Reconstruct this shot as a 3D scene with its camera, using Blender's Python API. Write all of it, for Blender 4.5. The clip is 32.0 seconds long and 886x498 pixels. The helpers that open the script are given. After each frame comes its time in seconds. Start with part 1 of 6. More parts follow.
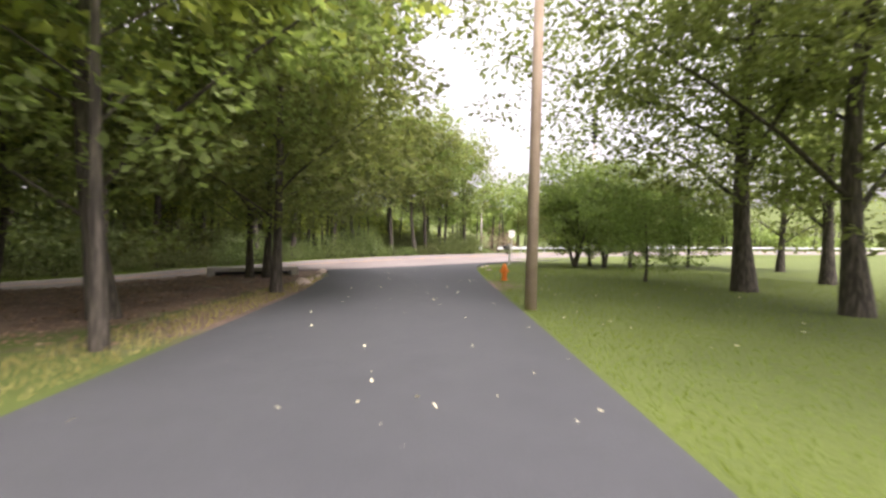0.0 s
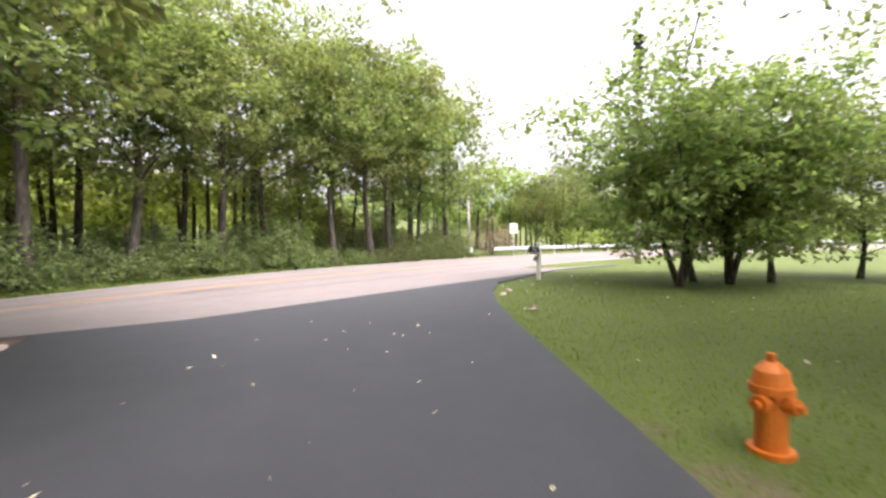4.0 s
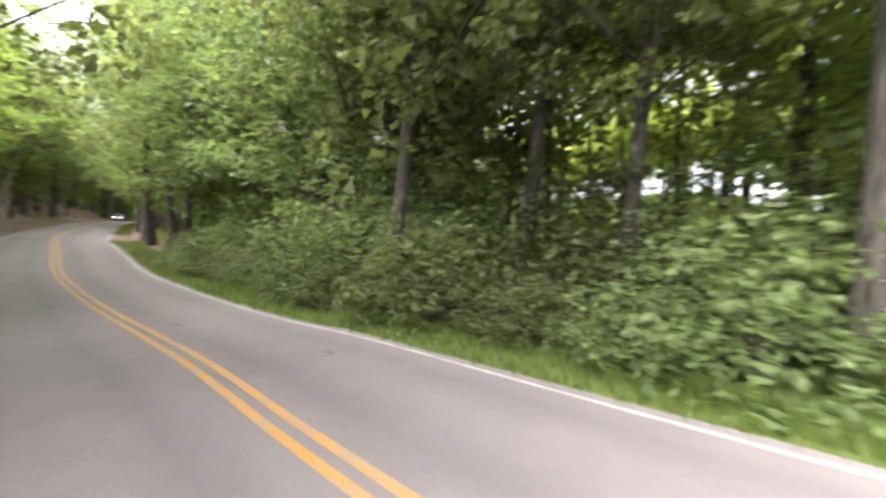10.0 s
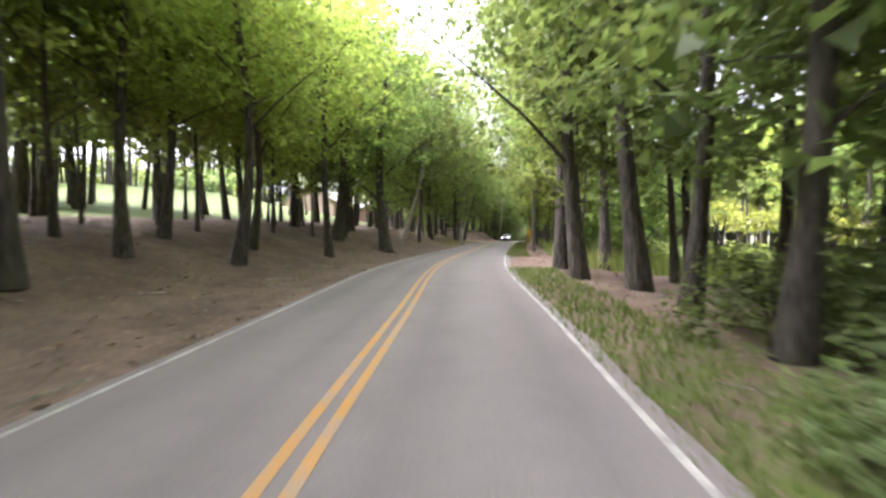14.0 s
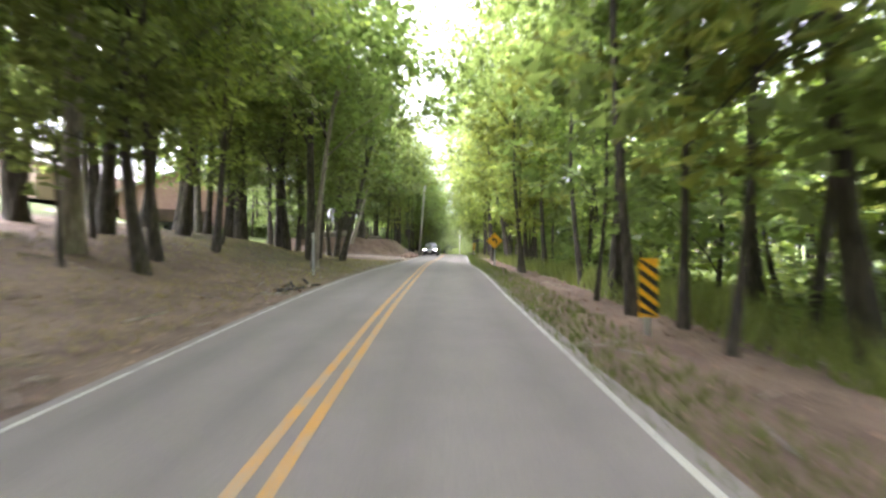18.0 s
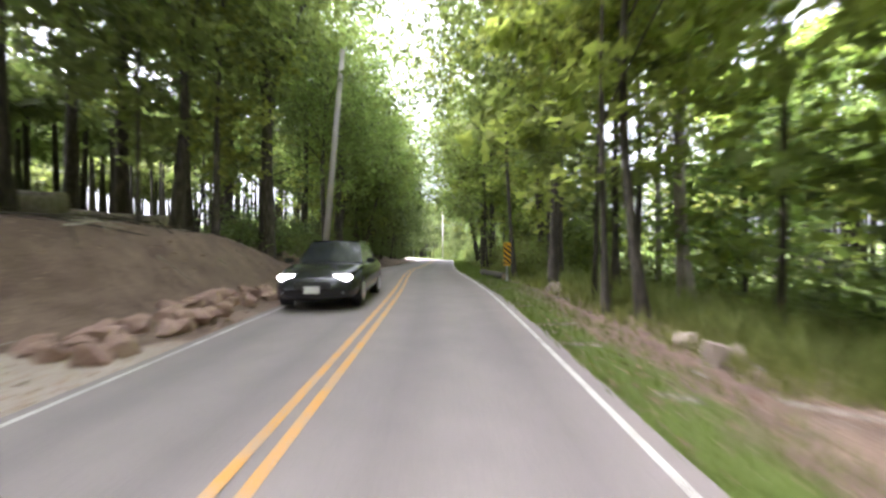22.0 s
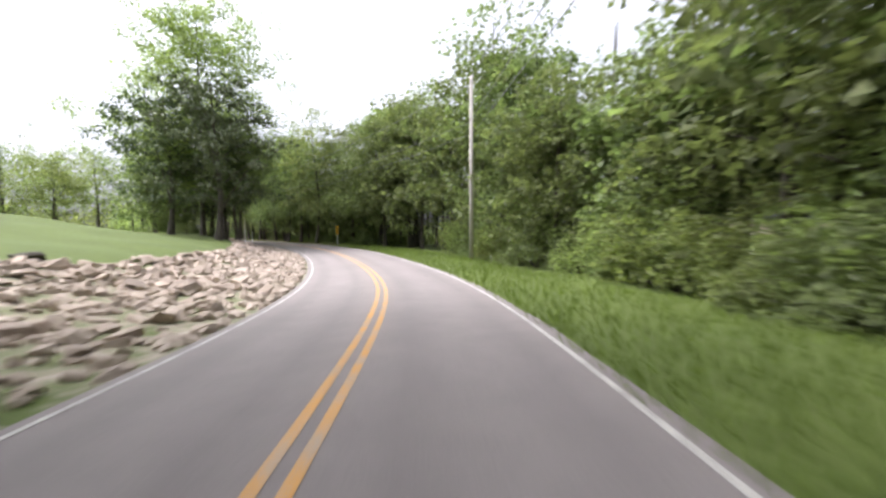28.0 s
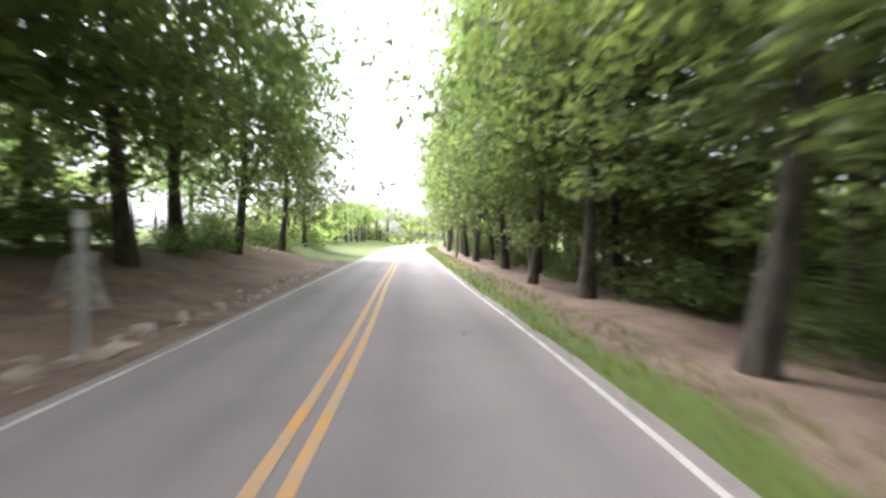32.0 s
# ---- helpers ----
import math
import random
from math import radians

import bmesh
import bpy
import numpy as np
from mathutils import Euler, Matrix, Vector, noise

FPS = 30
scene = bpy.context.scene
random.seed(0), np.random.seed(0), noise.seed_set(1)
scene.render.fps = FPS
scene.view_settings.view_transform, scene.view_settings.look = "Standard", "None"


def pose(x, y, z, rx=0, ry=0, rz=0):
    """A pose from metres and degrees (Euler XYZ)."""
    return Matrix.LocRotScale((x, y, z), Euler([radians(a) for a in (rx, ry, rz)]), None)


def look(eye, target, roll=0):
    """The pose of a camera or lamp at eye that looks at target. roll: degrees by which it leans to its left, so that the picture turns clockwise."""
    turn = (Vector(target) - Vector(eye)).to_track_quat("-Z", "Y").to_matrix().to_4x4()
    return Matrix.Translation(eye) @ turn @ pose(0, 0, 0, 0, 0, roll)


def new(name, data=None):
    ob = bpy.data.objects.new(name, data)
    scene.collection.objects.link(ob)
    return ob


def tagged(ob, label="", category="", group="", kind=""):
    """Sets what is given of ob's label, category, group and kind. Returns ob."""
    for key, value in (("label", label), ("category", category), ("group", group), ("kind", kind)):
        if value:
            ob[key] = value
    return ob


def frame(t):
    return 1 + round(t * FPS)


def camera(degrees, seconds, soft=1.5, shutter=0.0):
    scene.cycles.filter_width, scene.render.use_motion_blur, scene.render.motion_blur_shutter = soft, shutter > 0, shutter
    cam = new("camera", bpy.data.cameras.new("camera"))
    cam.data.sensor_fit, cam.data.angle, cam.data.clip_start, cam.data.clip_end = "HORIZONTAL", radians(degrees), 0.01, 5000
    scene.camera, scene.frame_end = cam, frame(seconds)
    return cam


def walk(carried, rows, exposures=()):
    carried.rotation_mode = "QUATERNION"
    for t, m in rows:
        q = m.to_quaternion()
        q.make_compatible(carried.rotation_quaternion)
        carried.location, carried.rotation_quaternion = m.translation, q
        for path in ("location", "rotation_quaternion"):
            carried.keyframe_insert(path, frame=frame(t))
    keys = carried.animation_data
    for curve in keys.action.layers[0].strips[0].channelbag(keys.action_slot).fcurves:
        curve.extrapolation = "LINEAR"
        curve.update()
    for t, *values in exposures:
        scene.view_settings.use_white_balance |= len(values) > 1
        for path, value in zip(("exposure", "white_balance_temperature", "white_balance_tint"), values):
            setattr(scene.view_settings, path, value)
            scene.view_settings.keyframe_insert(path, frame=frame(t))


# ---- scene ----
cam = camera(91.2, 32.0, soft=2.6, shutter=0.5)

PATH = [
    (0, (0, 0, 1.5), (0, 2, 1.47), 0.8),
    (0.5, (-0.055, 2.155, 1.497), (-0.052, 4.155, 1.47), 0.7),
    (1, (-0.109, 4.235, 1.494), (-0.102, 6.235, 1.468), 0.7),
    (1.5, (-0.159, 6.239, 1.492), (-0.146, 8.239, 1.468), 0.5),
    (2, (-0.158, 8.172, 1.497), (-0.133, 10.172, 1.467), 0.3),
    (2.5, (-0.152, 10.037, 1.5), (-0.106, 12.036, 1.464), 0.1),
    (3, (-0.12, 11.813, 1.499), (-0.033, 13.811, 1.466), 0),
    (3.5, (-0.06, 13.463, 1.498), (0.056, 15.459, 1.468), -0.2),
    (4, (0.009, 14.954, 1.498), (0.134, 16.95, 1.467), -0.3),
    (4.5, (0.07, 16.27, 1.497), (0.186, 18.266, 1.465), -0.5),
    (5, (0.113, 17.422, 1.497), (0.217, 19.419, 1.47), -0.5),
    (5.5, (0.141, 18.44, 1.494), (0.188, 20.439, 1.473), -0.6),
    (6, (0.108, 19.38, 1.49), (0.035, 21.379, 1.478), -0.6),
    (6.5, (-0.006, 20.279, 1.487), (-0.28, 22.26, 1.481), -0.5),
    (7, (-0.228, 21.167, 1.49), (-0.773, 23.091, 1.489), -0.2),
    (7.5, (-0.718, 22.157, 1.499), (-1.581, 23.961, 1.491), 0.92),
    (8, (-1.432, 23.189, 1.507), (-2.626, 24.793, 1.481), 1.75),
    (8.5, (-2.395, 24.157, 1.513), (-3.924, 25.445, 1.473), 2.01),
    (9, (-3.842, 25.048, 1.524), (-5.634, 25.934, 1.496), 2.27),
    (9.5, (-5.613, 25.605, 1.527), (-7.571, 26.014, 1.518), 2.32),
    (10, (-7.474, 25.62, 1.498), (-9.466, 25.45, 1.443), 2.86),
    (10.5, (-9.2, 24.986, 1.433), (-11.1, 24.367, 1.337), 1.64),
    (11, (-10.962, 23.826, 1.359), (-12.697, 22.839, 1.236), 0.21),
    (11.5, (-12.822, 22.276, 1.281), (-14.374, 21.02, 1.157), -0.74),
    (12, (-14.605, 20.385, 1.207), (-16.01, 18.967, 1.089), -0.69),
    (12.5, (-16.472, 18.391, 1.145), (-17.815, 16.913, 1.034), -0.38),
    (13, (-18.356, 16.264, 1.1), (-19.667, 14.756, 0.997), -0.17),
    (13.5, (-20.31, 13.985, 1.086), (-21.596, 12.454, 1.018), -0.31),
    (14, (-22.39, 11.483, 1.109), (-23.684, 9.958, 1.082), -0.35),
    (14.5, (-24.707, 8.759, 1.182), (-26.028, 7.257, 1.181), -0.29),
    (15, (-27.337, 5.808, 1.299), (-28.7, 4.345, 1.318), -0.33),
    (15.5, (-30.349, 2.639, 1.451), (-31.764, 1.226, 1.483), -0.58),
    (16, (-33.798, -0.718, 1.612), (-35.27, -2.072, 1.628), -0.82),
    (16.5, (-37.639, -4.221, 1.764), (-39.147, -5.535, 1.773), -0.61),
    (17, (-41.715, -7.762, 1.891), (-43.248, -9.047, 1.887), -0.21),
    (17.5, (-45.813, -11.232, 1.992), (-47.366, -12.492, 1.976), 0.08),
    (18, (-49.808, -14.491, 2.099), (-51.377, -15.731, 2.104), 0.17),
    (18.5, (-53.733, -17.61, 2.242), (-55.312, -18.837, 2.274), 0.26),
    (19, (-57.544, -20.594, 2.402), (-59.135, -21.805, 2.439), 0.24),
    (19.5, (-61.279, -23.496, 2.546), (-62.88, -24.694, 2.579), 0.32),
    (20, (-65.18, -26.51, 2.639), (-66.795, -27.69, 2.635), 0.1),
    (20.5, (-69.094, -29.442, 2.663), (-70.719, -30.607, 2.627), 0.07),
    (21, (-73.306, -32.549, 2.653), (-74.933, -33.712, 2.615), -0.55),
    (21.5, (-77.645, -35.744, 2.668), (-79.275, -36.902, 2.649), -0.33),
    (22, (-82.198, -39.09, 2.73), (-83.824, -40.255, 2.73), -0.01),
    (22.5, (-87.007, -42.697, 2.842), (-88.613, -43.887, 2.873), 0.22),
    (23, (-91.972, -46.512, 2.96), (-93.578, -47.704, 2.974), 0.14),
    (23.5, (-96.906, -50.301, 2.996), (-98.514, -51.49, 2.951), -0.74),
    (24, (-101.789, -53.98, 2.944), (-103.416, -55.141, 2.871), -0.82),
    (24.5, (-106.639, -57.531, 2.848), (-108.282, -58.668, 2.764), -0.23),
    (25, (-111.544, -61.015, 2.754), (-113.203, -62.131, 2.687), 0.06),
    (25.5, (-116.555, -64.489, 2.684), (-118.225, -65.589, 2.627), 0.15),
    (26, (-121.682, -67.991, 2.633), (-123.358, -69.081, 2.581), 0.14),
    (26.5, (-126.902, -71.542, 2.584), (-128.577, -72.634, 2.534), 0.03),
    (27, (-132.143, -75.152, 2.505), (-133.807, -76.26, 2.426), -0.29),
    (27.5, (-137.249, -78.843, 2.391), (-138.874, -80.005, 2.302), -0.6),
    (28, (-142.116, -82.678, 2.266), (-143.683, -83.917, 2.176), -0.49),
    (28.5, (-146.715, -86.741, 2.159), (-148.201, -88.078, 2.092), 0.31),
    (29, (-151.122, -91.174, 2.069), (-152.514, -92.608, 1.994), 1.11),
    (29.5, (-155.258, -96.017, 2.003), (-156.53, -97.559, 1.934), 2.12),
    (30, (-158.975, -101.115, 1.978), (-160.138, -102.741, 1.921), 2.22),
    (30.5, (-162.247, -106.355, 2.004), (-163.279, -108.068, 1.965), 1.33),
    (31, (-165.163, -112.073, 2.081), (-166.031, -113.875, 2.068), 0.53),
    (31.5, (-167.723, -118.41, 2.151), (-168.438, -120.278, 2.131), 0.02),
    (32, (-169.912, -125.248, 2.188), (-170.496, -127.161, 2.145), 0.81),
]
# the clip's automatic exposure, in stops
EXPOSURE = [(0, 1.45, 6650, 24.0), (1, 1.77, 6650, 24.0), (3, 1.77, 6500, 23.0), (5, 1.52, 6400, 22.0), (6, 1.48, 6800, 21.0), (7, 1.47, 6600, 16.0), (8, 1.55, 6350, 10.0), (9, 2.0, 6300, 10.0), (10, 2.65, 6200, 18.0), (11, 3.02, 6000, 26.0),
            (12, 3.05, 5850, 27.0), (13, 2.85, 5850, 26.0), (16, 2.8, 6050, 16.0), (17, 2.85, 6000, 17.0), (18, 3.3, 5850, 21.0), (19, 3.15, 5850, 21.0), (20, 3.33, 5650, 26.0), (21, 3.05, 5800, 23.0), (22, 2.97, 5850, 20.0), (23, 3.52, 5900, 25.0), (24, 3.6, 6400, 20.0),
            (25.5, 3.05, 6350, 19.8), (26.5, 2.5, 6200, 20.0), (27, 2.24, 6150, 20.3), (27.6, 1.77, 6100, 16.7), (28, 1.27, 6050, 16.0), (29, 0.87, 6050, 11.0), (30, 0.87, 6050, 12.7), (31, 2.2, 5950, 18.5), (32, 2.3, 5950, 15.5)]
walk(cam, [(t, look(eye, target, roll)) for t, eye, target, roll in PATH], EXPOSURE)

# ---- world and light: bright overcast sky ----
world = bpy.data.worlds.new("world")
scene.world = world
world.use_nodes = True
wn, wl = world.node_tree.nodes, world.node_tree.links
wn.clear()
sky = wn.new("ShaderNodeTexSky")
sky.sky_type = "NISHITA"
sky.sun_disc = False
sky.sun_elevation, sky.sun_rotation = radians(56), radians(143)
sky.air_density, sky.dust_density, sky.ozone_density = 1.0, 4.0, 1.0
whiten = wn.new("ShaderNodeHueSaturation")
whiten.inputs["Saturation"].default_value = 0.12
cloud_coord = wn.new("ShaderNodeTexCoord")
cloud = wn.new("ShaderNodeTexNoise")
cloud.inputs["Scale"].default_value, cloud.inputs["Detail"].default_value = 1.6, 4
cloud_ramp = wn.new("ShaderNodeMapRange")
cloud_ramp.inputs["To Min"].default_value, cloud_ramp.inputs["To Max"].default_value = 0.8, 1.4
cloud_mix = wn.new("ShaderNodeMix")
cloud_mix.data_type, cloud_mix.blend_type = "RGBA", "MULTIPLY"
cloud_mix.inputs["Factor"].default_value = 1.0
background = wn.new("ShaderNodeBackground")
background.inputs["Strength"].default_value = 0.15
world_out = wn.new("ShaderNodeOutputWorld")
wl.new(sky.outputs[0], whiten.inputs["Color"])
wl.new(cloud_coord.outputs["Generated"], cloud.inputs["Vector"])
wl.new(cloud.outputs["Fac"], cloud_ramp.inputs["Value"])
wl.new(whiten.outputs[0], cloud_mix.inputs["A"])
wl.new(cloud_ramp.outputs[0], cloud_mix.inputs["B"])
height = wn.new("ShaderNodeSeparateXYZ")
overhead = wn.new("ShaderNodeMapRange")
overhead.inputs["From Min"].default_value, overhead.inputs["From Max"].default_value = 0.0, 0.9
overhead.inputs["To Min"].default_value, overhead.inputs["To Max"].default_value = 0.55, 1.55
dome = wn.new("ShaderNodeMix")
dome.data_type, dome.blend_type = "RGBA", "MULTIPLY"
dome.inputs["Factor"].default_value = 1.0
wl.new(cloud_coord.outputs["Generated"], height.inputs[0])
wl.new(height.outputs["Z"], overhead.inputs["Value"])
wl.new(cloud_mix.outputs["Result"], dome.inputs["A"])
wl.new(overhead.outputs[0], dome.inputs["B"])
wl.new(dome.outputs["Result"], background.inputs["Color"])
wl.new(background.outputs[0], world_out.inputs["Surface"])
sun_data = bpy.data.lights.new("sun", "SUN")
sun_data.energy, sun_data.angle, sun_data.color = 1.4, radians(24), (1.0, 0.95, 0.86)
sun = new("sun", sun_data)
sun.matrix_world = look((0, 0, 60), (-24, 32, 0))


# ---- materials ----
def node_material(name):
    m = bpy.data.materials.new(name)
    m.use_nodes = True
    n = m.node_tree.nodes
    return m, n, m.node_tree.links, n["Principled BSDF"]


def noise_at(n, l, scale, detail=5.0, coords="Object", rough=0.6):
    tc = n.new("ShaderNodeTexCoord")
    tex = n.new("ShaderNodeTexNoise")
    tex.inputs["Scale"].default_value, tex.inputs["Detail"].default_value, tex.inputs["Roughness"].default_value = scale, detail, rough
    l.new(tc.outputs[coords], tex.inputs["Vector"])
    return tex.outputs["Fac"]


def ramp(n, l, fac, stops):
    r = n.new("ShaderNodeValToRGB")
    r.color_ramp.elements[0].position, r.color_ramp.elements[0].color = stops[0][0], (*stops[0][1], 1)
    r.color_ramp.elements[1].position, r.color_ramp.elements[1].color = stops[-1][0], (*stops[-1][1], 1)
    for p, c in stops[1:-1]:
        r.color_ramp.elements.new(p).color = (*c, 1)
    l.new(fac, r.inputs["Fac"])
    return r.outputs["Color"]


def mix(n, l, fac, a, b, blend="MIX"):
    m = n.new("ShaderNodeMix")
    m.data_type, m.blend_type = "RGBA", blend
    for key, v in (("Factor", fac), ("A", a), ("B", b)):
        if isinstance(v, (int, float)):
            m.inputs[key].default_value = v
        elif isinstance(v, tuple):
            m.inputs[key].default_value = (*v, 1)
        else:
            l.new(v, m.inputs[key])
    return m.outputs["Result"]


def bump(n, l, bsdf, fac, strength=0.4, distance=0.02):
    b = n.new("ShaderNodeBump")
    b.inputs["Strength"].default_value, b.inputs["Distance"].default_value = strength, distance
    l.new(fac, b.inputs["Height"])
    l.new(b.outputs[0], bsdf.inputs["Normal"])


def rough_paint(name, dark, light, scale=3.0, fine=40.0, roughness=0.8, metallic=0.0, strength=0.3):
    """A surface whose colour wanders between two tones, with fine grain."""
    m, n, l, b = node_material(name)
    big, small = noise_at(n, l, scale), noise_at(n, l, fine)
    col = ramp(n, l, big, [(0.3, dark), (0.7, light)])
    col = mix(n, l, 0.35, col, ramp(n, l, small, [(0.3, dark), (0.7, light)]))
    l.new(col, b.inputs["Base Color"])
    b.inputs["Roughness"].default_value, b.inputs["Metallic"].default_value = roughness, metallic
    bump(n, l, b, small, strength, 0.01)
    return m


def leaf_material(name, dark, light, translucency=0.58):
    m, n, l, b = node_material(name)
    info, geo = n.new("ShaderNodeObjectInfo"), n.new("ShaderNodeNewGeometry")
    col = ramp(n, l, geo.outputs["Random Per Island"], [(0.0, dark), (0.75, light), (1.0, tuple(1.35 * v for v in light))])
    patches = noise_at(n, l, 0.35, 2.0)
    col = mix(n, l, patches, col, mix(n, l, 0.5, col, (light[0] * 1.35, light[1] * 1.22, light[2] * 0.9)))
    tint = n.new("ShaderNodeHueSaturation")
    vary = n.new("ShaderNodeMapRange")
    vary.inputs["To Min"].default_value, vary.inputs["To Max"].default_value = 0.8, 1.25
    hue = n.new("ShaderNodeMapRange")
    hue.inputs["To Min"].default_value, hue.inputs["To Max"].default_value = 0.478, 0.515
    l.new(info.outputs["Random"], vary.inputs["Value"])
    l.new(info.outputs["Random"], hue.inputs["Value"])
    l.new(vary.outputs[0], tint.inputs["Value"])
    l.new(hue.outputs[0], tint.inputs["Hue"])
    l.new(col, tint.inputs["Color"])
    l.new(tint.outputs[0], b.inputs["Base Color"])
    b.inputs["Roughness"].default_value = 0.55
    b.inputs["Specular IOR Level"].default_value = 0.35
    trans, shade = n.new("ShaderNodeBsdfTranslucent"), n.new("ShaderNodeMixShader")
    warm = mix(n, l, 1.0, tint.outputs[0], (1.4, 1.5, 1.0), "MULTIPLY")
    l.new(warm, trans.inputs["Color"])
    shade.inputs[0].default_value = translucency
    l.new(b.outputs[0], shade.inputs[1])
    l.new(trans.outputs[0], shade.inputs[2])
    l.new(shade.outputs[0], n["Material Output"].inputs["Surface"])
    return m


LEAF = leaf_material("leaf_green", (0.066, 0.09, 0.040), (0.185, 0.23, 0.09))
# deep green leaves; also the colour that puts shade into bushes and edge trees
LEAF_DARK = leaf_material("leaf_deep_green_and_shade", (0.055, 0.076, 0.036), (0.14, 0.178, 0.075), 0.5)
LEAF_YELLOW = leaf_material("leaf_yellow_green", (0.105, 0.135, 0.042), (0.27, 0.31, 0.098), 0.6)
LEAF_BRUSH = leaf_material("leaf_brush", (0.07, 0.095, 0.04), (0.19, 0.235, 0.09), 0.55)
LEAF_TWIG = leaf_material("leaf_dry", (0.10, 0.075, 0.055), (0.20, 0.15, 0.11), 0.15)
NEEDLE = leaf_material("needle_green", (0.035, 0.06, 0.03), (0.085, 0.11, 0.05), 0.15)
def bark_material(name, dark, light):
    m, n, l, b = node_material(name)
    tc, mp = n.new("ShaderNodeTexCoord"), n.new("ShaderNodeMapping")
    mp.inputs["Scale"].default_value = (1.0, 1.0, 0.16)
    l.new(tc.outputs["Object"], mp.inputs["Vector"])
    ridge = n.new("ShaderNodeTexNoise")
    ridge.inputs["Scale"].default_value, ridge.inputs["Detail"].default_value = 16.0, 6.0
    l.new(mp.outputs[0], ridge.inputs["Vector"])
    moss = noise_at(n, l, 0.9, 4.0)
    col = ramp(n, l, ridge.outputs["Fac"], [(0.32, tuple(0.45 * v for v in dark)), (0.5, dark), (0.72, light)])
    col = mix(n, l, ramp(n, l, moss, [(0.5, (0, 0, 0)), (0.75, (0.5, 0.5, 0.5))]), col, (light[0] * 0.7, light[1] * 0.85, light[2] * 0.55))
    l.new(col, b.inputs["Base Color"])
    b.inputs["Roughness"].default_value = 0.95
    bump(n, l, b, ridge.outputs["Fac"], 1.0, 0.05)
    return m


BARK = bark_material("bark_dark", (0.058, 0.049, 0.039), (0.135, 0.115, 0.094))
BARK_PALE = bark_material("bark_pale", (0.28, 0.235, 0.20), (0.48, 0.42, 0.36))
WOOD_POLE = rough_paint("weathered_pole_wood", (0.30, 0.22, 0.16), (0.50, 0.39, 0.30), 1.5, 30.0, 0.9)
POLE_GREY = rough_paint("grey_pole_wood", (0.30, 0.27, 0.25), (0.50, 0.46, 0.42), 1.5, 30.0, 0.9)
STONE = rough_paint("limestone", (0.30, 0.25, 0.20), (0.58, 0.52, 0.44), 3.0, 25.0, 0.9, strength=0.6)
CONCRETE = rough_paint("old_concrete", (0.30, 0.28, 0.25), (0.50, 0.47, 0.42), 3.0, 40.0, 0.9)
METAL = rough_paint("galvanised_steel", (0.45, 0.46, 0.47), (0.65, 0.66, 0.67), 3.0, 60.0, 0.45, 0.7, 0.1)
DARK_METAL = rough_paint("dark_metal", (0.02, 0.02, 0.022), (0.05, 0.05, 0.055), 4.0, 50.0, 0.5, 0.3, 0.1)
WHITE_PAINT = rough_paint("white_paint", (0.62, 0.60, 0.56), (0.80, 0.79, 0.76), 4.0, 50.0, 0.6)
SIGN_YELLOW = rough_paint("sign_yellow", (0.80, 0.40, 0.01), (0.95, 0.50, 0.015), 4.0, 50.0, 0.4, strength=0.05)
SIGN_BLACK = rough_paint("sign_black", (0.012, 0.012, 0.012), (0.03, 0.03, 0.03), 4.0, 50.0, 0.4, strength=0.05)
HYDRANT_PAINT = rough_paint("hydrant_orange", (0.55, 0.12, 0.01), (0.75, 0.22, 0.02), 6.0, 40.0, 0.5)


def asphalt(name, dark, light, patch, tracks=False):
    m, n, l, b = node_material(name)
    big, mid, fine = noise_at(n, l, 0.25, 4.0), noise_at(n, l, 1.6, 5.0), noise_at(n, l, 60.0, 3.0)
    col = ramp(n, l, big, [(0.3, dark), (0.7, light)])
    col = mix(n, l, 0.4, col, ramp(n, l, mid, [(0.3, dark), (0.75, patch)]))
    col = mix(n, l, 0.35, col, ramp(n, l, fine, [(0.25, tuple(0.55 * v for v in dark)), (0.75, tuple(1.3 * v for v in light))]))
    if tracks:  # darker bands that wheels and dripping oil leave along each lane
        lane, shape = n.new("ShaderNodeAttribute"), n.new("ShaderNodeMath")
        lane.attribute_name = "lane"
        stretch = n.new("ShaderNodeMapping")
        where = n.new("ShaderNodeTexCoord")
        stretch.inputs["Scale"].default_value = (0.12, 0.12, 0.12)
        l.new(where.outputs["Object"], stretch.inputs["Vector"])
        broken = n.new("ShaderNodeTexNoise")
        broken.inputs["Scale"].default_value = 1.0
        l.new(stretch.outputs[0], broken.inputs["Vector"])
        shape.operation = "MULTIPLY"
        l.new(lane.outputs["Fac"], shape.inputs[0])
        l.new(broken.outputs["Fac"], shape.inputs[1])
        col = mix(n, l, shape.outputs[0], col, tuple(0.5 * v for v in dark))
    l.new(col, b.inputs["Base Color"])
    b.inputs["Roughness"].default_value = 0.85
    bump(n, l, b, fine, 0.5, 0.008)
    return m


ROAD = asphalt("weathered_asphalt", (0.172, 0.147, 0.138), (0.243, 0.209, 0.197), (0.281, 0.241, 0.227), True)
BLACKTOP = asphalt("fresh_blacktop", (0.040, 0.043, 0.047), (0.058, 0.061, 0.067), (0.072, 0.075, 0.081))


def worn_paint(name, colour, under):
    m, n, l, b = node_material(name)
    wear, fine = noise_at(n, l, 3.5, 6.0), noise_at(n, l, 45.0, 3.0)
    f = mix(n, l, 0.5, wear, fine)
    l.new(ramp(n, l, f, [(0.42, under), (0.55, colour), (1.0, colour)]), b.inputs["Base Color"])
    b.inputs["Roughness"].default_value = 0.7
    return m


YELLOW_LINE = worn_paint("worn_yellow_paint", (0.52, 0.25, 0.045), (0.34, 0.26, 0.19))
WHITE_LINE = worn_paint("worn_white_paint", (0.50, 0.465, 0.425), (0.27, 0.24, 0.22))


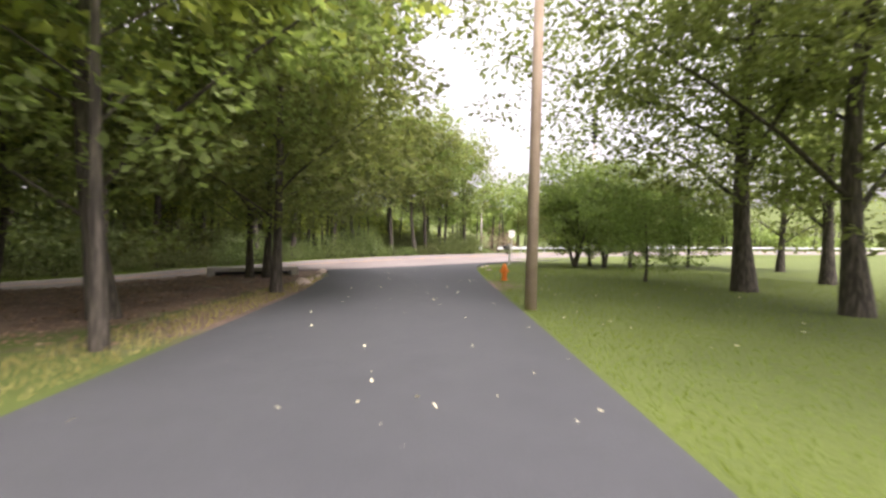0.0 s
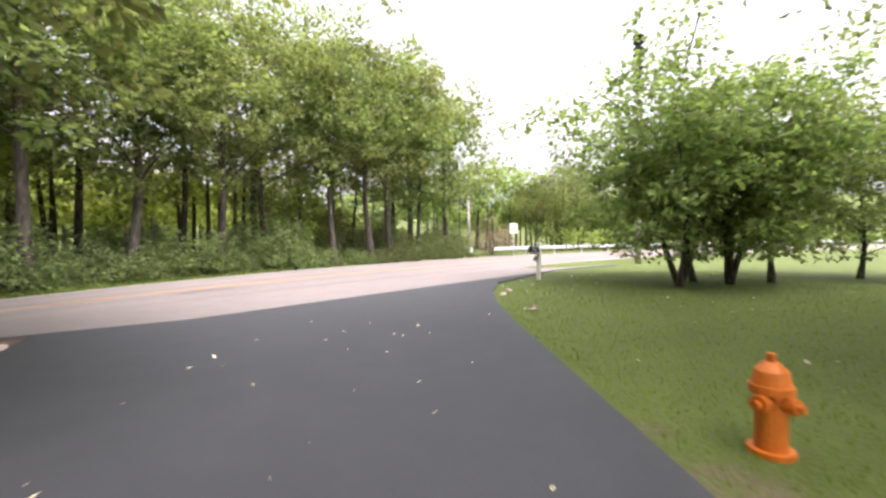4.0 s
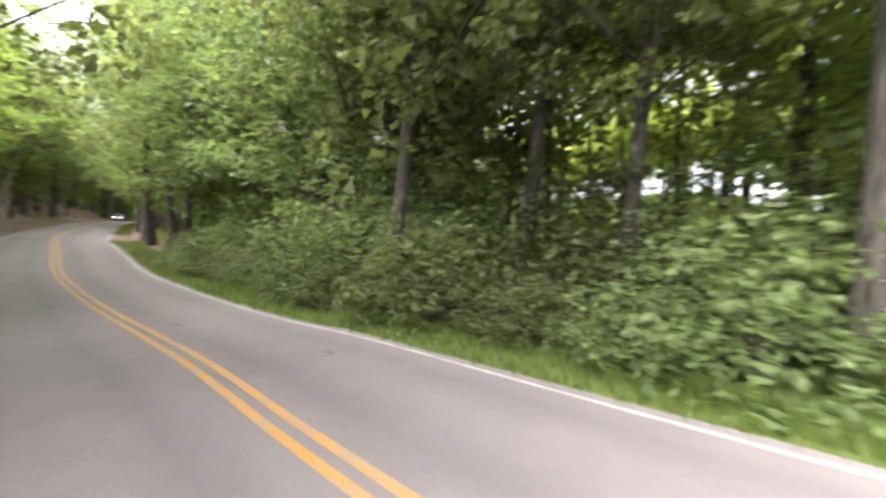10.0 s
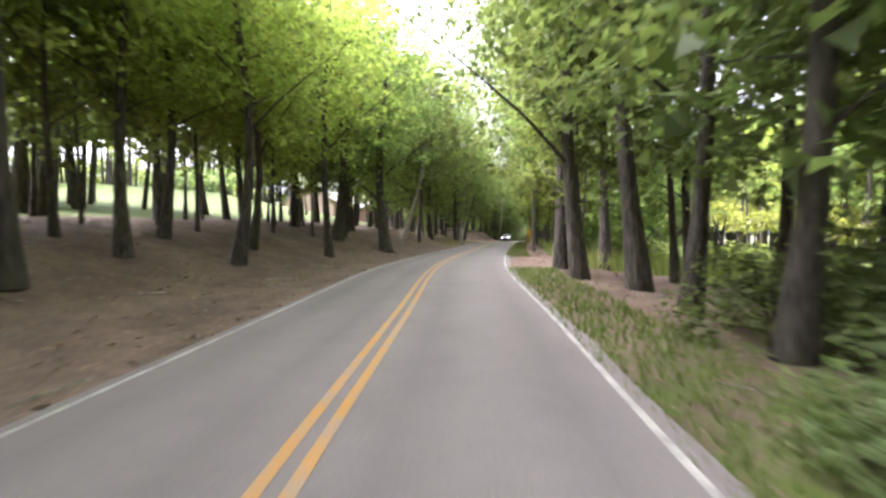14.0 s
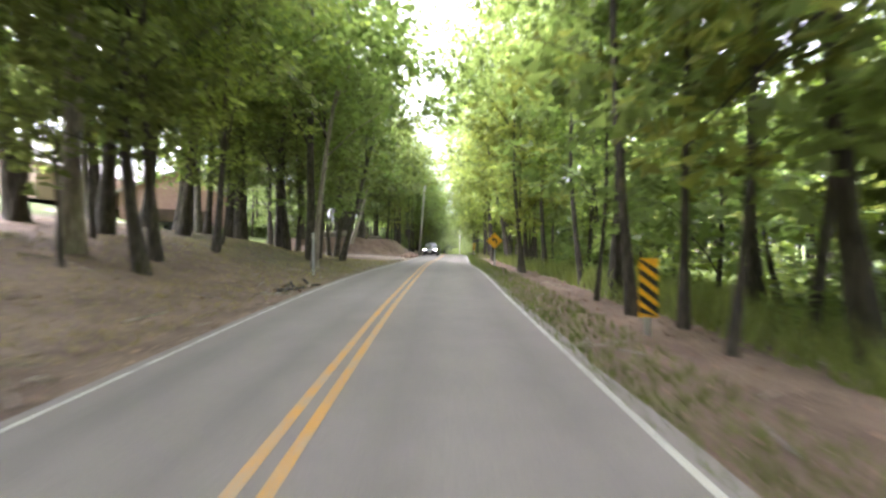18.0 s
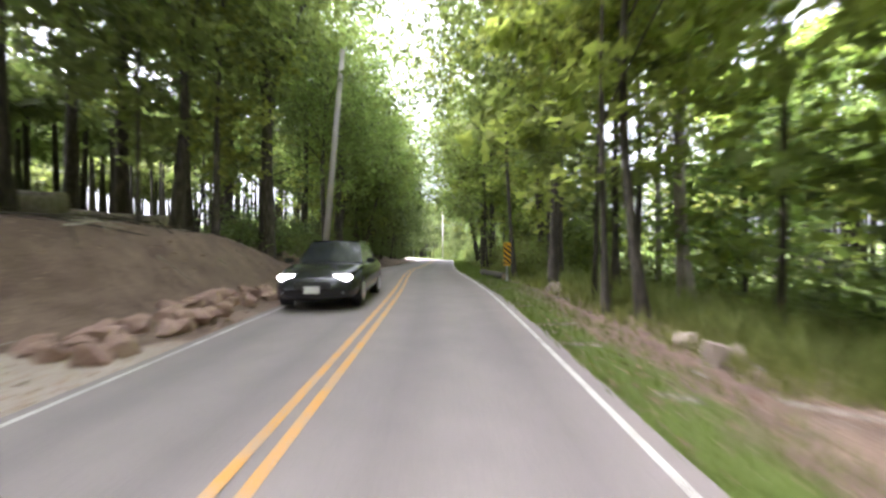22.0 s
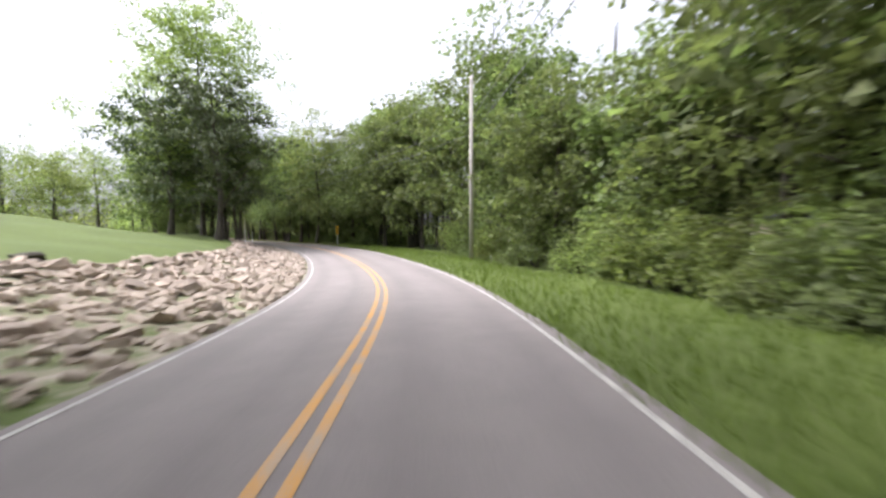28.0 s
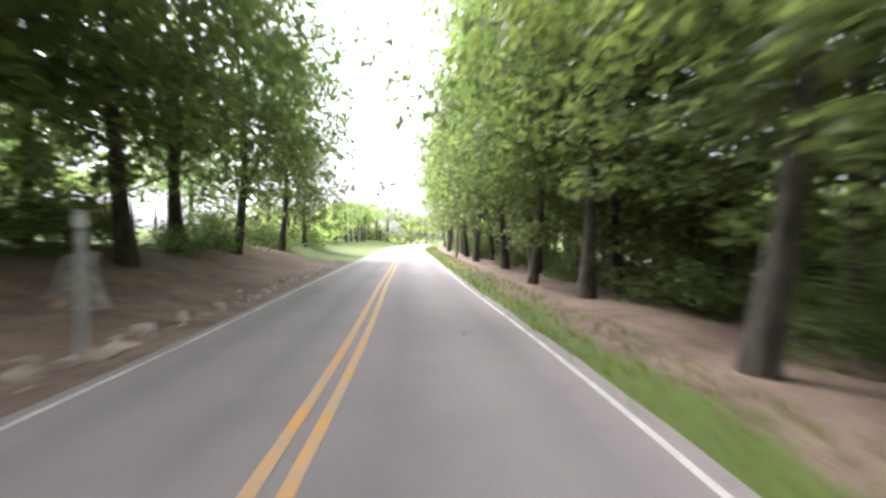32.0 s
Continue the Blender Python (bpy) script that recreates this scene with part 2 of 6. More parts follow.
def ground_material():
    m, n, l, b = node_material("ground_cover")
    att = n.new("ShaderNodeAttribute")
    att.attribute_name = "cover"
    sep = n.new("ShaderNodeSeparateColor")
    l.new(att.outputs["Color"], sep.inputs[0])
    big, mid, fine = noise_at(n, l, 0.3, 4.0), noise_at(n, l, 2.2, 6.0), noise_at(n, l, 22.0, 4.0)
    litter = mix(n, l, 0.5, ramp(n, l, mid, [(0.3, (0.085, 0.055, 0.04)), (0.7, (0.20, 0.135, 0.10))]),
                 ramp(n, l, fine, [(0.3, (0.055, 0.036, 0.028)), (0.62, (0.18, 0.12, 0.085)), (0.8, (0.36, 0.28, 0.21))]))
    bare = noise_at(n, l, 0.55, 5.0)
    litter = mix(n, l, ramp(n, l, bare, [(0.42, (0, 0, 0)), (0.68, (0.75, 0.75, 0.75))]), litter,
                 ramp(n, l, fine, [(0.3, (0.15, 0.10, 0.072)), (0.7, (0.34, 0.245, 0.18))]))
    grass = mix(n, l, 0.45, ramp(n, l, big, [(0.3, (0.055, 0.076, 0.011)), (0.7, (0.100, 0.128, 0.018))]),
                ramp(n, l, fine, [(0.3, (0.052, 0.080, 0.012)), (0.7, (0.105, 0.145, 0.024))]))
    gravel = mix(n, l, 0.5, ramp(n, l, mid, [(0.3, (0.25, 0.19, 0.145)), (0.7, (0.37, 0.30, 0.24))]),
                 ramp(n, l, fine, [(0.3, (0.22, 0.17, 0.14)), (0.7, (0.55, 0.48, 0.41))]))
    wob = n.new("ShaderNodeMath")
    wob.operation = "MULTIPLY_ADD"
    l.new(mid, wob.inputs[0])
    wob.inputs[1].default_value, wob.inputs[2].default_value = 0.9, -0.45

    def edge(channel):
        a = n.new("ShaderNodeMath")
        l.new(sep.outputs[channel], a.inputs[0])
        l.new(wob.outputs[0], a.inputs[1])
        r = n.new("ShaderNodeMapRange")
        r.inputs["From Min"].default_value, r.inputs["From Max"].default_value = 0.35, 0.65
        l.new(a.outputs[0], r.inputs["Value"])
        return r.outputs[0]

    col = mix(n, l, edge("Red"), litter, grass)
    col = mix(n, l, edge("Blue"), col, gravel)
    l.new(col, b.inputs["Base Color"])
    b.inputs["Roughness"].default_value = 0.95
    bump(n, l, b, fine, 0.7, 0.03)
    return m


GROUND = ground_material()

# ---- the plan: centre line of the main road, from north-east to south-west ----
CENTRE_NE = [(120, 84, 0.9), (95, 79, 0.8), (70, 72, 0.7), (50, 66, 0.6), (34, 60, 0.5), (22, 54.5, 0.4), (13, 49, 0.32), (6, 43.5, 0.24), (0.4, 37.8, 0.16), (-4.6, 31.92, 0.08), (-6.92, 28.85, 0.03), (-8.52, 26.67, -0.03), (-10.25, 24.55, -0.12), (-12.12, 22.2, -0.19)]
CENTRE_MID = [(-13.98, 19.76, -0.35), (-17.47, 15.49, -0.48), (-21.42, 10.66, -0.44), (-26.57, 5.15, -0.18), (-32.97, -1.61, 0.14), (-40.97, -8.64, 0.41), (-49.1, -15.4, 0.61), (-56.82, -21.55, 0.92), (-64.54, -27.4, 1.11), (-72.56, -33.62, 1.15), (-81.52, -40.06, 1.24), (-91.4, -47.3, 1.44), (-101.1, -54.96, 1.44)]
CENTRE_SW = [(-110.93, -61.94, 1.27), (-121.1, -68.91, 1.13), (-131.54, -76.08, 1), (-141.49, -83.5, 0.78), (-150.5, -91.76, 0.56), (-157.99, -101.75, 0.51), (-164.08, -112.57, 0.6), (-168.9, -125.51, 0.71), (-172.22, -140.16, 0.75), (-175.47, -154.81, 0.81), (-182.29, -184.04, 0.93), (-197.26, -231.83, 1.13)]


def spline(points, steps):
    p = np.array(points, float)
    p = np.vstack([2 * p[0] - p[1], p, 2 * p[-1] - p[-2]])
    out = []
    for a, b, c, d in zip(p[:-3], p[1:-2], p[2:-1], p[3:]):
        u = np.linspace(0, 1, steps, endpoint=False)[:, None]
        out.append(0.5 * (2 * b + (c - a) * u + (2 * a - 5 * b + 4 * c - d) * u**2 + (3 * b - a - 3 * c + d) * u**3))
    return np.vstack(out + [p[-2][None]])


LINE = spline(CENTRE_NE + CENTRE_MID + CENTRE_SW, 12)
ALONG = np.r_[0, np.cumsum(np.hypot(*np.diff(LINE[:, :2], axis=0).T))]
HEAD = np.gradient(LINE[:, :2], axis=0)
HEAD /= np.linalg.norm(HEAD, axis=1)[:, None]
SIDE = np.stack([HEAD[:, 1], -HEAD[:, 0]], 1)  # to the right of a driver going south-west
HALF = 2.62
TILT = np.interp(ALONG, [0, 135, 150, 300, 320, 350, 370], [0.05, 0.05, 0.0, 0.0, 0.02, 0.02, 0.0])


def smooth(a, b, v):
    u = np.clip((v - a) / (b - a), 0, 1)
    return u * u * (3 - 2 * u)


def along_across(x, y):
    """Metres along the centre line, metres to its right, and the index of the nearest sample."""
    x, y = np.atleast_1d(x).astype(float), np.atleast_1d(y).astype(float)
    k = np.empty(len(x), int)
    for i in range(0, len(x), 20000):
        k[i:i + 20000] = np.argmin((x[i:i + 20000, None] - LINE[:, 0]) ** 2 + (y[i:i + 20000, None] - LINE[:, 1]) ** 2, axis=1)
    off = np.stack([x, y], 1) - LINE[k, :2]
    return ALONG[k] + (off * HEAD[k]).sum(1), (off * SIDE[k]).sum(1), k


# height of the bank on either side of the road, and the width over which it is reached
LEFT_S = [0, 146, 153, 165, 185, 205, 225, 237, 240, 250, 254, 265, 285, 305, 316, 323, 335, 350, 362, 375, 400, 500]
LEFT_H = [0, 0.0, 0.6, 1.9, 2.1, 2.3, 1.9, 0.7, 0.5, 0.6, 1.9, 2.0, 1.7, 1.2, 0.5, 0.5, 0.75, 0.9, 1.3, 1.4, 1.0, 0.8]
LEFT_W = [4, 4, 6, 9, 10, 10, 9, 9, 8, 8, 7, 7, 6, 6, 6, 6, 6, 6, 6, 6, 6, 6]
LAWN_S = [0, 150, 165, 190, 208, 230, 252, 270, 300, 320, 345, 362, 380, 500]
LAWN_G = [0, 0.0, 0.03, 0.10, 0.17, 0.21, 0.2, 0.12, 0.06, 0.17, 0.19, 0.15, 0.05, 0.04]
RIGHT_S = [0, 140, 160, 185, 200, 250, 275, 300, 340, 360, 380, 500]
RIGHT_H = [0.1, 0.1, 0.0, -0.6, -1.0, -1.0, -0.8, -0.5, -0.4, -0.3, -0.4, -0.3]


def ground_height(x, y):
    s, d, k = along_across(x, y)
    base = LINE[k, 2] + np.clip(d, -HALF, HALF) * TILT[k] - 0.05
    left = np.interp(s, LEFT_S, LEFT_H) * smooth(0.2, 0.6 + np.interp(s, LEFT_S, LEFT_W), -d - HALF)
    left = left + np.clip(-d - np.interp(s, [310, 322, 350, 360], [13, 7, 7, 11]), 0, 32) * np.interp(s, LAWN_S, LAWN_G)
    cut = s - np.interp(-d, [4, 8, 12, 17, 24], [250.5, 248.5, 246, 240.5, 233])  # dirt bank dug away behind the gravel drive
    left = np.maximum(left, 1.9 * smooth(0, 1.9, cut) * smooth(4.0, 6.2, -d) * (1 - smooth(258, 268, s)) * (1 - smooth(20, 30, -d)))
    mound = 0.35 * np.exp(-(((s - 253) / 6.0) ** 2) - ((d + 11.5) / 4.0) ** 2)
    right = np.interp(s, RIGHT_S, RIGHT_H) * smooth(1.5, 9.0, d - HALF)
    rough = 0.10 * np.sin(x * 0.7 + 1.3 * np.sin(y * 0.31)) * np.sin(y * 0.83 + 0.9 * np.sin(x * 0.37)) * smooth(0.8, 4, np.abs(d) - HALF) * smooth(146, 158, s)
    far = smooth(120, 420, np.abs(d)) * 6.0
    yard = smooth(1, 5, -d - HALF) * (1 - smooth(148, 154, s))
    base = base * (1 - yard) - 0.03 * yard
    flat = smooth(-17, -8, x) * (1 - smooth(22, 26, y)) * (d < -HALF)
    base, left, rough = base * (1 - flat) - 0.03 * flat, left * (1 - flat), rough * (1 - flat)
    hills = 46 * smooth(260, 620, np.hypot(x - 0, y - 20)) * smooth(-0.2, 0.5, np.sin(np.arctan2(y - 20, x) + 0.35))
    return base + np.where(d < 0, left + mound, right) + rough + far + hills


def gz(x, y):
    return float(ground_height(x, y)[0])


def at(s, d):
    """The place s metres along the road and d metres to the right of its centre, on the ground."""
    i = np.interp(s, ALONG, np.arange(len(ALONG)))
    c = np.array([np.interp(i, np.arange(len(ALONG)), LINE[:, j]) for j in (0, 1)])
    w = SIDE[int(round(i))]
    x, y = c + d * w
    return float(x), float(y), gz(x, y)


def heading(s):
    h = HEAD[int(round(np.interp(s, ALONG, np.arange(len(ALONG)))))]
    return math.atan2(h[1], h[0])


# ---- small builders ----
def mesh_object(name, verts, faces, material, parent=None, label="", smooth_shade=False):
    me = bpy.data.meshes.new(name)
    me.from_pydata([tuple(map(float, v)) for v in verts], [], [tuple(f) for f in faces])
    me.update()
    if material:
        me.materials.append(material)
    if smooth_shade:
        me.polygons.foreach_set("use_smooth", [True] * len(me.polygons))
    ob = new(name, me)
    if parent:
        ob.parent = parent
    if label:
        tagged(ob, label)
    return ob


def part(name, bm, material, parent=None, label="", smooth_shade=False):
    me = bpy.data.meshes.new(name)
    bm.to_mesh(me)
    bm.free()
    me.materials.append(material)
    if smooth_shade:
        me.polygons.foreach_set("use_smooth", [True] * len(me.polygons))
    ob = new(name, me)
    if parent:
        ob.parent = parent
    if label:
        tagged(ob, label)
    return ob


def box(bm, size, centre, bevel=0.0, turn=None):
    m = Matrix.Translation(centre) @ (turn or Matrix()) @ Matrix.Diagonal((*size, 1))
    made = bmesh.ops.create_cube(bm, size=1, matrix=m)["verts"]
    if bevel:
        edges = list({e for v in made for e in v.link_edges})
        bmesh.ops.bevel(bm, geom=edges, offset=bevel, segments=2, affect="EDGES")


def rod(bm, a, b, ra, rb=None, sides=10):
    a, b = Vector(a), Vector(b)
    m = Matrix.Translation((a + b) / 2) @ (b - a).to_track_quat("Z", "Y").to_matrix().to_4x4()
    bmesh.ops.create_cone(bm, cap_ends=True, segments=sides, radius1=ra, radius2=ra if rb is None else rb, depth=(b - a).length, matrix=m)


def thing(name, x, y, z, turn=0.0, label="", category="", group=""):
    ob = new(name)
    ob.matrix_basis = Matrix.Translation((x, y, z)) @ Matrix.Rotation(turn, 4, "Z")
    return tagged(ob, label, category, group)


def ribbon(name, s0, s1, d0, d1, material, lift, skirt=0.0, step=1.0, shift=0.0):
    """A strip of road surface between two stations and two offsets."""
    s = np.arange(s0, s1 + 1e-6, step)
    i = np.interp(s, ALONG, np.arange(len(ALONG)))
    col = lambda a: np.interp(i, np.arange(len(ALONG)), a)  # noqa: E731
    cx, cy, cz, wx, wy, tilt = col(LINE[:, 0]), col(LINE[:, 1]), col(LINE[:, 2]), col(SIDE[:, 0]), col(SIDE[:, 1]), col(TILT)
    lanes = np.linspace(d0, d1, 25 if d1 - d0 > 1 else 2)
    offs = [(d, lift) for d in lanes]
    if skirt:
        offs = [(d0 - 0.12, lift - skirt)] + offs + [(d1 + 0.12, lift - skirt)]
    verts, faces, w = [], [], len(offs)
    move = np.interp(s, [0, 140, 148, 150.5, 152, 152.6, 155.5, 159, 165, 180, 190, 200, 215, 220, 225, 240, 262, 275, 290, 300, 312, 330, 350, 375, 380, 400], [0.06, 0.06, 0.18, 0.28, 0.35, 0.39, 0.28, 0.19, 0.2, 0.12, 0.11, 0.1, 0.07, -0.01, -0.08, -0.06, -0.01, 0.13, 0.12, 0.07, 0.01, 0.18, 0.1, 0.17, 0.19, 0.27]) * shift
    pull = np.interp(s, [0, 140, 152, 165, 180, 200, 205, 218, 220, 235, 240, 262, 275, 290, 312, 330, 345, 350, 375, 400], [0, 0, 0.55, 0.43, 0.44, 0.5, 0.52, 0.22, 0.22, 0.23, 0.27, 0.3, 0.34, 0.29, 0.27, 0.39, 0.48, 0.47, 0.54, 0.54])  # the left edge wanders
    push = np.interp(s, [140, 152, 165, 180, 200, 220, 240, 262, 290, 312, 330, 350, 375, 400], [-0.02, 0.06, 0.07, 0.19, 0.13, 0.1, -0.01, 0.04, 0.07, 0.12, 0.09, 0.2, 0.1, -0])  # and so does the right one
    for q in range(len(s)):
        for d, up in offs:
            d = d + move[q] + (pull[q] * min(1.0, -d / HALF) if d < -0.5 else push[q] * min(1.0, d / HALF) if d > 0.5 else 0.0)
            wob = 0.04 * math.sin(s[q] * 1.7 + d) * math.sin(s[q] * 0.43) if skirt and abs(d) > HALF else 0.0
            verts.append((cx[q] + wx[q] * (d + wob), cy[q] + wy[q] * (d + wob), cz[q] + tilt[q] * d - 0.012 * abs(d) + up))
    for q in range(len(s) - 1):
        for j in range(w - 1):
            a = q * w + j
            faces.append((a, a + 1, a + w + 1, a + w))
    ob = mesh_object(name, verts, faces, material, smooth_shade=not skirt)
    if skirt:
        dd = np.array([d for d, _ in offs])
        wear = sum(np.exp(-((dd - c) / 0.27) ** 2) for c in (-2.0, -0.62, 0.8, 2.15)) * 0.5
        ob.data.attributes.new("lane", "FLOAT", "POINT").data.foreach_set("value", np.tile(wear, len(s)).astype(np.float32))
    return ob


# ---- the ground, one sheet to the horizon ----
def axis(lo, hi, step):
    inner = np.arange(lo, hi + 1e-6, step)
    grow = np.cumsum(1.6 ** np.arange(1, 14) * step)
    return np.r_[(lo - grow)[::-1], inner, hi + grow]


GX, GY = axis(-225, 60, 1.15), axis(-250, 90, 1.15)
xx, yy = np.meshgrid(GX, GY)
fx, fy = xx.ravel(), yy.ravel()
hz = ground_height(fx, fy)
gs, gd, gk = along_across(fx, fy)
nx = len(GX)
ii = np.arange(len(fx)).reshape(len(GY), nx)
quads = np.stack([ii[:-1, :-1], ii[:-1, 1:], ii[1:, 1:], ii[1:, :-1]], -1).reshape(-1, 4)
gme = bpy.data.meshes.new("ground")
gme.from_pydata(np.stack([fx, fy, hz], 1).tolist(), [], quads.tolist())
gme.materials.append(GROUND)
gme.polygons.foreach_set("use_smooth", [True] * len(gme.polygons))
# what covers the ground: red grass, blue gravel, else leaf litter
litter_left = smooth(143, 147, gs) * (1 - smooth(318, 320, gs)) * (1 - smooth(14, 18, -gd))
litter_left = np.maximum(litter_left, smooth(362, 370, gs) * (1 - smooth(6.6, 8.0, -gd)) * (1 - smooth(392, 398, gs)))
grass_left = 1 - litter_left
grass_left = np.maximum(grass_left, 0.46 * smooth(205, 224, gs) * (1 - smooth(238, 242, gs)) * (1 - smooth(14, 18, -gd)))
yard = (fx < -4.4) & (fx > -16) & (fy < 20.5) & (fy > 5) & (gd < 0)
grass_left = np.where(yard, np.where((fx > -5.4) | (fy < 7.5), 0.62, 0.1), grass_left)
grass_right = np.interp(gs, [0, 150, 170, 180, 190, 240, 252, 262, 300, 362, 372, 420, 500], [1, 1, 0.5, 0.15, 0.0, 0.0, 0.12, 0.7, 1, 1, 0.1, 0.1, 1])
beyond = smooth(5.5, 8.5, gd - HALF) * (1 - smooth(362, 372, gs) * (1 - smooth(420, 440, gs)))
verge = 1 - smooth(0.6, 1.6, gd - HALF)
grass_right = np.maximum(np.maximum(grass_right, beyond), np.where(gs > 225, verge, 0.35 * verge))
red = np.where(gd < 0, grass_left, grass_right)
blue = 0.5 * smooth(321, 322.5, gs) * (1 - smooth(362, 368, gs)) * (1 - smooth(-0.3, 0.7, -gd - HALF - np.interp(gs, [321, 326, 332, 345, 366], [9.5, 8.0, 5.2, 4.1, 3.2]))) * (gd < 0)
track = np.array([(245.5, -3.0), (244.5, -7.0), (241, -10.5), (235, -13.5), (226, -17.0)])
near = np.full(len(gs), 99.0)
for (sa, da), (sb, db) in zip(track[:-1], track[1:]):
    u = np.clip(((gs - sa) * (sb - sa) + (gd - da) * (db - da)) / ((sb - sa) ** 2 + (db - da) ** 2), 0, 1)
    near = np.minimum(near, np.hypot(gs - sa - u * (sb - sa), gd - da - u * (db - da)))
drive_a = 1 - smooth(1.4, 3.0, near - 2.5 * smooth(-7, -3, gd))
blue = np.maximum(blue, drive_a)
cover = np.stack([red, 1 - red, blue, np.ones_like(red)], 1).astype(np.float32)
gme.color_attributes.new("cover", "FLOAT_COLOR", "POINT").data.foreach_set("color", cover.ravel())
tagged(new("ground", gme), "uneven ground of grass, leaf litter and gravel", "ground", kind="structure")

# ---- roads ----
tagged(ribbon("road", 0, ALONG[-1] - 0.5, -HALF - 0.18, HALF + 0.26, ROAD, 0.04, 0.16), "weathered tan asphalt country road with faded lane paint", "road", kind="structure")
for name, d0, d1, mat, a, b, sh in (("yellow_line_1", -0.155, -0.055, YELLOW_LINE, 0, 460, 1.0), ("yellow_line_2", 0.055, 0.155, YELLOW_LINE, 0, 460, 1.0),
                                    ("white_line_1", -HALF - 0.035, -HALF + 0.04, WHITE_LINE, 147, 460, 0.0), ("white_line_2", HALF + 0.0, HALF + 0.075, WHITE_LINE, 143, 460, 0.0)):
    tagged(ribbon(name, a, b, d0, d1, mat, 0.046, shift=sh), "worn painted line on the road", "road marking", kind="structure")


def flat_polygon(name, outline, z, material, skirt=0.15):
    bm = bmesh.new()
    f = bm.faces.new([bm.verts.new((x, y, z)) for x, y in outline])
    if f.normal.z < 0:
        f.normal_flip()
    bmesh.ops.triangulate(bm, faces=[f])
    rim = [e for e in bm.edges if e.is_boundary]
    made = bmesh.ops.extrude_edge_only(bm, edges=rim)["geom"]
    bmesh.ops.translate(bm, vec=(0, 0, -skirt), verts=[v for v in made if isinstance(v, bmesh.types.BMVert)])
    return part(name, bm, material)


SEAM = [(-6.2, 22.4), (-4.4, 23.6), (-3.2, 25.0), (-1.6, 26.9), (1.0, 30.0), (3.1, 32.3), (6.4, 36.0), (9.5, 39.3), (14, 43.0)]
drive = [(-3.5, -22), (-3.55, 3), (-3.8, 8), (-4.1, 13), (-4.5, 15.5), (-4.9, 18), (-5.4, 20.6)] + SEAM
drive += [(12.0, 40.6), (7.4, 37.2), (4.8, 33.4), (3.0, 30.6), (2.3, 27.8), (2.0, 25.5), (1.85, 23), (1.7, 17), (1.75, 10), (1.75, -22)]
tagged(flat_polygon("side_road", drive, 0.035, BLACKTOP), "fresh smooth black asphalt side road", "road", kind="structure")
inner = []
for s in np.arange(116, 150, 3.0):
    x, y, _ = at(s, -HALF + 0.3)
    inner.append((x, y))
tagged(flat_polygon("road_apron", SEAM[::-1] + [(-8.3, 21.1)] + [p for p in inner[::-1] if p[1] > 20.6], 0.032, ROAD), "weathered tan asphalt junction apron", "road", kind="structure")


TAR = rough_paint("old_tar", (0.075, 0.068, 0.064), (0.14, 0.125, 0.118), 4.0, 40.0, 0.8)


def tar_mark(points, width, seed, label):
    """A thin ragged tar-filled crack or stain lying on the road."""
    rngt = np.random.default_rng(seed)
    verts, faces = [], []
    p = [np.array(at(a, b)[:2]) for a, b in points]
    for k, q in enumerate(p):
        way = p[min(k + 1, len(p) - 1)] - p[max(k - 1, 0)]
        way = np.array([-way[1], way[0]]) / (np.linalg.norm(way) + 1e-9)
        w = width * rngt.uniform(0.35, 1.0) * (0.15 if k in (0, len(p) - 1) else 1.0)
        a, b = points[k]
        z = float(np.interp(a, ALONG, LINE[:, 2])) + float(np.interp(a, ALONG, TILT)) * b - 0.012 * abs(b) + 0.047
        verts += [(*(q - way * w), z), (*(q + way * w), z)]
    for k in range(len(p) - 1):
        faces.append((2 * k, 2 * k + 1, 2 * k + 3, 2 * k + 2))
    tagged(mesh_object("tar_mark", verts, faces, TAR), label, "road mark", kind="structure")


tar_mark([(142.4, -0.72), (142.1, -0.62), (141.8, -0.52), (141.5, -0.5), (141.2, -0.55), (140.9, -0.6), (140.6, -0.58)], 0.15, 1, "dark oil stain on the worn lane")
tar_mark([(140.9, -0.62), (140.5, -0.7), (140.2, -0.68), (139.8, -0.8)], 0.035, 2, "tar-filled crack in the road")
tar_mark([(145.4, -1.85), (145.2, -1.9), (144.9, -2.0), (144.7, -2.05)], 0.022, 3, "tar-filled crack in the road")
tar_mark([(139.3, -1.5), (139.0, -1.35), (138.7, -1.4), (138.4, -1.3)], 0.04, 4, "tar-filled crack in the road")
for k_, (a_, b_) in enumerate(((149.5, 1.7), (153.2, 0.9), (318.6, 1.6), (333.0, 1.9), (346.5, 1.75), (361.0, 1.8), (375.2, 1.7))):
    tar_mark([(a_, b_), (a_ + 0.12, b_ + 0.06), (a_ + 0.25, b_ + 0.02)], 0.09, 20 + k_, "small dark spot on the asphalt")

# ---- trees ----
def tube(rings, sides=7):
    """A skin round centres with radii, as vertices and faces."""
    verts, faces = [], []
    for q, (c, r) in enumerate(rings):
        for j in range(sides):
            a = 2 * math.pi * j / sides
            verts.append((c[0] + r * math.cos(a), c[1] + r * math.sin(a), c[2]))
    for q in range(len(rings) - 1):
        for j in range(sides):
            a, b = q * sides + j, q * sides + (j + 1) % sides
            faces.append((a, b, b + sides, a + sides))
    return verts, faces


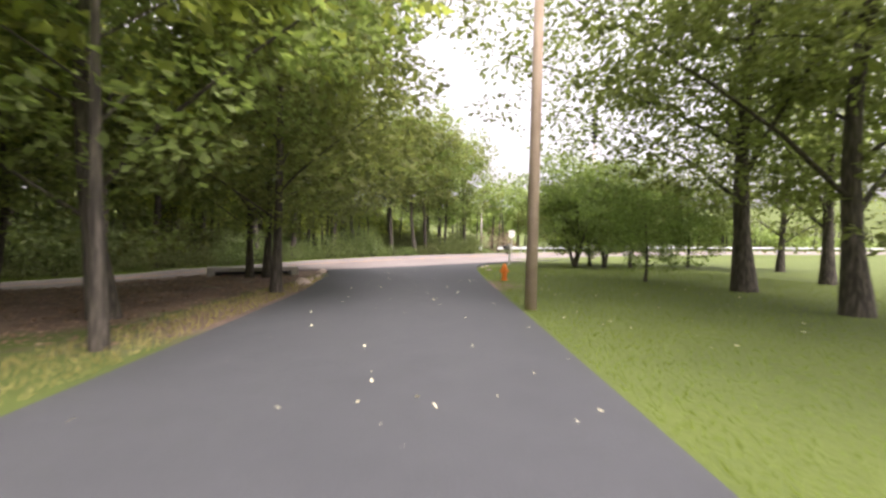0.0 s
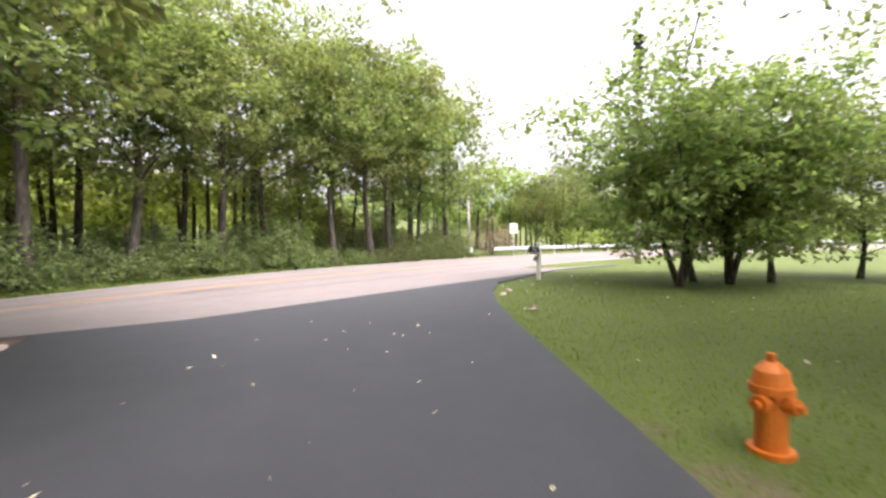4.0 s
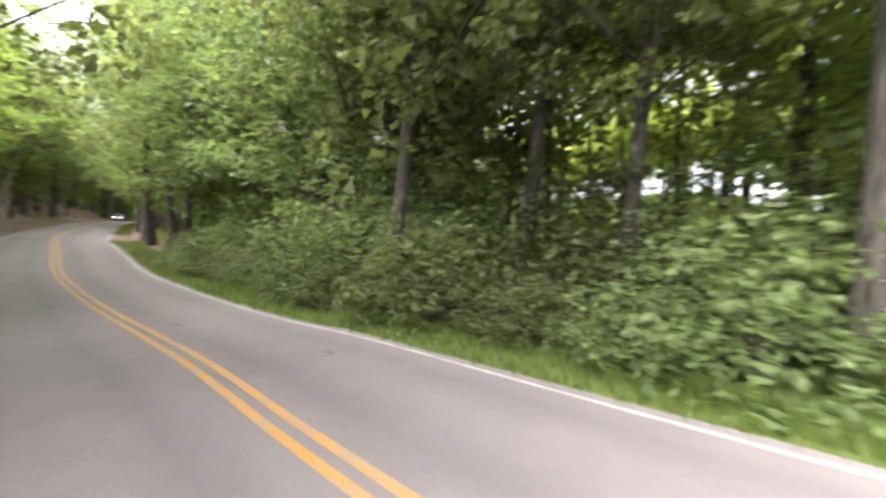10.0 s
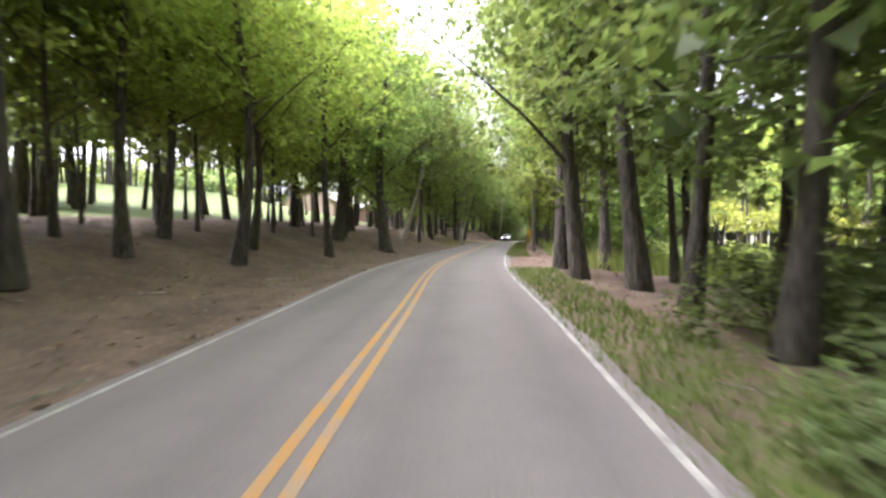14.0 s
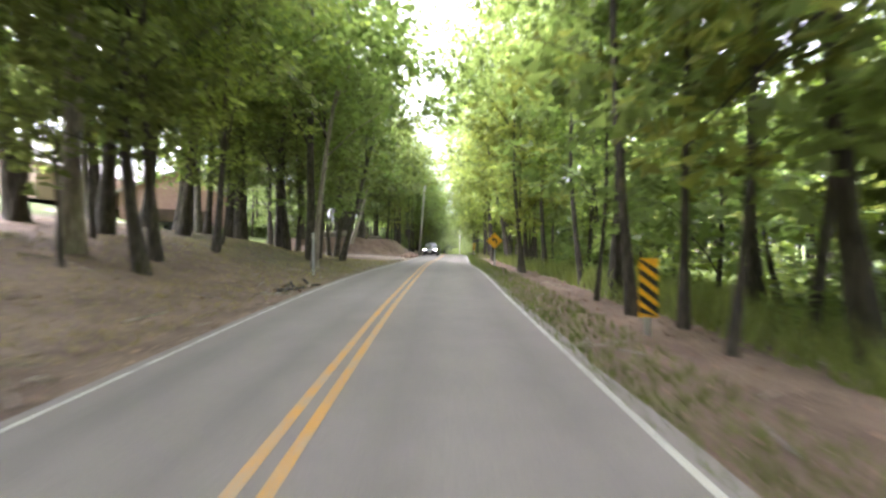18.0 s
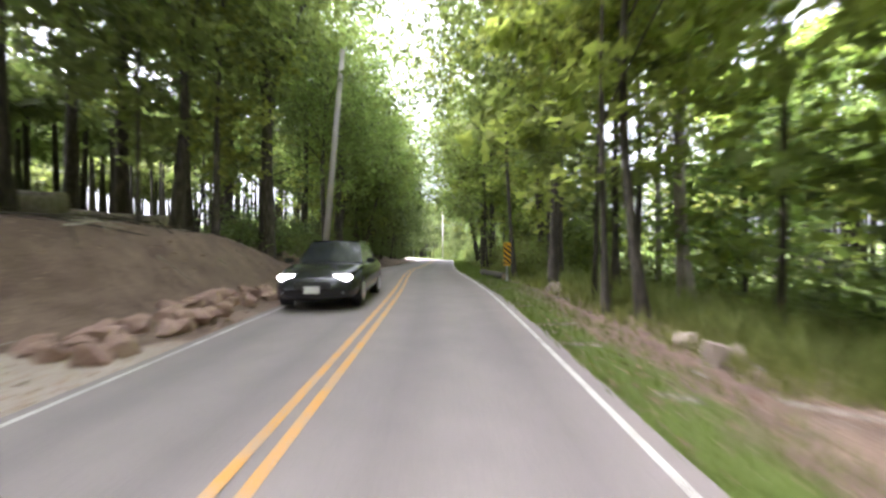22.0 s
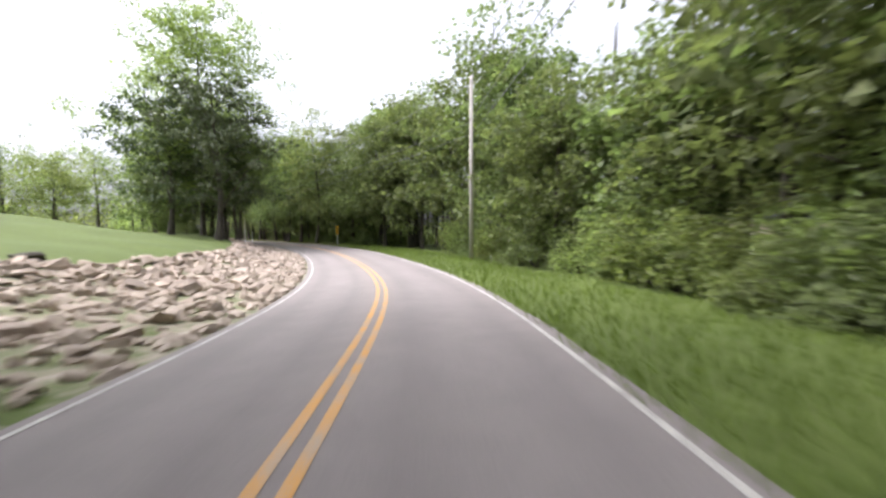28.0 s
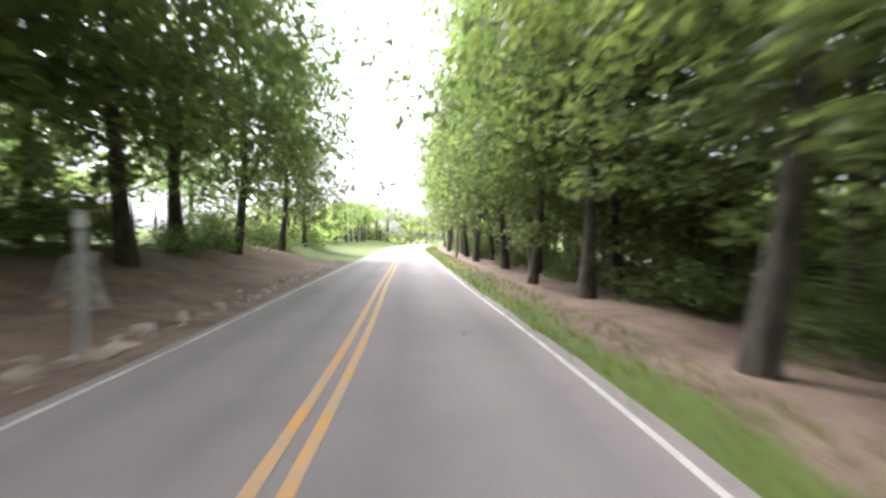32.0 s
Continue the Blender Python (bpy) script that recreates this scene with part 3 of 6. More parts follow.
def wood_mesh(name, rng, height, radius, lean, limbs, crown_base, spread):
    verts, faces, ends = [], [], []

    def put(rings, sides):
        v, f = tube(rings, sides)
        k = len(verts)
        verts.extend(v)
        faces.extend([tuple(i + k for i in q) for q in f])

    bend, wave = rng.uniform(-1, 1, 2) * 0.03 * height, rng.uniform(2.5, 6.0, 2)
    trunk = []
    for u in np.linspace(0, 1, 9):
        flare = 1 + 0.45 * max(0, 0.05 - u) / 0.05
        trunk.append(((lean[0] * u * height + bend[0] * math.sin(wave[0] * u), lean[1] * u * height + bend[1] * math.sin(wave[1] * u), u * height * 0.92), radius * flare * (1 - 0.86 * u)))
    put(trunk, 9)
    for i in range(limbs):
        u = crown_base + (0.95 - crown_base) * (i + rng.uniform(0, 0.7)) / limbs
        q = u * 8
        k = min(int(q), 7)
        c = np.array(trunk[k][0]) * (1 - q + k) + np.array(trunk[k + 1][0]) * (q - k)
        a = 2.4 * i + rng.uniform(-0.5, 0.5)
        reach = spread * (1.05 - 0.55 * (u - crown_base) / (1 - crown_base)) * rng.uniform(0.75, 1.15)
        rise = reach * rng.uniform(0.25, 0.75)
        rings = []
        for w in np.linspace(0, 1, 5):
            rings.append(((c[0] + math.cos(a) * reach * w, c[1] + math.sin(a) * reach * w, c[2] + rise * w**0.8), max(0.02, radius * 0.42 * (1 - u * 0.6) * (1 - 0.85 * w))))
        put(rings, 5)
        ends.append([np.array(r[0]) for r in rings])
    me = bpy.data.meshes.new(name)
    me.from_pydata(verts, [], faces)
    me.polygons.foreach_set("use_smooth", [True] * len(me.polygons))
    return me, ends


def leaf_mesh(name, rng, centres, radii, per, length, flat=0.6, droop=0.25, material=None, simple=False):
    """Leaves round clump centres, thicker towards each clump's outside: folded diamonds, or plain three-cornered sprays for far crowns."""
    centres, radii = np.repeat(np.array(centres), per, 0), np.repeat(np.array(radii), per)
    n = len(centres)
    way = rng.normal(size=(n, 3))
    way /= np.linalg.norm(way, axis=1)[:, None]
    way[:, 2] *= flat
    p = centres + way * (radii * rng.uniform(0.35, 1.0, n) ** 0.6)[:, None]
    out = way + rng.normal(size=(n, 3)) * 0.7
    out[:, 2] = out[:, 2] * 0.5 - droop
    out /= np.linalg.norm(out, axis=1)[:, None]
    up = np.array([0, 0, 1.0]) + rng.normal(size=(n, 3)) * 0.55
    across = np.cross(out, up)
    across /= np.linalg.norm(across, axis=1)[:, None] + 1e-9
    size = length * rng.uniform(0.6, 1.3, n)[:, None]
    low = np.cross(across, out) * size * 0.12
    if simple:
        v = np.stack([p, p + out * size * 0.75 + across * size * 0.36 - low, p + out * size * rng.uniform(0.6, 1.0, (n, 1)) - across * size * 0.34 - low], 1).reshape(-1, 3)
        f = np.arange(3 * n).reshape(-1, 3)
    else:
        v = np.stack([p, p + out * size * 0.5 + across * size * 0.3 - low, p + out * size, p + out * size * 0.5 - across * size * 0.3 - low], 1).reshape(-1, 3)
        f = np.arange(4 * n).reshape(-1, 4)
    me = bpy.data.meshes.new(name)
    me.from_pydata(v.tolist(), [], f.tolist())
    me.materials.append(material or LEAF)
    return me


def broadleaf(seed, height, radius, crown_base, spread, per=21, length=0.42, clumps=110, bark=None, leaf=None, lean=(0, 0), limbs=11, simple=True):
    rng = np.random.default_rng(seed)
    wood, ends = wood_mesh("trunk", rng, height, radius, lean, limbs, crown_base, spread)
    wood.materials.append(bark or BARK)
    centres, radii = [], []
    while len(centres) < clumps:
        if rng.random() < 0.5:
            limb = ends[rng.integers(len(ends))]
            c = limb[rng.integers(1, 5)] + rng.normal(size=3) * np.array([0.75, 0.75, 0.55]) * spread * 0.28
        else:
            way = rng.normal(size=3)
            way /= np.linalg.norm(way)
            u = (crown_base + 1.0) / 2
            c = np.array([lean[0] * u * height, lean[1] * u * height, u * height]) + way * np.array([spread, spread, height * (1 - crown_base) * 0.52]) * rng.uniform(0.4, 1.0)
        if c[2] < crown_base * height * 0.85:
            continue
        centres.append(c)
        radii.append(rng.uniform(0.55, 1.2) * max(0.45, spread * 0.165))
    crown = leaf_mesh("crown", rng, centres, radii, per, length, material=leaf, simple=simple)
    light = leaf_mesh("crown", rng, centres, radii, max(9, per // 2), length * 1.45, material=leaf, simple=True)  # for trees that stay far off
    return wood, crown, light


def conifer(seed, height, radius, spread):
    rng = np.random.default_rng(seed)
    wood, ends = wood_mesh("trunk", rng, height, radius, (0, 0), 26, 0.16, spread)
    wood.materials.append(BARK)
    centres, radii = [], []
    for i, limb in enumerate(ends):
        for c in limb[1:]:
            for _ in range(2):
                centres.append(c + rng.normal(size=3) * 0.3 - np.array([0, 0, 0.35]))
                radii.append(rng.uniform(0.5, 0.95))
    return wood, leaf_mesh("crown", rng, centres, radii, 30, 0.34, 0.4, 0.5, NEEDLE)


def shrub_mesh(seed, width, height, clumps, per, length, material):
    rng = np.random.default_rng(seed)
    a, r = rng.uniform(0, 2 * math.pi, clumps), np.sqrt(rng.uniform(0, 1, clumps)) * width * 0.5
    top = height * np.sqrt(np.clip(1 - (r / (0.56 * width)) ** 2, 0.08, 1)) * rng.uniform(0.55, 1.1, clumps)
    z = top * rng.uniform(0.12, 1.0, clumps) ** 0.7
    centres = np.stack([np.cos(a) * r, np.sin(a) * r, z], 1)
    return leaf_mesh("bush", rng, centres, rng.uniform(0.3, 0.6, clumps) * max(0.6, height * 0.35), per, length, 0.8, 0.2, material)


TALL = [broadleaf(11, 18, 0.20, 0.24, 5.4, clumps=190, length=0.285, per=40), broadleaf(12, 21, 0.25, 0.28, 5.9, clumps=210, length=0.29, per=40), broadleaf(13, 16, 0.16, 0.20, 4.8, clumps=160, length=0.28, per=40),
        broadleaf(14, 19, 0.22, 0.16, 5.6, clumps=200, leaf=LEAF_DARK, length=0.285, per=40), broadleaf(15, 15, 0.13, 0.18, 4.6, clumps=150, leaf=LEAF_YELLOW, length=0.27, per=40), broadleaf(16, 22, 0.28, 0.30, 6.2, clumps=210, length=0.29, per=40)]
HIGH = [broadleaf(111, 18, 0.14, 0.4, 6.2, clumps=190, length=0.29, per=36, leaf=LEAF_YELLOW), broadleaf(112, 20, 0.17, 0.38, 6.6, clumps=200, length=0.29, per=36), broadleaf(113, 16, 0.11, 0.36, 5.8, clumps=170, length=0.28, per=36)]
THICK = broadleaf(17, 20, 0.44, 0.22, 6.4, clumps=240, length=0.34, per=36)
PALE = [broadleaf(21, 17, 0.24, 0.36, 5.2, bark=BARK_PALE, lean=(0.24, 0.0), clumps=170, per=25), broadleaf(22, 18, 0.23, 0.36, 5.4, bark=BARK_PALE, lean=(0.04, 0.01), clumps=170, per=25),
        broadleaf(25, 15, 0.13, 0.34, 4.0, bark=BARK_PALE, lean=(0.15, 0.02), clumps=120, per=25)]
LEAN = [broadleaf(23, 17, 0.20, 0.30, 5.0, lean=(0.2, 0.05), clumps=160), broadleaf(24, 14, 0.11, 0.35, 3.8, lean=(0.24, 0.0), clumps=110, leaf=LEAF_YELLOW)]
LOW = [broadleaf(31, 6.6, 0.11, 0.15, 3.9, per=52, length=0.2, clumps=210, limbs=12, simple=False), broadleaf(32, 9.0, 0.12, 0.10, 3.8, per=26, length=0.39, clumps=170, limbs=10)]
YARD = [broadleaf(41, 13, 0.22, 0.13, 5.8, per=66, length=0.23, clumps=260, limbs=14, simple=False), broadleaf(42, 15, 0.25, 0.18, 6.2, per=66, length=0.23, clumps=260, limbs=14, simple=False)]
DENSE = [broadleaf(43, 13, 0.2, 0.08, 4.6, per=50, length=0.28, clumps=260, limbs=14, leaf=LEAF_DARK), broadleaf(44, 17, 0.24, 0.12, 5.8, per=50, length=0.31, clumps=280, limbs=14, leaf=LEAF_DARK)]
MID = broadleaf(33, 10.5, 0.09, 0.27, 4.4, per=26, length=0.33, clumps=130, limbs=10, leaf=LEAF_YELLOW)
SLIM = [broadleaf(51, 10, 0.065, 0.22, 2.6, per=24, length=0.34, clumps=85, limbs=9), broadleaf(52, 12, 0.08, 0.25, 3.0, per=24, length=0.36, clumps=95, limbs=9, leaf=LEAF_YELLOW)]
SPARE = broadleaf(48, 14, 0.135, 0.14, 5.8, per=66, length=0.23, clumps=270, limbs=14, simple=False)
EDGE = [broadleaf(46, 14, 0.2, 0.26, 4.6, per=52, length=0.24, clumps=230, limbs=13, simple=False), broadleaf(47, 15, 0.22, 0.3, 4.9, per=52, length=0.24, clumps=240, limbs=13, simple=False)]
# the same two trees as EDGE, darkened by leaf colour in place of shade
EDGE_SHADED = [broadleaf(46, 14, 0.2, 0.26, 4.6, per=52, length=0.24, clumps=230, limbs=13, leaf=LEAF_DARK), broadleaf(47, 15, 0.22, 0.3, 4.9, per=52, length=0.24, clumps=240, limbs=13, leaf=LEAF_DARK)]
LIGHT = [broadleaf(49, 16, 0.2, 0.28, 5.2, per=36, length=0.27, clumps=190, limbs=13, leaf=LEAF_YELLOW), broadleaf(50, 15, 0.19, 0.3, 5.0, per=36, length=0.27, clumps=180, limbs=13, leaf=LEAF_YELLOW)]
ARCH = broadleaf(59, 18, 0.15, 0.46, 7.4, per=38, length=0.28, clumps=220, limbs=15)
WIDE = broadleaf(57, 16, 0.30, 0.2, 9.2, per=58, length=0.24, clumps=430, limbs=17, simple=False)
HANG = broadleaf(58, 15, 0.24, 0.24, 6.6, per=56, length=0.26, clumps=270, limbs=15, simple=False)
SPRUCE = conifer(61, 14, 0.26, 5.6)
GREAT = broadleaf(45, 24, 0.22, 0.14, 7.6, per=72, length=0.29, clumps=520, limbs=18)
BUSH = [shrub_mesh(71, 3.0, 1.7, 80, 24, 0.15, LEAF_BRUSH), shrub_mesh(72, 3.6, 2.6, 95, 24, 0.18, LEAF_BRUSH), shrub_mesh(73, 2.4, 1.1, 60, 20, 0.16, LEAF_BRUSH),
        shrub_mesh(74, 4.4, 4.6, 130, 28, 0.22, LEAF)]
# the tall bush again, with shade put into its leaf colour
THICKET_SHADED = shrub_mesh(74, 4.4, 4.6, 130, 28, 0.22, LEAF_DARK)
# low bushes whose darker leaf colour stands for shade
BUSH_SHADED = [shrub_mesh(76, 3.0, 1.5, 80, 24, 0.15, LEAF_DARK), shrub_mesh(77, 3.4, 2.2, 90, 24, 0.17, LEAF_DARK)]
BUSH_FAR = [shrub_mesh(71, 3.0, 1.7, 80, 14, 0.22, LEAF_BRUSH), shrub_mesh(72, 3.6, 2.6, 95, 14, 0.26, LEAF_BRUSH), shrub_mesh(73, 2.4, 1.1, 60, 12, 0.2, LEAF_BRUSH)]
DRY = shrub_mesh(75, 4.5, 3.4, 110, 36, 0.14, LEAF_TWIG)


def plant(meshes, x, y, z=None, turn=0.0, scale=1.0, label="", name="tree", category="tree", group="", stretch=1.0):
    for word, kind_name in (("young", "young_tree"), ("conifer", "conifer"), ("ornamental", "ornamental_tree"), ("shade tree", "shade_tree"), ("yellow-green", "light_green_tree")):
        if word in label:
            name = kind_name
            break
    ob = thing(name, x, y, gz(x, y) - 0.05 if z is None else z, turn, label, category, group)
    ob.scale = (scale, scale, scale * stretch)
    if len(meshes) == 3:
        off = abs(along_across(x, y)[1][0])
        meshes = (meshes[0], meshes[2]) if (off > 9.2 and x < -20) or y > 44 or x > 20 else meshes[:2]
    for part_name, me in zip(("trunk", "crown"), meshes):
        p = new(part_name, me)
        p.parent = ob
    return ob


def stem_mesh(seed):
    rng = np.random.default_rng(seed)
    verts, faces = [], []
    for k in range(9):
        a, reach, h = rng.uniform(0, 6.28), rng.uniform(0.3, 1.1), rng.uniform(0.8, 1.5)
        v, f = tube([((math.cos(a) * reach * u, math.sin(a) * reach * u, h * u), 0.03 * (1.1 - u)) for u in (0.0, 0.35, 0.7, 1.0)], 5)
        faces += [tuple(i + len(verts) for i in q) for q in f]
        verts += v
    me = bpy.data.meshes.new("stems")
    me.from_pydata(verts, [], faces)
    me.materials.append(BARK)
    return me


STEMS = stem_mesh(77)


def bush(me, x, y, turn=0.0, scale=1.0, label="dense green roadside bush", group="roadside brush", stretch=1.0):
    ob = new("bush")
    ob.matrix_basis = Matrix.Translation((x, y, gz(x, y) - 0.08)) @ Matrix.Rotation(turn, 4, "Z") @ Matrix.Diagonal((scale, scale, scale * stretch, 1))
    for part_name, data in (("foliage", me), ("woody_base", STEMS)):
        new(part_name, data).parent = ob
    return tagged(ob, label, "bush", group)


pick = random.Random(5)


def row(kinds, s0, s1, gap, d0, d1, label, group, lo=0.85, hi=1.15, late=None):
    """A loose row of trees beside the road, of the late kinds from s = 146 m on."""
    s = s0
    while s < s1:
        x, y, _ = at(s, pick.uniform(d0, d1))
        k_ = pick.randrange(len(kinds))
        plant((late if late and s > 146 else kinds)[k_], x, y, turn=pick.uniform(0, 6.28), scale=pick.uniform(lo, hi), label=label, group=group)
        s += gap * pick.uniform(0.7, 1.3)


def brush(kinds, s0, s1, gap, d0, d1, lo=0.8, hi=1.25, stretch=1.0, label="dense green roadside bush"):
    s = s0
    while s < s1:
        x, y, _ = at(s, pick.uniform(d0, d1))
        bush(pick.choice(kinds), x, y, pick.uniform(0, 6.28), pick.uniform(lo, hi), label=label, stretch=stretch)
        s += gap * pick.uniform(0.7, 1.3)


# yard beside the side road
for x, y, k, sc in ((-6.4, 8.2, 0, 0.95), (-14.0, 12.5, 1, 0.9), (-13.5, 9.5, 0, 0.9), (9.4, 9.8, 0, 1.1), (16, 18, 1, 0.9), (21, 27, 0, 0.9), (-12, 2, 1, 1.0), (12, 3, 1, 1.0)):
    plant(YARD[k], x, y, turn=x * 1.7 + y, scale=sc, label="leafy green shade tree with a dark trunk on the lawn", group="yard trees")
plant(WIDE, 10.3, 14.8, turn=2.2, label="wide spreading shade tree with a dark trunk on the lawn", group="yard trees")
for x, y, sc in ((-4.85, 12.6, 1.0), (-7.2, 17.7, 1.05), (-7.75, 17.4, 0.95)):
    plant(SPARE, x, y, turn=x * 1.9 + y, scale=sc, label="leafy green tree with a slim trunk beside the side road", group="yard trees")
for x, y, sc in ((8.8, 28.9, 1.12), (11.0, 29.5, 1.08), (12.9, 29.9, 1.0), (8.6, 18.4, 0.62), (17.5, 31, 0.9), (10.4, 30.6, 0.95)):
    plant(LOW[0], x, y, turn=x * 2.1, scale=sc, label="low spreading ornamental tree on mown grass", group="lawn trees")
for x, y, splay in ((8.8, 28.9, ((-0.34, 0.1), (0.3, -0.18))), (11.0, 29.5, ((-0.45, 0.12), (0.32, 0.2)))):
    for ax, ay in splay:  # splayed side stems of the ornamental trees
        v, f = tube([((ax * 2.2 * u, ay * 2.2 * u, 2.5 * u - 0.05), 0.095 * (1.15 - 0.6 * u)) for u in (0.0, 0.3, 0.65, 1.0)], 8)
        mate = min((o for o in bpy.data.objects if o.name.startswith("ornamental_tree") and o.type == "EMPTY"), key=lambda o: (o.location.x - x) ** 2 + (o.location.y - y) ** 2)
        mesh_object("side_stem", v, f, BARK, mate, smooth_shade=True)
row(YARD, 84, 110, 4.5, 6.5, 11.0, "rounded yellow-green tree beyond the guard rail", "junction woods", 0.55, 0.75)
# woods on the far side of the junction and along the right
WOOD_LABEL = "tall green woodland tree with a dark trunk"
row([DENSE[1], TALL[3]], 156, 164.5, 2.8, 8.0, 10.5, WOOD_LABEL, "junction woods", 0.8, 1.0)
# past the junction, shade is put into the leaf colour of these trees
row(EDGE, 121, 160, 3.3, 5.2, 7.2, WOOD_LABEL, "junction woods", 0.8, 1.05, EDGE_SHADED)
row([TALL[0], TALL[4], TALL[1]], 121, 146, 3.4, 8.0, 11.5, WOOD_LABEL, "junction woods", 0.75, 0.95)
row(TALL[:3] + TALL[4:5], 146, 159, 2.6, 8.0, 12.5, WOOD_LABEL, "junction woods", 0.7, 0.95)
# shade under the hedge is painted by these dark-leaved bushes
brush(BUSH_SHADED, 122, 168, 1.6, 4.5, 5.2, 0.65, 1.05, label="roadside bush with shade put into its dark leaf colour")
brush(BUSH_SHADED, 120, 172, 2.2, 5.8, 8.0, label="roadside bush with shade put into its dark leaf colour")
brush([THICKET_SHADED], 120, 172, 4.5, 6.5, 9.5, 0.7, 1.0)
brush([BUSH_SHADED[1], THICKET_SHADED, BUSH_SHADED[1]], 147, 157, 1.9, 5.6, 7.2, 0.8, 1.1, label="tall leafy bush in the roadside hedge")
for s_, d_, kind, sc in ((170.4, 5.2, 3, 0.8), (173.5, 5.6, 0, 0.9), (178.6, 4.9, 3, 1.05), (182.4, 5.0, 5, 0.95), (176.5, 5.9, 1, 1.0), (185, 7.2, 1, 0.9), (187, 6.3, 5, 0.85), (196.7, 6.2, 4, 1.0), (198.0, 4.7, 2, 1.1), (200.8, 8.3, 2, 1.0), (209, 7.2, 4, 1.0), (211, 7.9, 5, 0.9), (218.1, 5.9, 2, 0.9),
                         (223.6, 4.8, 2, 0.95), (228.4, 7.0, 1, 0.9), (239.5, 8.0, 3, 0.9), (242.6, 6.2, 4, 1.0), (248.8, 7.0, 2, 0.95), (252.4, 5.3, 0, 0.85), (255.8, 6.2, 3, 0.8), (262.6, 4.8, 2, 0.95),
                         (268, 8.5, 4, 1.0), (267.5, 7.6, 1, 1.0), (273.2, 4.6, 2, 1.0), (247, 6.6, 5, 1.0), (216, 6.2, 1, 1.0), (206.5, 6.0, 5, 0.95), (193, 5.8, 1, 0.95), (276.5, 5.9, 2, 0.95), (281.4, 6.1, 0, 0.85), (285, 7.6, 3, 0.9), (291, 8.8, 1, 0.85), (373.7, 5.1, 2, 1.05), (380.2, 5.8, 3, 0.85), (384, 5.4, 2, 0.95), (391, 6, 3, 0.85), (398, 5.5, 3, 0.85), (406, 6, 3, 0.9)):
    x, y, _ = at(s_, d_)
    plant(HIGH[kind % 3] if 186 < s_ < 290 else TALL[kind], x, y, turn=s_ * 1.3, scale=sc, label=WOOD_LABEL + " beside the verge", group="right woods")
for s_, d_, kind, sc in ((202.6, 6.4, 1, 0.9), (208.7, 5.0, 0, 1.0), (210.4, 5.3, 1, 1.0), (214.2, 5.1, 0, 0.9), (224.2, 4.7, 1, 0.9), (230.4, 6.4, 0, 1.1), (230.9, 6.5, 1, 1.0), (241.4, 6.4, 1, 1.0), (253.1, 4.8, 1, 1.1),
                         (255.6, 5.5, 0, 1.1), (252.1, 7.8, 1, 1.1), (270.5, 4.7, 0, 1.1), (274, 5.2, 1, 1.1), (180, 5.4, 0, 1.0), (192, 6.6, 1, 1.0), (234, 7.5, 1, 1.1), (246, 8.2, 1, 1.0), (265, 7, 1, 1.1)):
    x, y, _ = at(s_, d_)
    plant(SLIM[kind], x, y, turn=s_ * 2.3, scale=sc, label="slim young tree with a thin dark trunk", group="right woods")
for s_, d_, turn in ((239.2, 6.3, 0.6), (204.5, 7.6, 3.4), (287.5, 5.4, 1.7), (293.5, 5.8, 2.0), (283.0, -5.6, -1.5)):
    x, y, _ = at(s_, d_)
    plant(LEAN[0], x, y, turn=heading(s_) + turn, scale=0.95, label="leaning dark-trunked woodland tree", group="right woods")
for s_, d_, k_ in ((291.5, -5.3, 0), (298.5, -5.2, 2), (305.0, -5.4, 1), (279.0, 5.0, 2), (286.0, 5.2, 1), (258.5, -6.2, 2), (211.5, 4.9, 2), (246.5, 5.2, 0)):
    x, y, _ = at(s_, d_)
    plant(HIGH[k_], x, y, turn=s_ * 0.9, scale=0.92, label="slender tree whose crown reaches over the road", group="overhanging trees")
for s_, d_ in ((199.5, 6.4), (215.5, -7.2), (232.5, 6.6), (238.0, -8.6), (262.0, 6.6), (276.0, -6.8), (296.0, 6.6), (309.0, -6.8), (226.5, 9.5), (231.0, 11.5), (243.8, 5.1), (258.8, 5.3), (206.8, -6.2), (229.3, -6.6)):
    x, y, _ = at(s_, d_)
    plant(ARCH, x, y, turn=s_ * 1.1, scale=1.0, label="tall slender tree arching high over the road", group="overhanging trees")
for s_, d_, k_ in ((166.3, 8.4, 1), (168.8, 9.8, 0), (171.0, 12.0, 1)):
    x, y, _ = at(s_, d_)
    plant(DENSE[k_], x, y, turn=s_ * 1.9, scale=1.05, label="dense dark-green tree behind the roadside hedge", group="right woods")
x, y, _ = at(257.4, 9.3)
plant(PALE[1], x, y, label="pale-barked woodland tree beyond the verge", group="right woods")
row(EDGE[:1] + TALL[:3], 170.5, 183, 2.9, 6.6, 10.5, WOOD_LABEL + " beside the verge", "right woods", 0.8, 1.0)
row([LOW[1]], 190, 298, 9.5, 9.5, 12.5, "young green understorey tree", "right woods", 0.7, 1.05)
row([TALL[4], TALL[2], TALL[0]], 172, 300, 5.5, 26.0, 32.0, WOOD_LABEL, "right woods", 0.85, 1.05)
# dark leaf colour stands for the shade below the trees
brush(BUSH_SHADED, 156, 175, 1.7, 6.2, 8.8, 0.8, 1.2, label="undergrowth below the trees with shade put into its leaf colour")
brush(BUSH_FAR, 188, 285, 2.6, 8.5, 13.0, label="bright green undergrowth beyond the verge")
brush(BUSH[:2], 264, 298, 2.2, 5.8, 7.2)
row(TALL[3:4] + DENSE, 298, 370, 3.4, 10.2, 13.0, WOOD_LABEL, "bend woods", 0.75, 1.0)
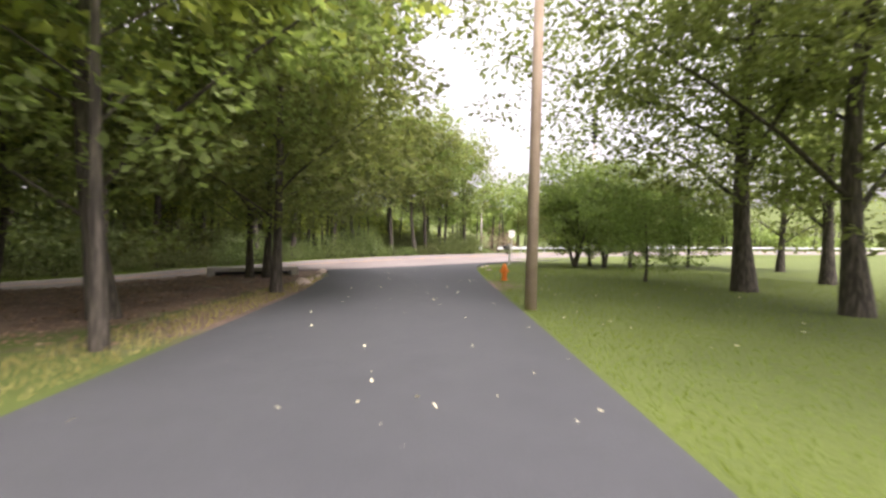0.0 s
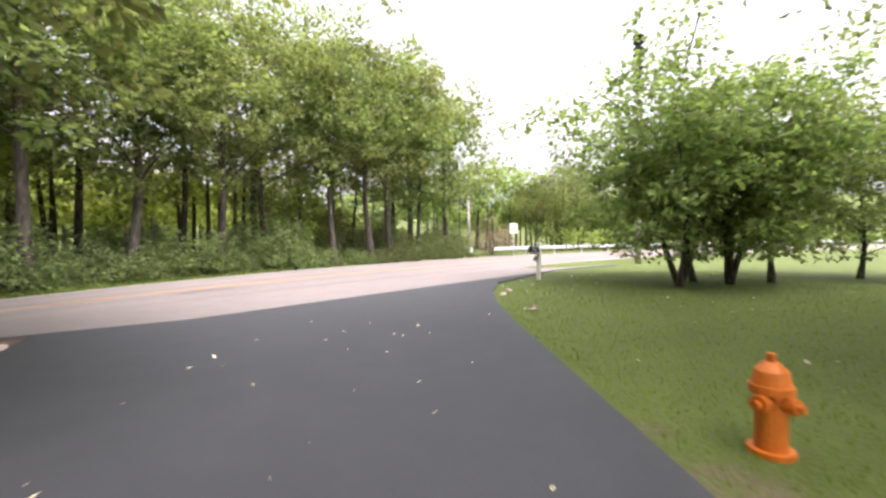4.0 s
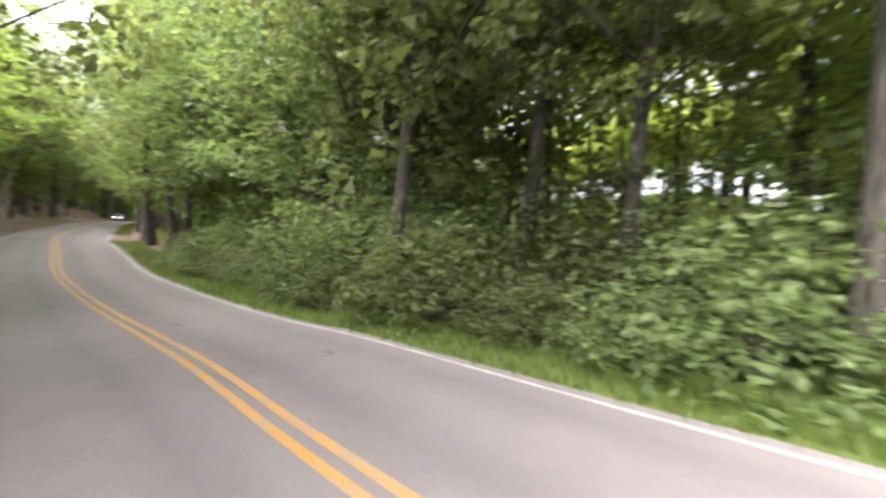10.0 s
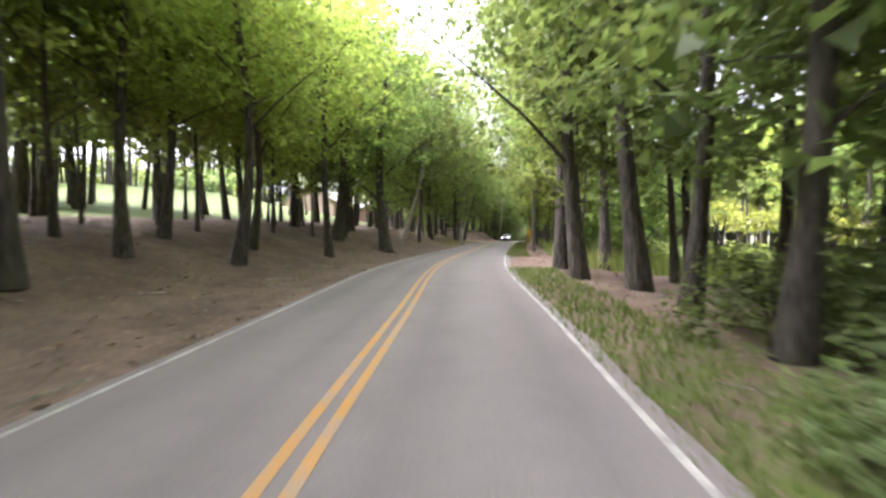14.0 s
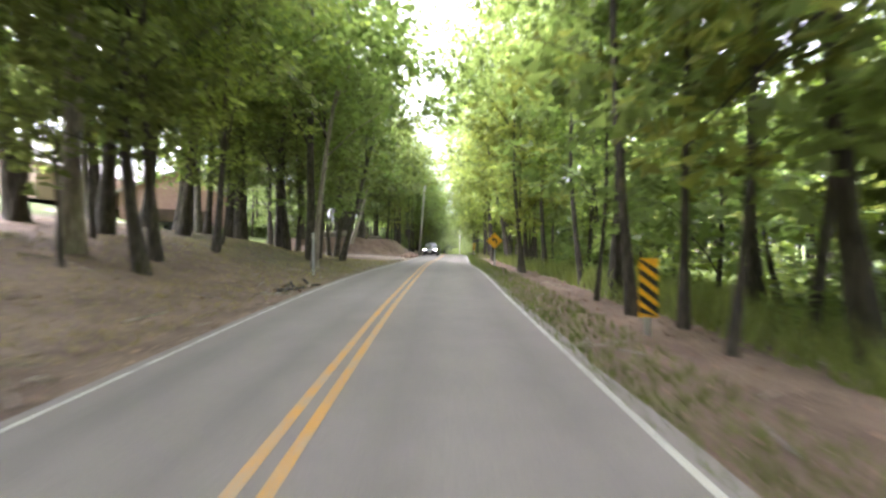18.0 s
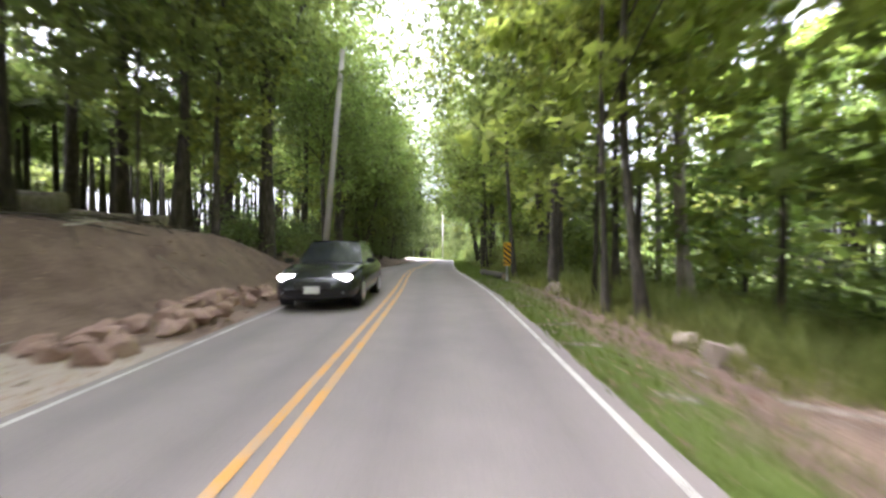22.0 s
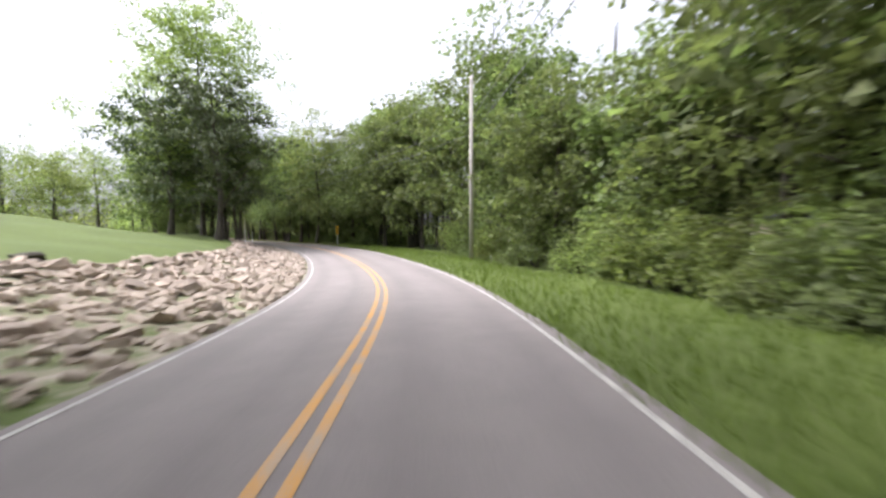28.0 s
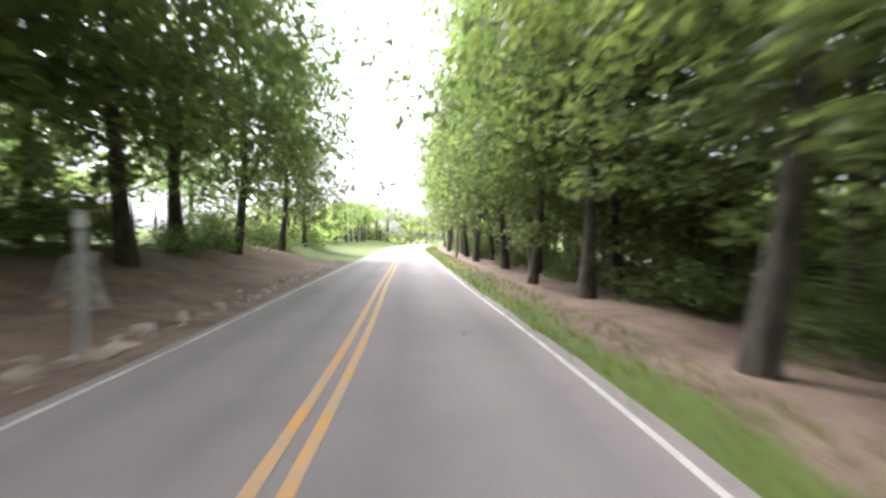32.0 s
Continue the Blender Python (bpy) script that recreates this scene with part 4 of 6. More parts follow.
# dark-leaved copies put the shading between the mounds into colour
brush(BUSH[1:2] + BUSH_SHADED, 298, 350, 2.0, 8.4, 10.2, 0.9, 1.3, label="vine-covered bush at the wood's edge")
brush(BUSH[3:], 298, 352, 3.0, 9.8, 12.0, 0.8, 1.25, label="tall vine-covered thicket at the wood's edge")
row(TALL, 412, 455, 5.0, 5.5, 8.5, WOOD_LABEL, "right woods", 0.8, 1.0)
row(DENSE, 362, 412, 3.8, 7.0, 9.8, WOOD_LABEL, "right woods", 0.8, 1.0)
brush(BUSH_SHADED, 366, 440, 3.0, 7.6, 10.0, label="undergrowth in the wood with shade put into its leaf colour")
# left woods
BARE = "woodland tree with a bare lower trunk on leaf litter"
for s_, d_, kind, sc in ((162, -7.5, 7, 1.0), (166.5, -6.2, 8, 1.1), (169, -9.5, 7, 1.1), (172, -6.6, 8, 1.15), (178.5, -5.9, 5, 1.0), (175, -11.5, 0, 1.0), (179, -8.8, 3, 0.9), (183, -12.5, 2, 1.0), (192.2, -4.8, 6, 0.78), (190.7, -7.5, 6, 0.74), (192, -11.0, 5, 0.9), (198.5, -14, 2, 1.0),
                         (206, -12.5, 0, 0.9), (211, -14.5, 1, 0.9), (216, -12, 2, 1.0), (219, -7.4, 4, 1.0), (226, -6.0, 5, 0.9), (228.5, -13, 0, 0.95), (231, -8.5, 2, 0.9),
                         (258, -7.2, 0, 0.9), (260, -12, 1, 0.9), (262.5, -9.0, 2, 1.0), (266, -6.6, 3, 0.9), (269, -10.5, 5, 0.9), (273, -7.5, 1, 0.95), (277, -9.5, 0, 0.95), (282, -7.2, 3, 0.9), (285.5, -10.5, 2, 1.0), (289, -7.4, 1, 0.95), (290.5, -8.0, 5, 0.9),
                         (296, -6.6, 3, 0.9), (301, -7.2, 0, 0.9), (306, -6.4, 3, 0.9), (312, -6.5, 3, 0.8), (309, -10.5, 1, 0.85), (214, -6.5, 2, 1.0), (190, -14.5, 0, 0.95), (222, -10.5, 1, 0.9), (240, -17, 1, 0.9), (248, -18, 5, 0.85), (256, -17, 0, 0.9), (264, -15, 5, 0.9), (275, -14, 1, 0.9), (279.2, -7.0, 6, 0.9), (270.8, -5.3, 0, 0.95), (274, -5.3, 5, 0.9), (263.5, -6.2, 5, 1.05), (286, -6.2, 2, 1.0), (233, -10.5, 5, 1.0), (230, -12.5, 1, 1.0), (229.5, -8.6, 3, 1.0), (226.5, -10, 5, 1.0), (237.5, -16.8, 1, 1.0), (243, -15.8, 3, 1.0), (232, -16.5, 5, 1.0), (246, -14.0, 5, 1.1), (251, -8.6, 3, 1.0), (253, -14.5, 1, 1.1), (258, -13, 5, 1.1), (262, -11.5, 1, 1.1), (238.5, -8.2, 3, 0.9), (249, -11.0, 1, 1.0), (255, -10, 5, 0.95), (247, -22, 3, 1.0), (237, -19, 5, 1.0), (224, -13.5, 3, 1.0),
                         (184.6, -5.3, 5, 0.95), (290.2, -6.0, 2, 0.95), (217, -10, 3, 1.0), (213, -10.5, 5, 1.0), (207, -10.5, 3, 1.0), (199, -10, 1, 1.0), (194, -8.5, 3, 1.0), (182, -7.5, 5, 0.9), (176, -7.6, 3, 0.9)):
    x, y, _ = at(s_, d_)
    plant(LIGHT[kind % 2] if s_ < 187 else (TALL + [THICK])[kind], x, y, turn=s_ * 1.7, scale=sc, label=BARE, group="left woods")
for s_, d_, kind, turn, sc in ((205.2, -7.3, 0, -1.6, 1.0), (213.6, -8.0, 1, -1.0, 1.0), (222.1, -4.7, 2, -1.4, 1.05), (248.7, -9.6, 0, -1.2, 0.85), (249.0, -13.2, 1, 0.5, 0.95)):
    x, y, _ = at(s_, d_)
    plant(PALE[kind], x, y, turn=heading(s_) + turn, scale=sc, label="pale-barked tree leaning towards the road", group="left woods")
for x, y, k_, sc in ((-12.5, 12.0, 0, 0.62), (-15.5, 9.0, 0, 0.7), (-11.0, 5.5, 0, 0.7), (-17.0, 5.0, 0, 0.75), (-19.0, 1.0, 1, 0.7), (-14.0, 0.5, 1, 0.7), (-22.0, -3.5, 1, 0.75), (-18.0, -6.0, 0, 0.9)):
    plant((TALL[2], TALL[4])[k_], x, y, turn=x * 2.0, scale=sc, label="light green tree in the open wood", group="left woods")
x, y, _ = at(231.7, -5.8)
plant(LEAN[0], x, y, turn=heading(231.7) - 1.4, scale=0.95, label="dark leaning tree on the leaf-covered slope", group="left woods")
row(TALL, 170, 234, 6.0, -17.0, -10.0, BARE, "left woods", 0.85, 1.05)
row([MID], 158, 203, 3.0, -18.0, -9.5, "young leafy tree filling the shaded wood", "left woods", 0.85, 1.15)
row(SLIM, 160, 232, 4.5, -13.0, -6.0, "slim young tree with a thin dark trunk", "left woods", 0.8, 1.1)
row(SLIM, 255, 312, 4.5, -12.0, -6.0, "slim young tree with a thin dark trunk", "left woods", 0.8, 1.1)
row(TALL, 168, 232, 6.5, -26.0, -17.0, "shade tree on the lawn", "left woods", 0.8, 1.0)
brush(BUSH_SHADED, 264, 316, 1.7, -8.8, -6.2, label="shrub on the bank with shade put into its dark leaf colour")
for s_, d_, k_, sc in ((303, -6.0, 1, 0.95), (308.5, -6.3, 1, 1.0), (313.5, -7.6, 1, 0.95), (311, -11.5, 0, 1.0), (304, -11, 1, 0.95), (298, -8.5, 1, 0.9), (315.8, -5.6, 0, 0.9), (317.2, -8.6, 0, 0.95), (318.0, -12.5, 0, 0.85), (292, -6.2, 0, 0.9), (284, -6.4, 0, 1.0)):
    x, y, _ = at(s_, d_)
    plant(DENSE[k_], x, y, turn=s_ * 2.0, scale=sc, label="dense dark-green tree on the shaded bank", group="left woods")
for s_, d_, sc in ( (226, 8.6, 0.9), (236, 9.0, 0.95), (245, 10.0, 1.0), (259, 8.4, 1.0), (271, 8.2, 1.05), (281, 6.4, 1.0), (287, 5.6, 0.8), (206, 10.0, 1.0), (215, 9.6, 1.0)):
    x, y, _ = at(s_, d_)
    plant(TALL[4], x, y, turn=s_ * 2.7, scale=sc, label="bright yellow-green woodland tree beside the road", group="right woods")
# lawn by the bend
for kinds, s_, d_, sc, lab in ((GREAT, 368.2, -8.2, 1.0, "great rounded shade tree with a thick trunk on the lawn"), (SPRUCE, 359.3, -7.6, 1.0, "dark drooping conifer beside the bend"), (SPRUCE, 365.0, -11.0, 0.95, "dark drooping conifer beside the great tree"), 
                                (SPRUCE, 369.5, -6.0, 0.85, "dark drooping conifer on the bank"), (EDGE_SHADED[0], 365.5, -5.5, 0.85, "dark-green tree with a bare lower trunk under the great tree"), (EDGE_SHADED[1], 366.4, -5.3, 0.75, "dark-green tree with a bare lower trunk under the great tree"), (DENSE[1], 376, -6.4, 0.95, "dense green roadside tree on the bank"), (DENSE[0], 378.5, -9.8, 0.95, "dense green tree behind the bank"), (DENSE[0], 383, -10.8, 0.95, "dense green tree behind the bank"), (DENSE[1], 384.8, -7.2, 0.95, "dense green roadside tree on the bank"),
                                                                (DENSE[1], 380.5, -6.2, 0.9, "dense green roadside tree on the bank"), (DENSE[1], 389, -6.8, 0.85, "dense green roadside tree on the bank"), (DENSE[1], 396, -6.8, 0.75, "dense green roadside tree on the bank"), (DENSE[0], 405, -7.5, 0.75, "dense green roadside tree on the bank")):
    x, y, _ = at(s_, d_)
    plant(kinds, x, y, turn=s_, scale=sc, label=lab, group="bend trees")
x, y, _ = at(320.2, -7.9)
plant(HANG, x, y, turn=1.0, scale=1.2, label="dark leafy tree hanging over the driveway", group="bend trees")
# dark-leaved shrubs paint the shade under the bank trees
brush(BUSH_SHADED, 299, 316.5, 1.3, -8.4, -5.8, 0.9, 1.35, label="bank shrub whose dark leaf colour stands for shade")
# the dark band of shade at the trees' foot, made of dark-leaved shrubs
brush(BUSH_SHADED, 372, 402, 2.2, -9.5, -6.6, 0.7, 1.1, label="shrub at the foot of the trees, its dark leaf colour standing for shade")
for x, y, k_, sc in ((-154, -152, 0, 0.75), (-161, -163, 1, 0.85), (-151, -160, 0, 0.9), (-158, -172, 1, 0.8), (-143, -152, 1, 0.7)):
    plant(YARD[k_], x, y, turn=x, scale=sc, label="rounded green tree on the hill lawn", group="hill trees")
x, y = 6.6, 52.3
dry = bush(DRY, x, y, 0.4, 1.0, "dry leafless brown bush beyond the guard rail", "junction woods")

# ---- things ----
GLASS_DARK = rough_paint("dark_window_glass", (0.01, 0.012, 0.014), (0.03, 0.034, 0.038), 1.0, 8.0, 0.08, 0.0, 0.0)
ROOF_GREY = rough_paint("grey_shingle", (0.20, 0.185, 0.17), (0.31, 0.29, 0.27), 2.0, 25.0, 0.9)
ROOF_DARK = rough_paint("dark_shingle", (0.10, 0.09, 0.085), (0.19, 0.17, 0.16), 2.0, 25.0, 0.9)
SIDING_BROWN = rough_paint("brown_siding", (0.14, 0.085, 0.06), (0.26, 0.17, 0.125), 0.8, 20.0, 0.85)
SIDING_TAN = rough_paint("tan_siding", (0.30, 0.21, 0.16), (0.40, 0.29, 0.23), 0.8, 20.0, 0.8)
BRICK_PINK = rough_paint("pinkish_brick", (0.26, 0.15, 0.12), (0.36, 0.24, 0.19), 3.0, 30.0, 0.9)
CAR_BLACK = rough_paint("black_car_paint", (0.012, 0.012, 0.014), (0.022, 0.022, 0.025), 1.0, 20.0, 0.15, 0.0, 0.0)
TYRE = rough_paint("tyre_rubber", (0.012, 0.012, 0.012), (0.03, 0.03, 0.03), 6.0, 60.0, 0.85)
BROWN_TARP = rough_paint("brown_tarp", (0.05, 0.032, 0.025), (0.11, 0.07, 0.055), 1.5, 14.0, 0.8)
CUT_WOOD = rough_paint("split_wood", (0.22, 0.15, 0.10), (0.36, 0.26, 0.18), 3.0, 25.0, 0.9, strength=0.6)
WIRE = rough_paint("cable", (0.10, 0.10, 0.10), (0.22, 0.22, 0.22), 2.0, 30.0, 0.6)


def glow_material(name, colour, strength):
    m, n, l, b = node_material(name)
    b.inputs["Base Color"].default_value = (*colour, 1)
    b.inputs["Emission Color"].default_value = (*colour, 1)
    b.inputs["Emission Strength"].default_value = strength
    return m


HEADLIGHT = glow_material("lit_headlight", (1.0, 0.96, 0.9), 2.2)


def utility_pole(x, y, height, radius, material, label, arm=None, lean=(0, 0)):
    ob = thing("utility_pole", x, y, gz(x, y) - 0.1, 0, label, "utility pole", "utility poles")
    bm = bmesh.new()
    rod(bm, (0, 0, 0), (lean[0], lean[1], height), radius, radius * 0.72, 14)
    part("pole", bm, material, ob, smooth_shade=True)
    if arm is not None:
        bm = bmesh.new()
        c, s = math.cos(arm), math.sin(arm)
        box(bm, (2.0, 0.1, 0.12), (0, 0, height - 0.5), 0.012, Matrix.Rotation(arm, 4, "Z"))
        part("crossarm", bm, material, ob)
        for k in (-0.9, -0.45, 0.45, 0.9):
            bm = bmesh.new()
            rod(bm, (c * k, s * k, height - 0.44), (c * k, s * k, height - 0.26), 0.045, 0.03, 8)
            part("insulator", bm, CONCRETE, ob, "pale ceramic insulator")
    return ob


def cable(name, a, b, sag, radius=0.014):
    """A hanging wire between two places."""
    a, b = np.array(a), np.array(b)
    way = (b - a) / np.linalg.norm(b - a)
    side = np.cross(way, (0, 0, 1.0))
    side /= np.linalg.norm(side)
    lift = np.cross(side, way)
    verts, faces = [], []
    for k, u in enumerate(np.linspace(0, 1, 25)):
        p = a + (b - a) * u - np.array((0, 0, sag * 4 * u * (1 - u)))
        for q in range(5):
            verts.append(tuple(p + radius * (side * math.cos(q * 1.2566) + lift * math.sin(q * 1.2566))))
            if k:
                c, d = (k - 1) * 5 + q, (k - 1) * 5 + (q + 1) % 5
                faces.append((c, d, d + 5, c + 5))
    return tagged(mesh_object(name, verts, faces, WIRE, smooth_shade=True), "thin overhead utility wire strung between poles", "wire", "overhead wires")


utility_pole(2.05, 10.05, 9.5, 0.14, WOOD_POLE, "brown wooden utility pole beside the black side road", 0.0, (0.12, 0.05))
qx, qy, _ = at(261.2, -3.25)
utility_pole(qx, qy, 9.5, 0.14, POLE_GREY, "pale weathered wooden utility pole at the road edge", None, (-0.75, 0.35))
utility_pole(-23.0, 20.2, 9.5, 0.14, POLE_GREY, "pale weathered utility pole standing in the hedge", None)
utility_pole(-163.6, -97.5, 11.0, 0.14, POLE_GREY, "pale grey utility pole in roadside grass", None, (0.05, 0.1))
utility_pole(4.65, 53.0, 5.4, 0.13, POLE_GREY, "short pale wooden pole behind the guard rail")
wx, wy, wz = at(262, 11.0)
utility_pole(wx, wy, 10.5, 0.14, POLE_GREY, "pale utility pole standing among woodland trees")
vx, vy, vz = at(405, 5.0)
utility_pole(vx, vy, 10.0, 0.14, POLE_GREY, "pale utility pole among roadside trees")
tip = gz(-163.6, -97.5)
for up, side in ((10.5, 0.0), (8.2, 0.15), (7.6, -0.15)):
    cable("utility_wire", (wx + side, wy, wz + up - 0.6), (-163.6 + side, -97.5, tip + up), 1.0)
    cable("utility_wire", (-163.6 + side, -97.5, tip + up), (vx + side, vy, vz + up - 0.6), 0.9)


def warning_siren(x, y):
    ob = thing("warning_siren", x, y, gz(x, y) - 0.2, 0, "tall outdoor warning siren with stacked dark discs on a pale pole", "siren")
    bm = bmesh.new()
    rod(bm, (0, 0, 0), (0, 0, 11.6), 0.2, 0.15, 14)
    part("pole", bm, POLE_GREY, ob, smooth_shade=True)
    bm = bmesh.new()
    rod(bm, (0, 0, 11.5), (0, 0, 15.3), 0.12, 0.12, 10)
    part("core", bm, DARK_METAL, ob)
    for k in range(9):
        bm = bmesh.new()
        z = 11.75 + 0.41 * k
        rod(bm, (0, 0, z), (0, 0, z + 0.16), 0.2, 0.36, 18)
        rod(bm, (0, 0, z + 0.16), (0, 0, z + 0.22), 0.36, 0.36, 18)
        part("horn_disc", bm, DARK_METAL, ob)


warning_siren(14.8, 43.0)


def hydrant(x, y):
    ob = thing("fire_hydrant", x, y, gz(x, y) - 0.02, 0.4, "orange fire hydrant standing on mown grass", "hydrant")
    bm = bmesh.new()
    rod(bm, (0, 0, 0), (0, 0, 0.06), 0.15, 0.15, 16)
    rod(bm, (0, 0, 0.06), (0, 0, 0.5), 0.105, 0.1, 16)
    rod(bm, (0, 0, 0.46), (0, 0, 0.52), 0.14, 0.14, 16)
    part("barrel", bm, HYDRANT_PAINT, ob, smooth_shade=False)
    bm = bmesh.new()
    for a, b, ra, rb in ((0.52, 0.62, 0.125, 0.105), (0.62, 0.68, 0.105, 0.05), (0.68, 0.74, 0.03, 0.03)):
        rod(bm, (0, 0, a), (0, 0, b), ra, rb, 16)
    part("bonnet", bm, HYDRANT_PAINT, ob)
    for ax, ay in ((1, 0), (-1, 0), (0, -1)):
        bm = bmesh.new()
        rod(bm, (0.08 * ax, 0.08 * ay, 0.4), (0.17 * ax, 0.17 * ay, 0.4), 0.06, 0.06, 12)
        rod(bm, (0.17 * ax, 0.17 * ay, 0.4), (0.21 * ax, 0.21 * ay, 0.4), 0.03, 0.03, 6)
        part("outlet_cap", bm, HYDRANT_PAINT, ob)


hydrant(2.55, 17.9)


def mailbox(x, y):
    ob = thing("mailbox", x, y, gz(x, y) - 0.05, 0.75, "dark metal mailbox on a thick white wooden post", "mailbox")
    bm = bmesh.new()
    box(bm, (0.13, 0.13, 1.5), (0, 0, 0.75), 0.012)
    box(bm, (0.17, 0.17, 0.05), (0, 0, 1.52), 0.012)
    part("post", bm, WHITE_PAINT, ob)
    bm = bmesh.new()
    box(bm, (0.62, 0.1, 0.09), (-0.28, 0, 1.12), 0.01)
    part("arm", bm, WHITE_PAINT, ob)
    bm = bmesh.new()
    box(bm, (0.5, 0.19, 0.14), (-0.36, 0, 1.24), 0.01)
    m = Matrix.Translation((-0.36, 0, 1.31)) @ Matrix.Rotation(radians(90), 4, "Y")
    bmesh.ops.create_cone(bm, cap_ends=True, segments=18, radius1=0.095, radius2=0.095, depth=0.5, matrix=m)
    part("box_shell", bm, DARK_METAL, ob)
    bm = bmesh.new()
    box(bm, (0.012, 0.17, 0.2), (-0.617, 0, 1.27), 0.004)
    part("box_door", bm, DARK_METAL, ob)
    bm = bmesh.new()
    m = Matrix.Translation((-0.22, 0.0, 0.9)) @ Matrix.Rotation(radians(90), 4, "X") @ Matrix.Diagonal((1.6, 1, 1, 1))
    bmesh.ops.create_cone(bm, cap_ends=True, segments=20, radius1=0.1, radius2=0.1, depth=0.03, matrix=m)
    plaque = part("plaque", bm, SIGN_BLACK, ob, "oval dark plaque hung below the box")
    for dz in (-0.03, 0.03):
        bm = bmesh.new()
        box(bm, (0.16, 0.006, 0.022), (-0.22, -0.018, 0.9 + dz))
        part("lettering_bar", bm, WHITE_PAINT, plaque)
    for k in (-0.14, -0.07, 0.0, 0.07):
        bm = bmesh.new()
        box(bm, (0.04, 0.004, 0.06), (-0.36 + k, -0.098, 1.26))
        part("marking_bar", bm, WHITE_PAINT, ob)


mailbox(4.9, 32.0)


def guard_rail():
    """A corrugated rail along the outside of the road, on posts."""
    ob = thing("guard_rail", 0, 0, 0, 0, "galvanised corrugated steel guard rail on posts", "guard rail")
    section = [(0.0, 0.31), (0.035, 0.27), (0.08, 0.22), (0.035, 0.165), (0.0, 0.155), (0.035, 0.145), (0.08, 0.09), (0.035, 0.04), (0.0, 0.0)]
    stations = np.arange(24.0, 121.6, 3.8)
    for a, b in zip(stations[:-1], stations[1:]):
        verts, faces = [], []
        for s in (a, b):
            x, y, _ = at(s, HALF + 1.0)
            wdx, wdy, _ = at(s, HALF)
            ux, uy = wdx - x, wdy - y
            n = math.hypot(ux, uy)
            z = gz(x, y) + 0.43
            for inner_face in (0, 1):
                verts += [(x + ux / n * (p - 0.006 * inner_face), y + uy / n * (p - 0.006 * inner_face), z + q) for p, q in section]
        k = len(section)
        for j in range(k - 1):
            faces += [(j, j + 1, j + 1 + 2 * k, j + 2 * k), (k + j + 1, k + j, k + j + 2 * k, k + j + 1 + 2 * k)]
        faces += [(0, k, 3 * k, 2 * k), (k - 1, 2 * k - 1, 4 * k - 1, 3 * k - 1)]
        mesh_object("rail", verts, faces, METAL, ob)
        x, y, z = at(a, HALF + 1.14)
        bm = bmesh.new()
        box(bm, (0.12, 0.12, 0.95), (x, y, z + 0.3), 0.008, Matrix.Rotation(heading(a), 4, "Z"))
        part("post", bm, METAL, ob)
    x, y, z = at(121.6, HALF + 0.98)
    bm = bmesh.new()
    rod(bm, (x, y, z + 0.4), (x, y, z + 0.78), 0.16, 0.16, 14)
    part("end_terminal", bm, METAL, ob)


guard_rail()


def sign_post(bm, height):
    box(bm, (0.06, 0.03, height), (0, 0, height / 2))
    box(bm, (0.012, 0.05, height), (0.03, -0.02, height / 2))
    box(bm, (0.012, 0.05, height), (-0.03, -0.02, height / 2))


def facing(x, y, turn, name, label, category, group=""):
    """A sign whose face looks back along the road."""
    return thing(name, x, y, gz(x, y) - 0.1, turn, label, category, group)


def arrow_sign(s, d):
    x, y, _ = at(s, d)
    ob = facing(x, y, heading(s) - math.pi / 2, "turn_warning_sign", "yellow diamond warning sign with a black left-turn arrow", "road sign")
    bm = bmesh.new()
    sign_post(bm, 2.2)
    part("post", bm, METAL, ob)
    bm = bmesh.new()
    box(bm, (0.76, 0.012, 0.76), (0, -0.05, 1.72), 0.004, Matrix.Rotation(radians(45), 4, "Y"))
    panel = part("panel", bm, SIGN_YELLOW, ob, "glossy yellow diamond panel")
    border = bmesh.new()
    for k in range(4):
        t = Matrix.Translation((0, -0.059, 1.72)) @ Matrix.Rotation(radians(45 + 90 * k), 4, "Y")
        bmesh.ops.create_cube(border, size=1, matrix=t @ Matrix.Translation((0, 0, 0.35)) @ Matrix.Diagonal((0.7, 0.003, 0.014, 1)))
    part("border", border, SIGN_BLACK, panel)
    bm = bmesh.new()
    outline = [(0.16, -0.2), (0.08, -0.2), (0.08, 0.0), (0.06, 0.03), (-0.05, 0.03), (-0.05, -0.06), (-0.22, 0.075), (-0.05, 0.21), (-0.05, 0.12), (0.09, 0.12), (0.16, 0.05)]
    front = [bm.verts.new((p, -0.062, 1.72 + q)) for p, q in outline]
    back = [bm.verts.new((p, -0.056, 1.72 + q)) for p, q in outline]
    bm.faces.new(front)
    bm.faces.new(back[::-1])
    for i in range(len(outline)):
        j = (i + 1) % len(outline)
        bm.faces.new((front[i], back[i], back[j], front[j]))
    bmesh.ops.recalc_face_normals(bm, faces=bm.faces)
    part("arrow", bm, SIGN_BLACK, panel, "bent black arrow")


arrow_sign(231.4, 4.3)


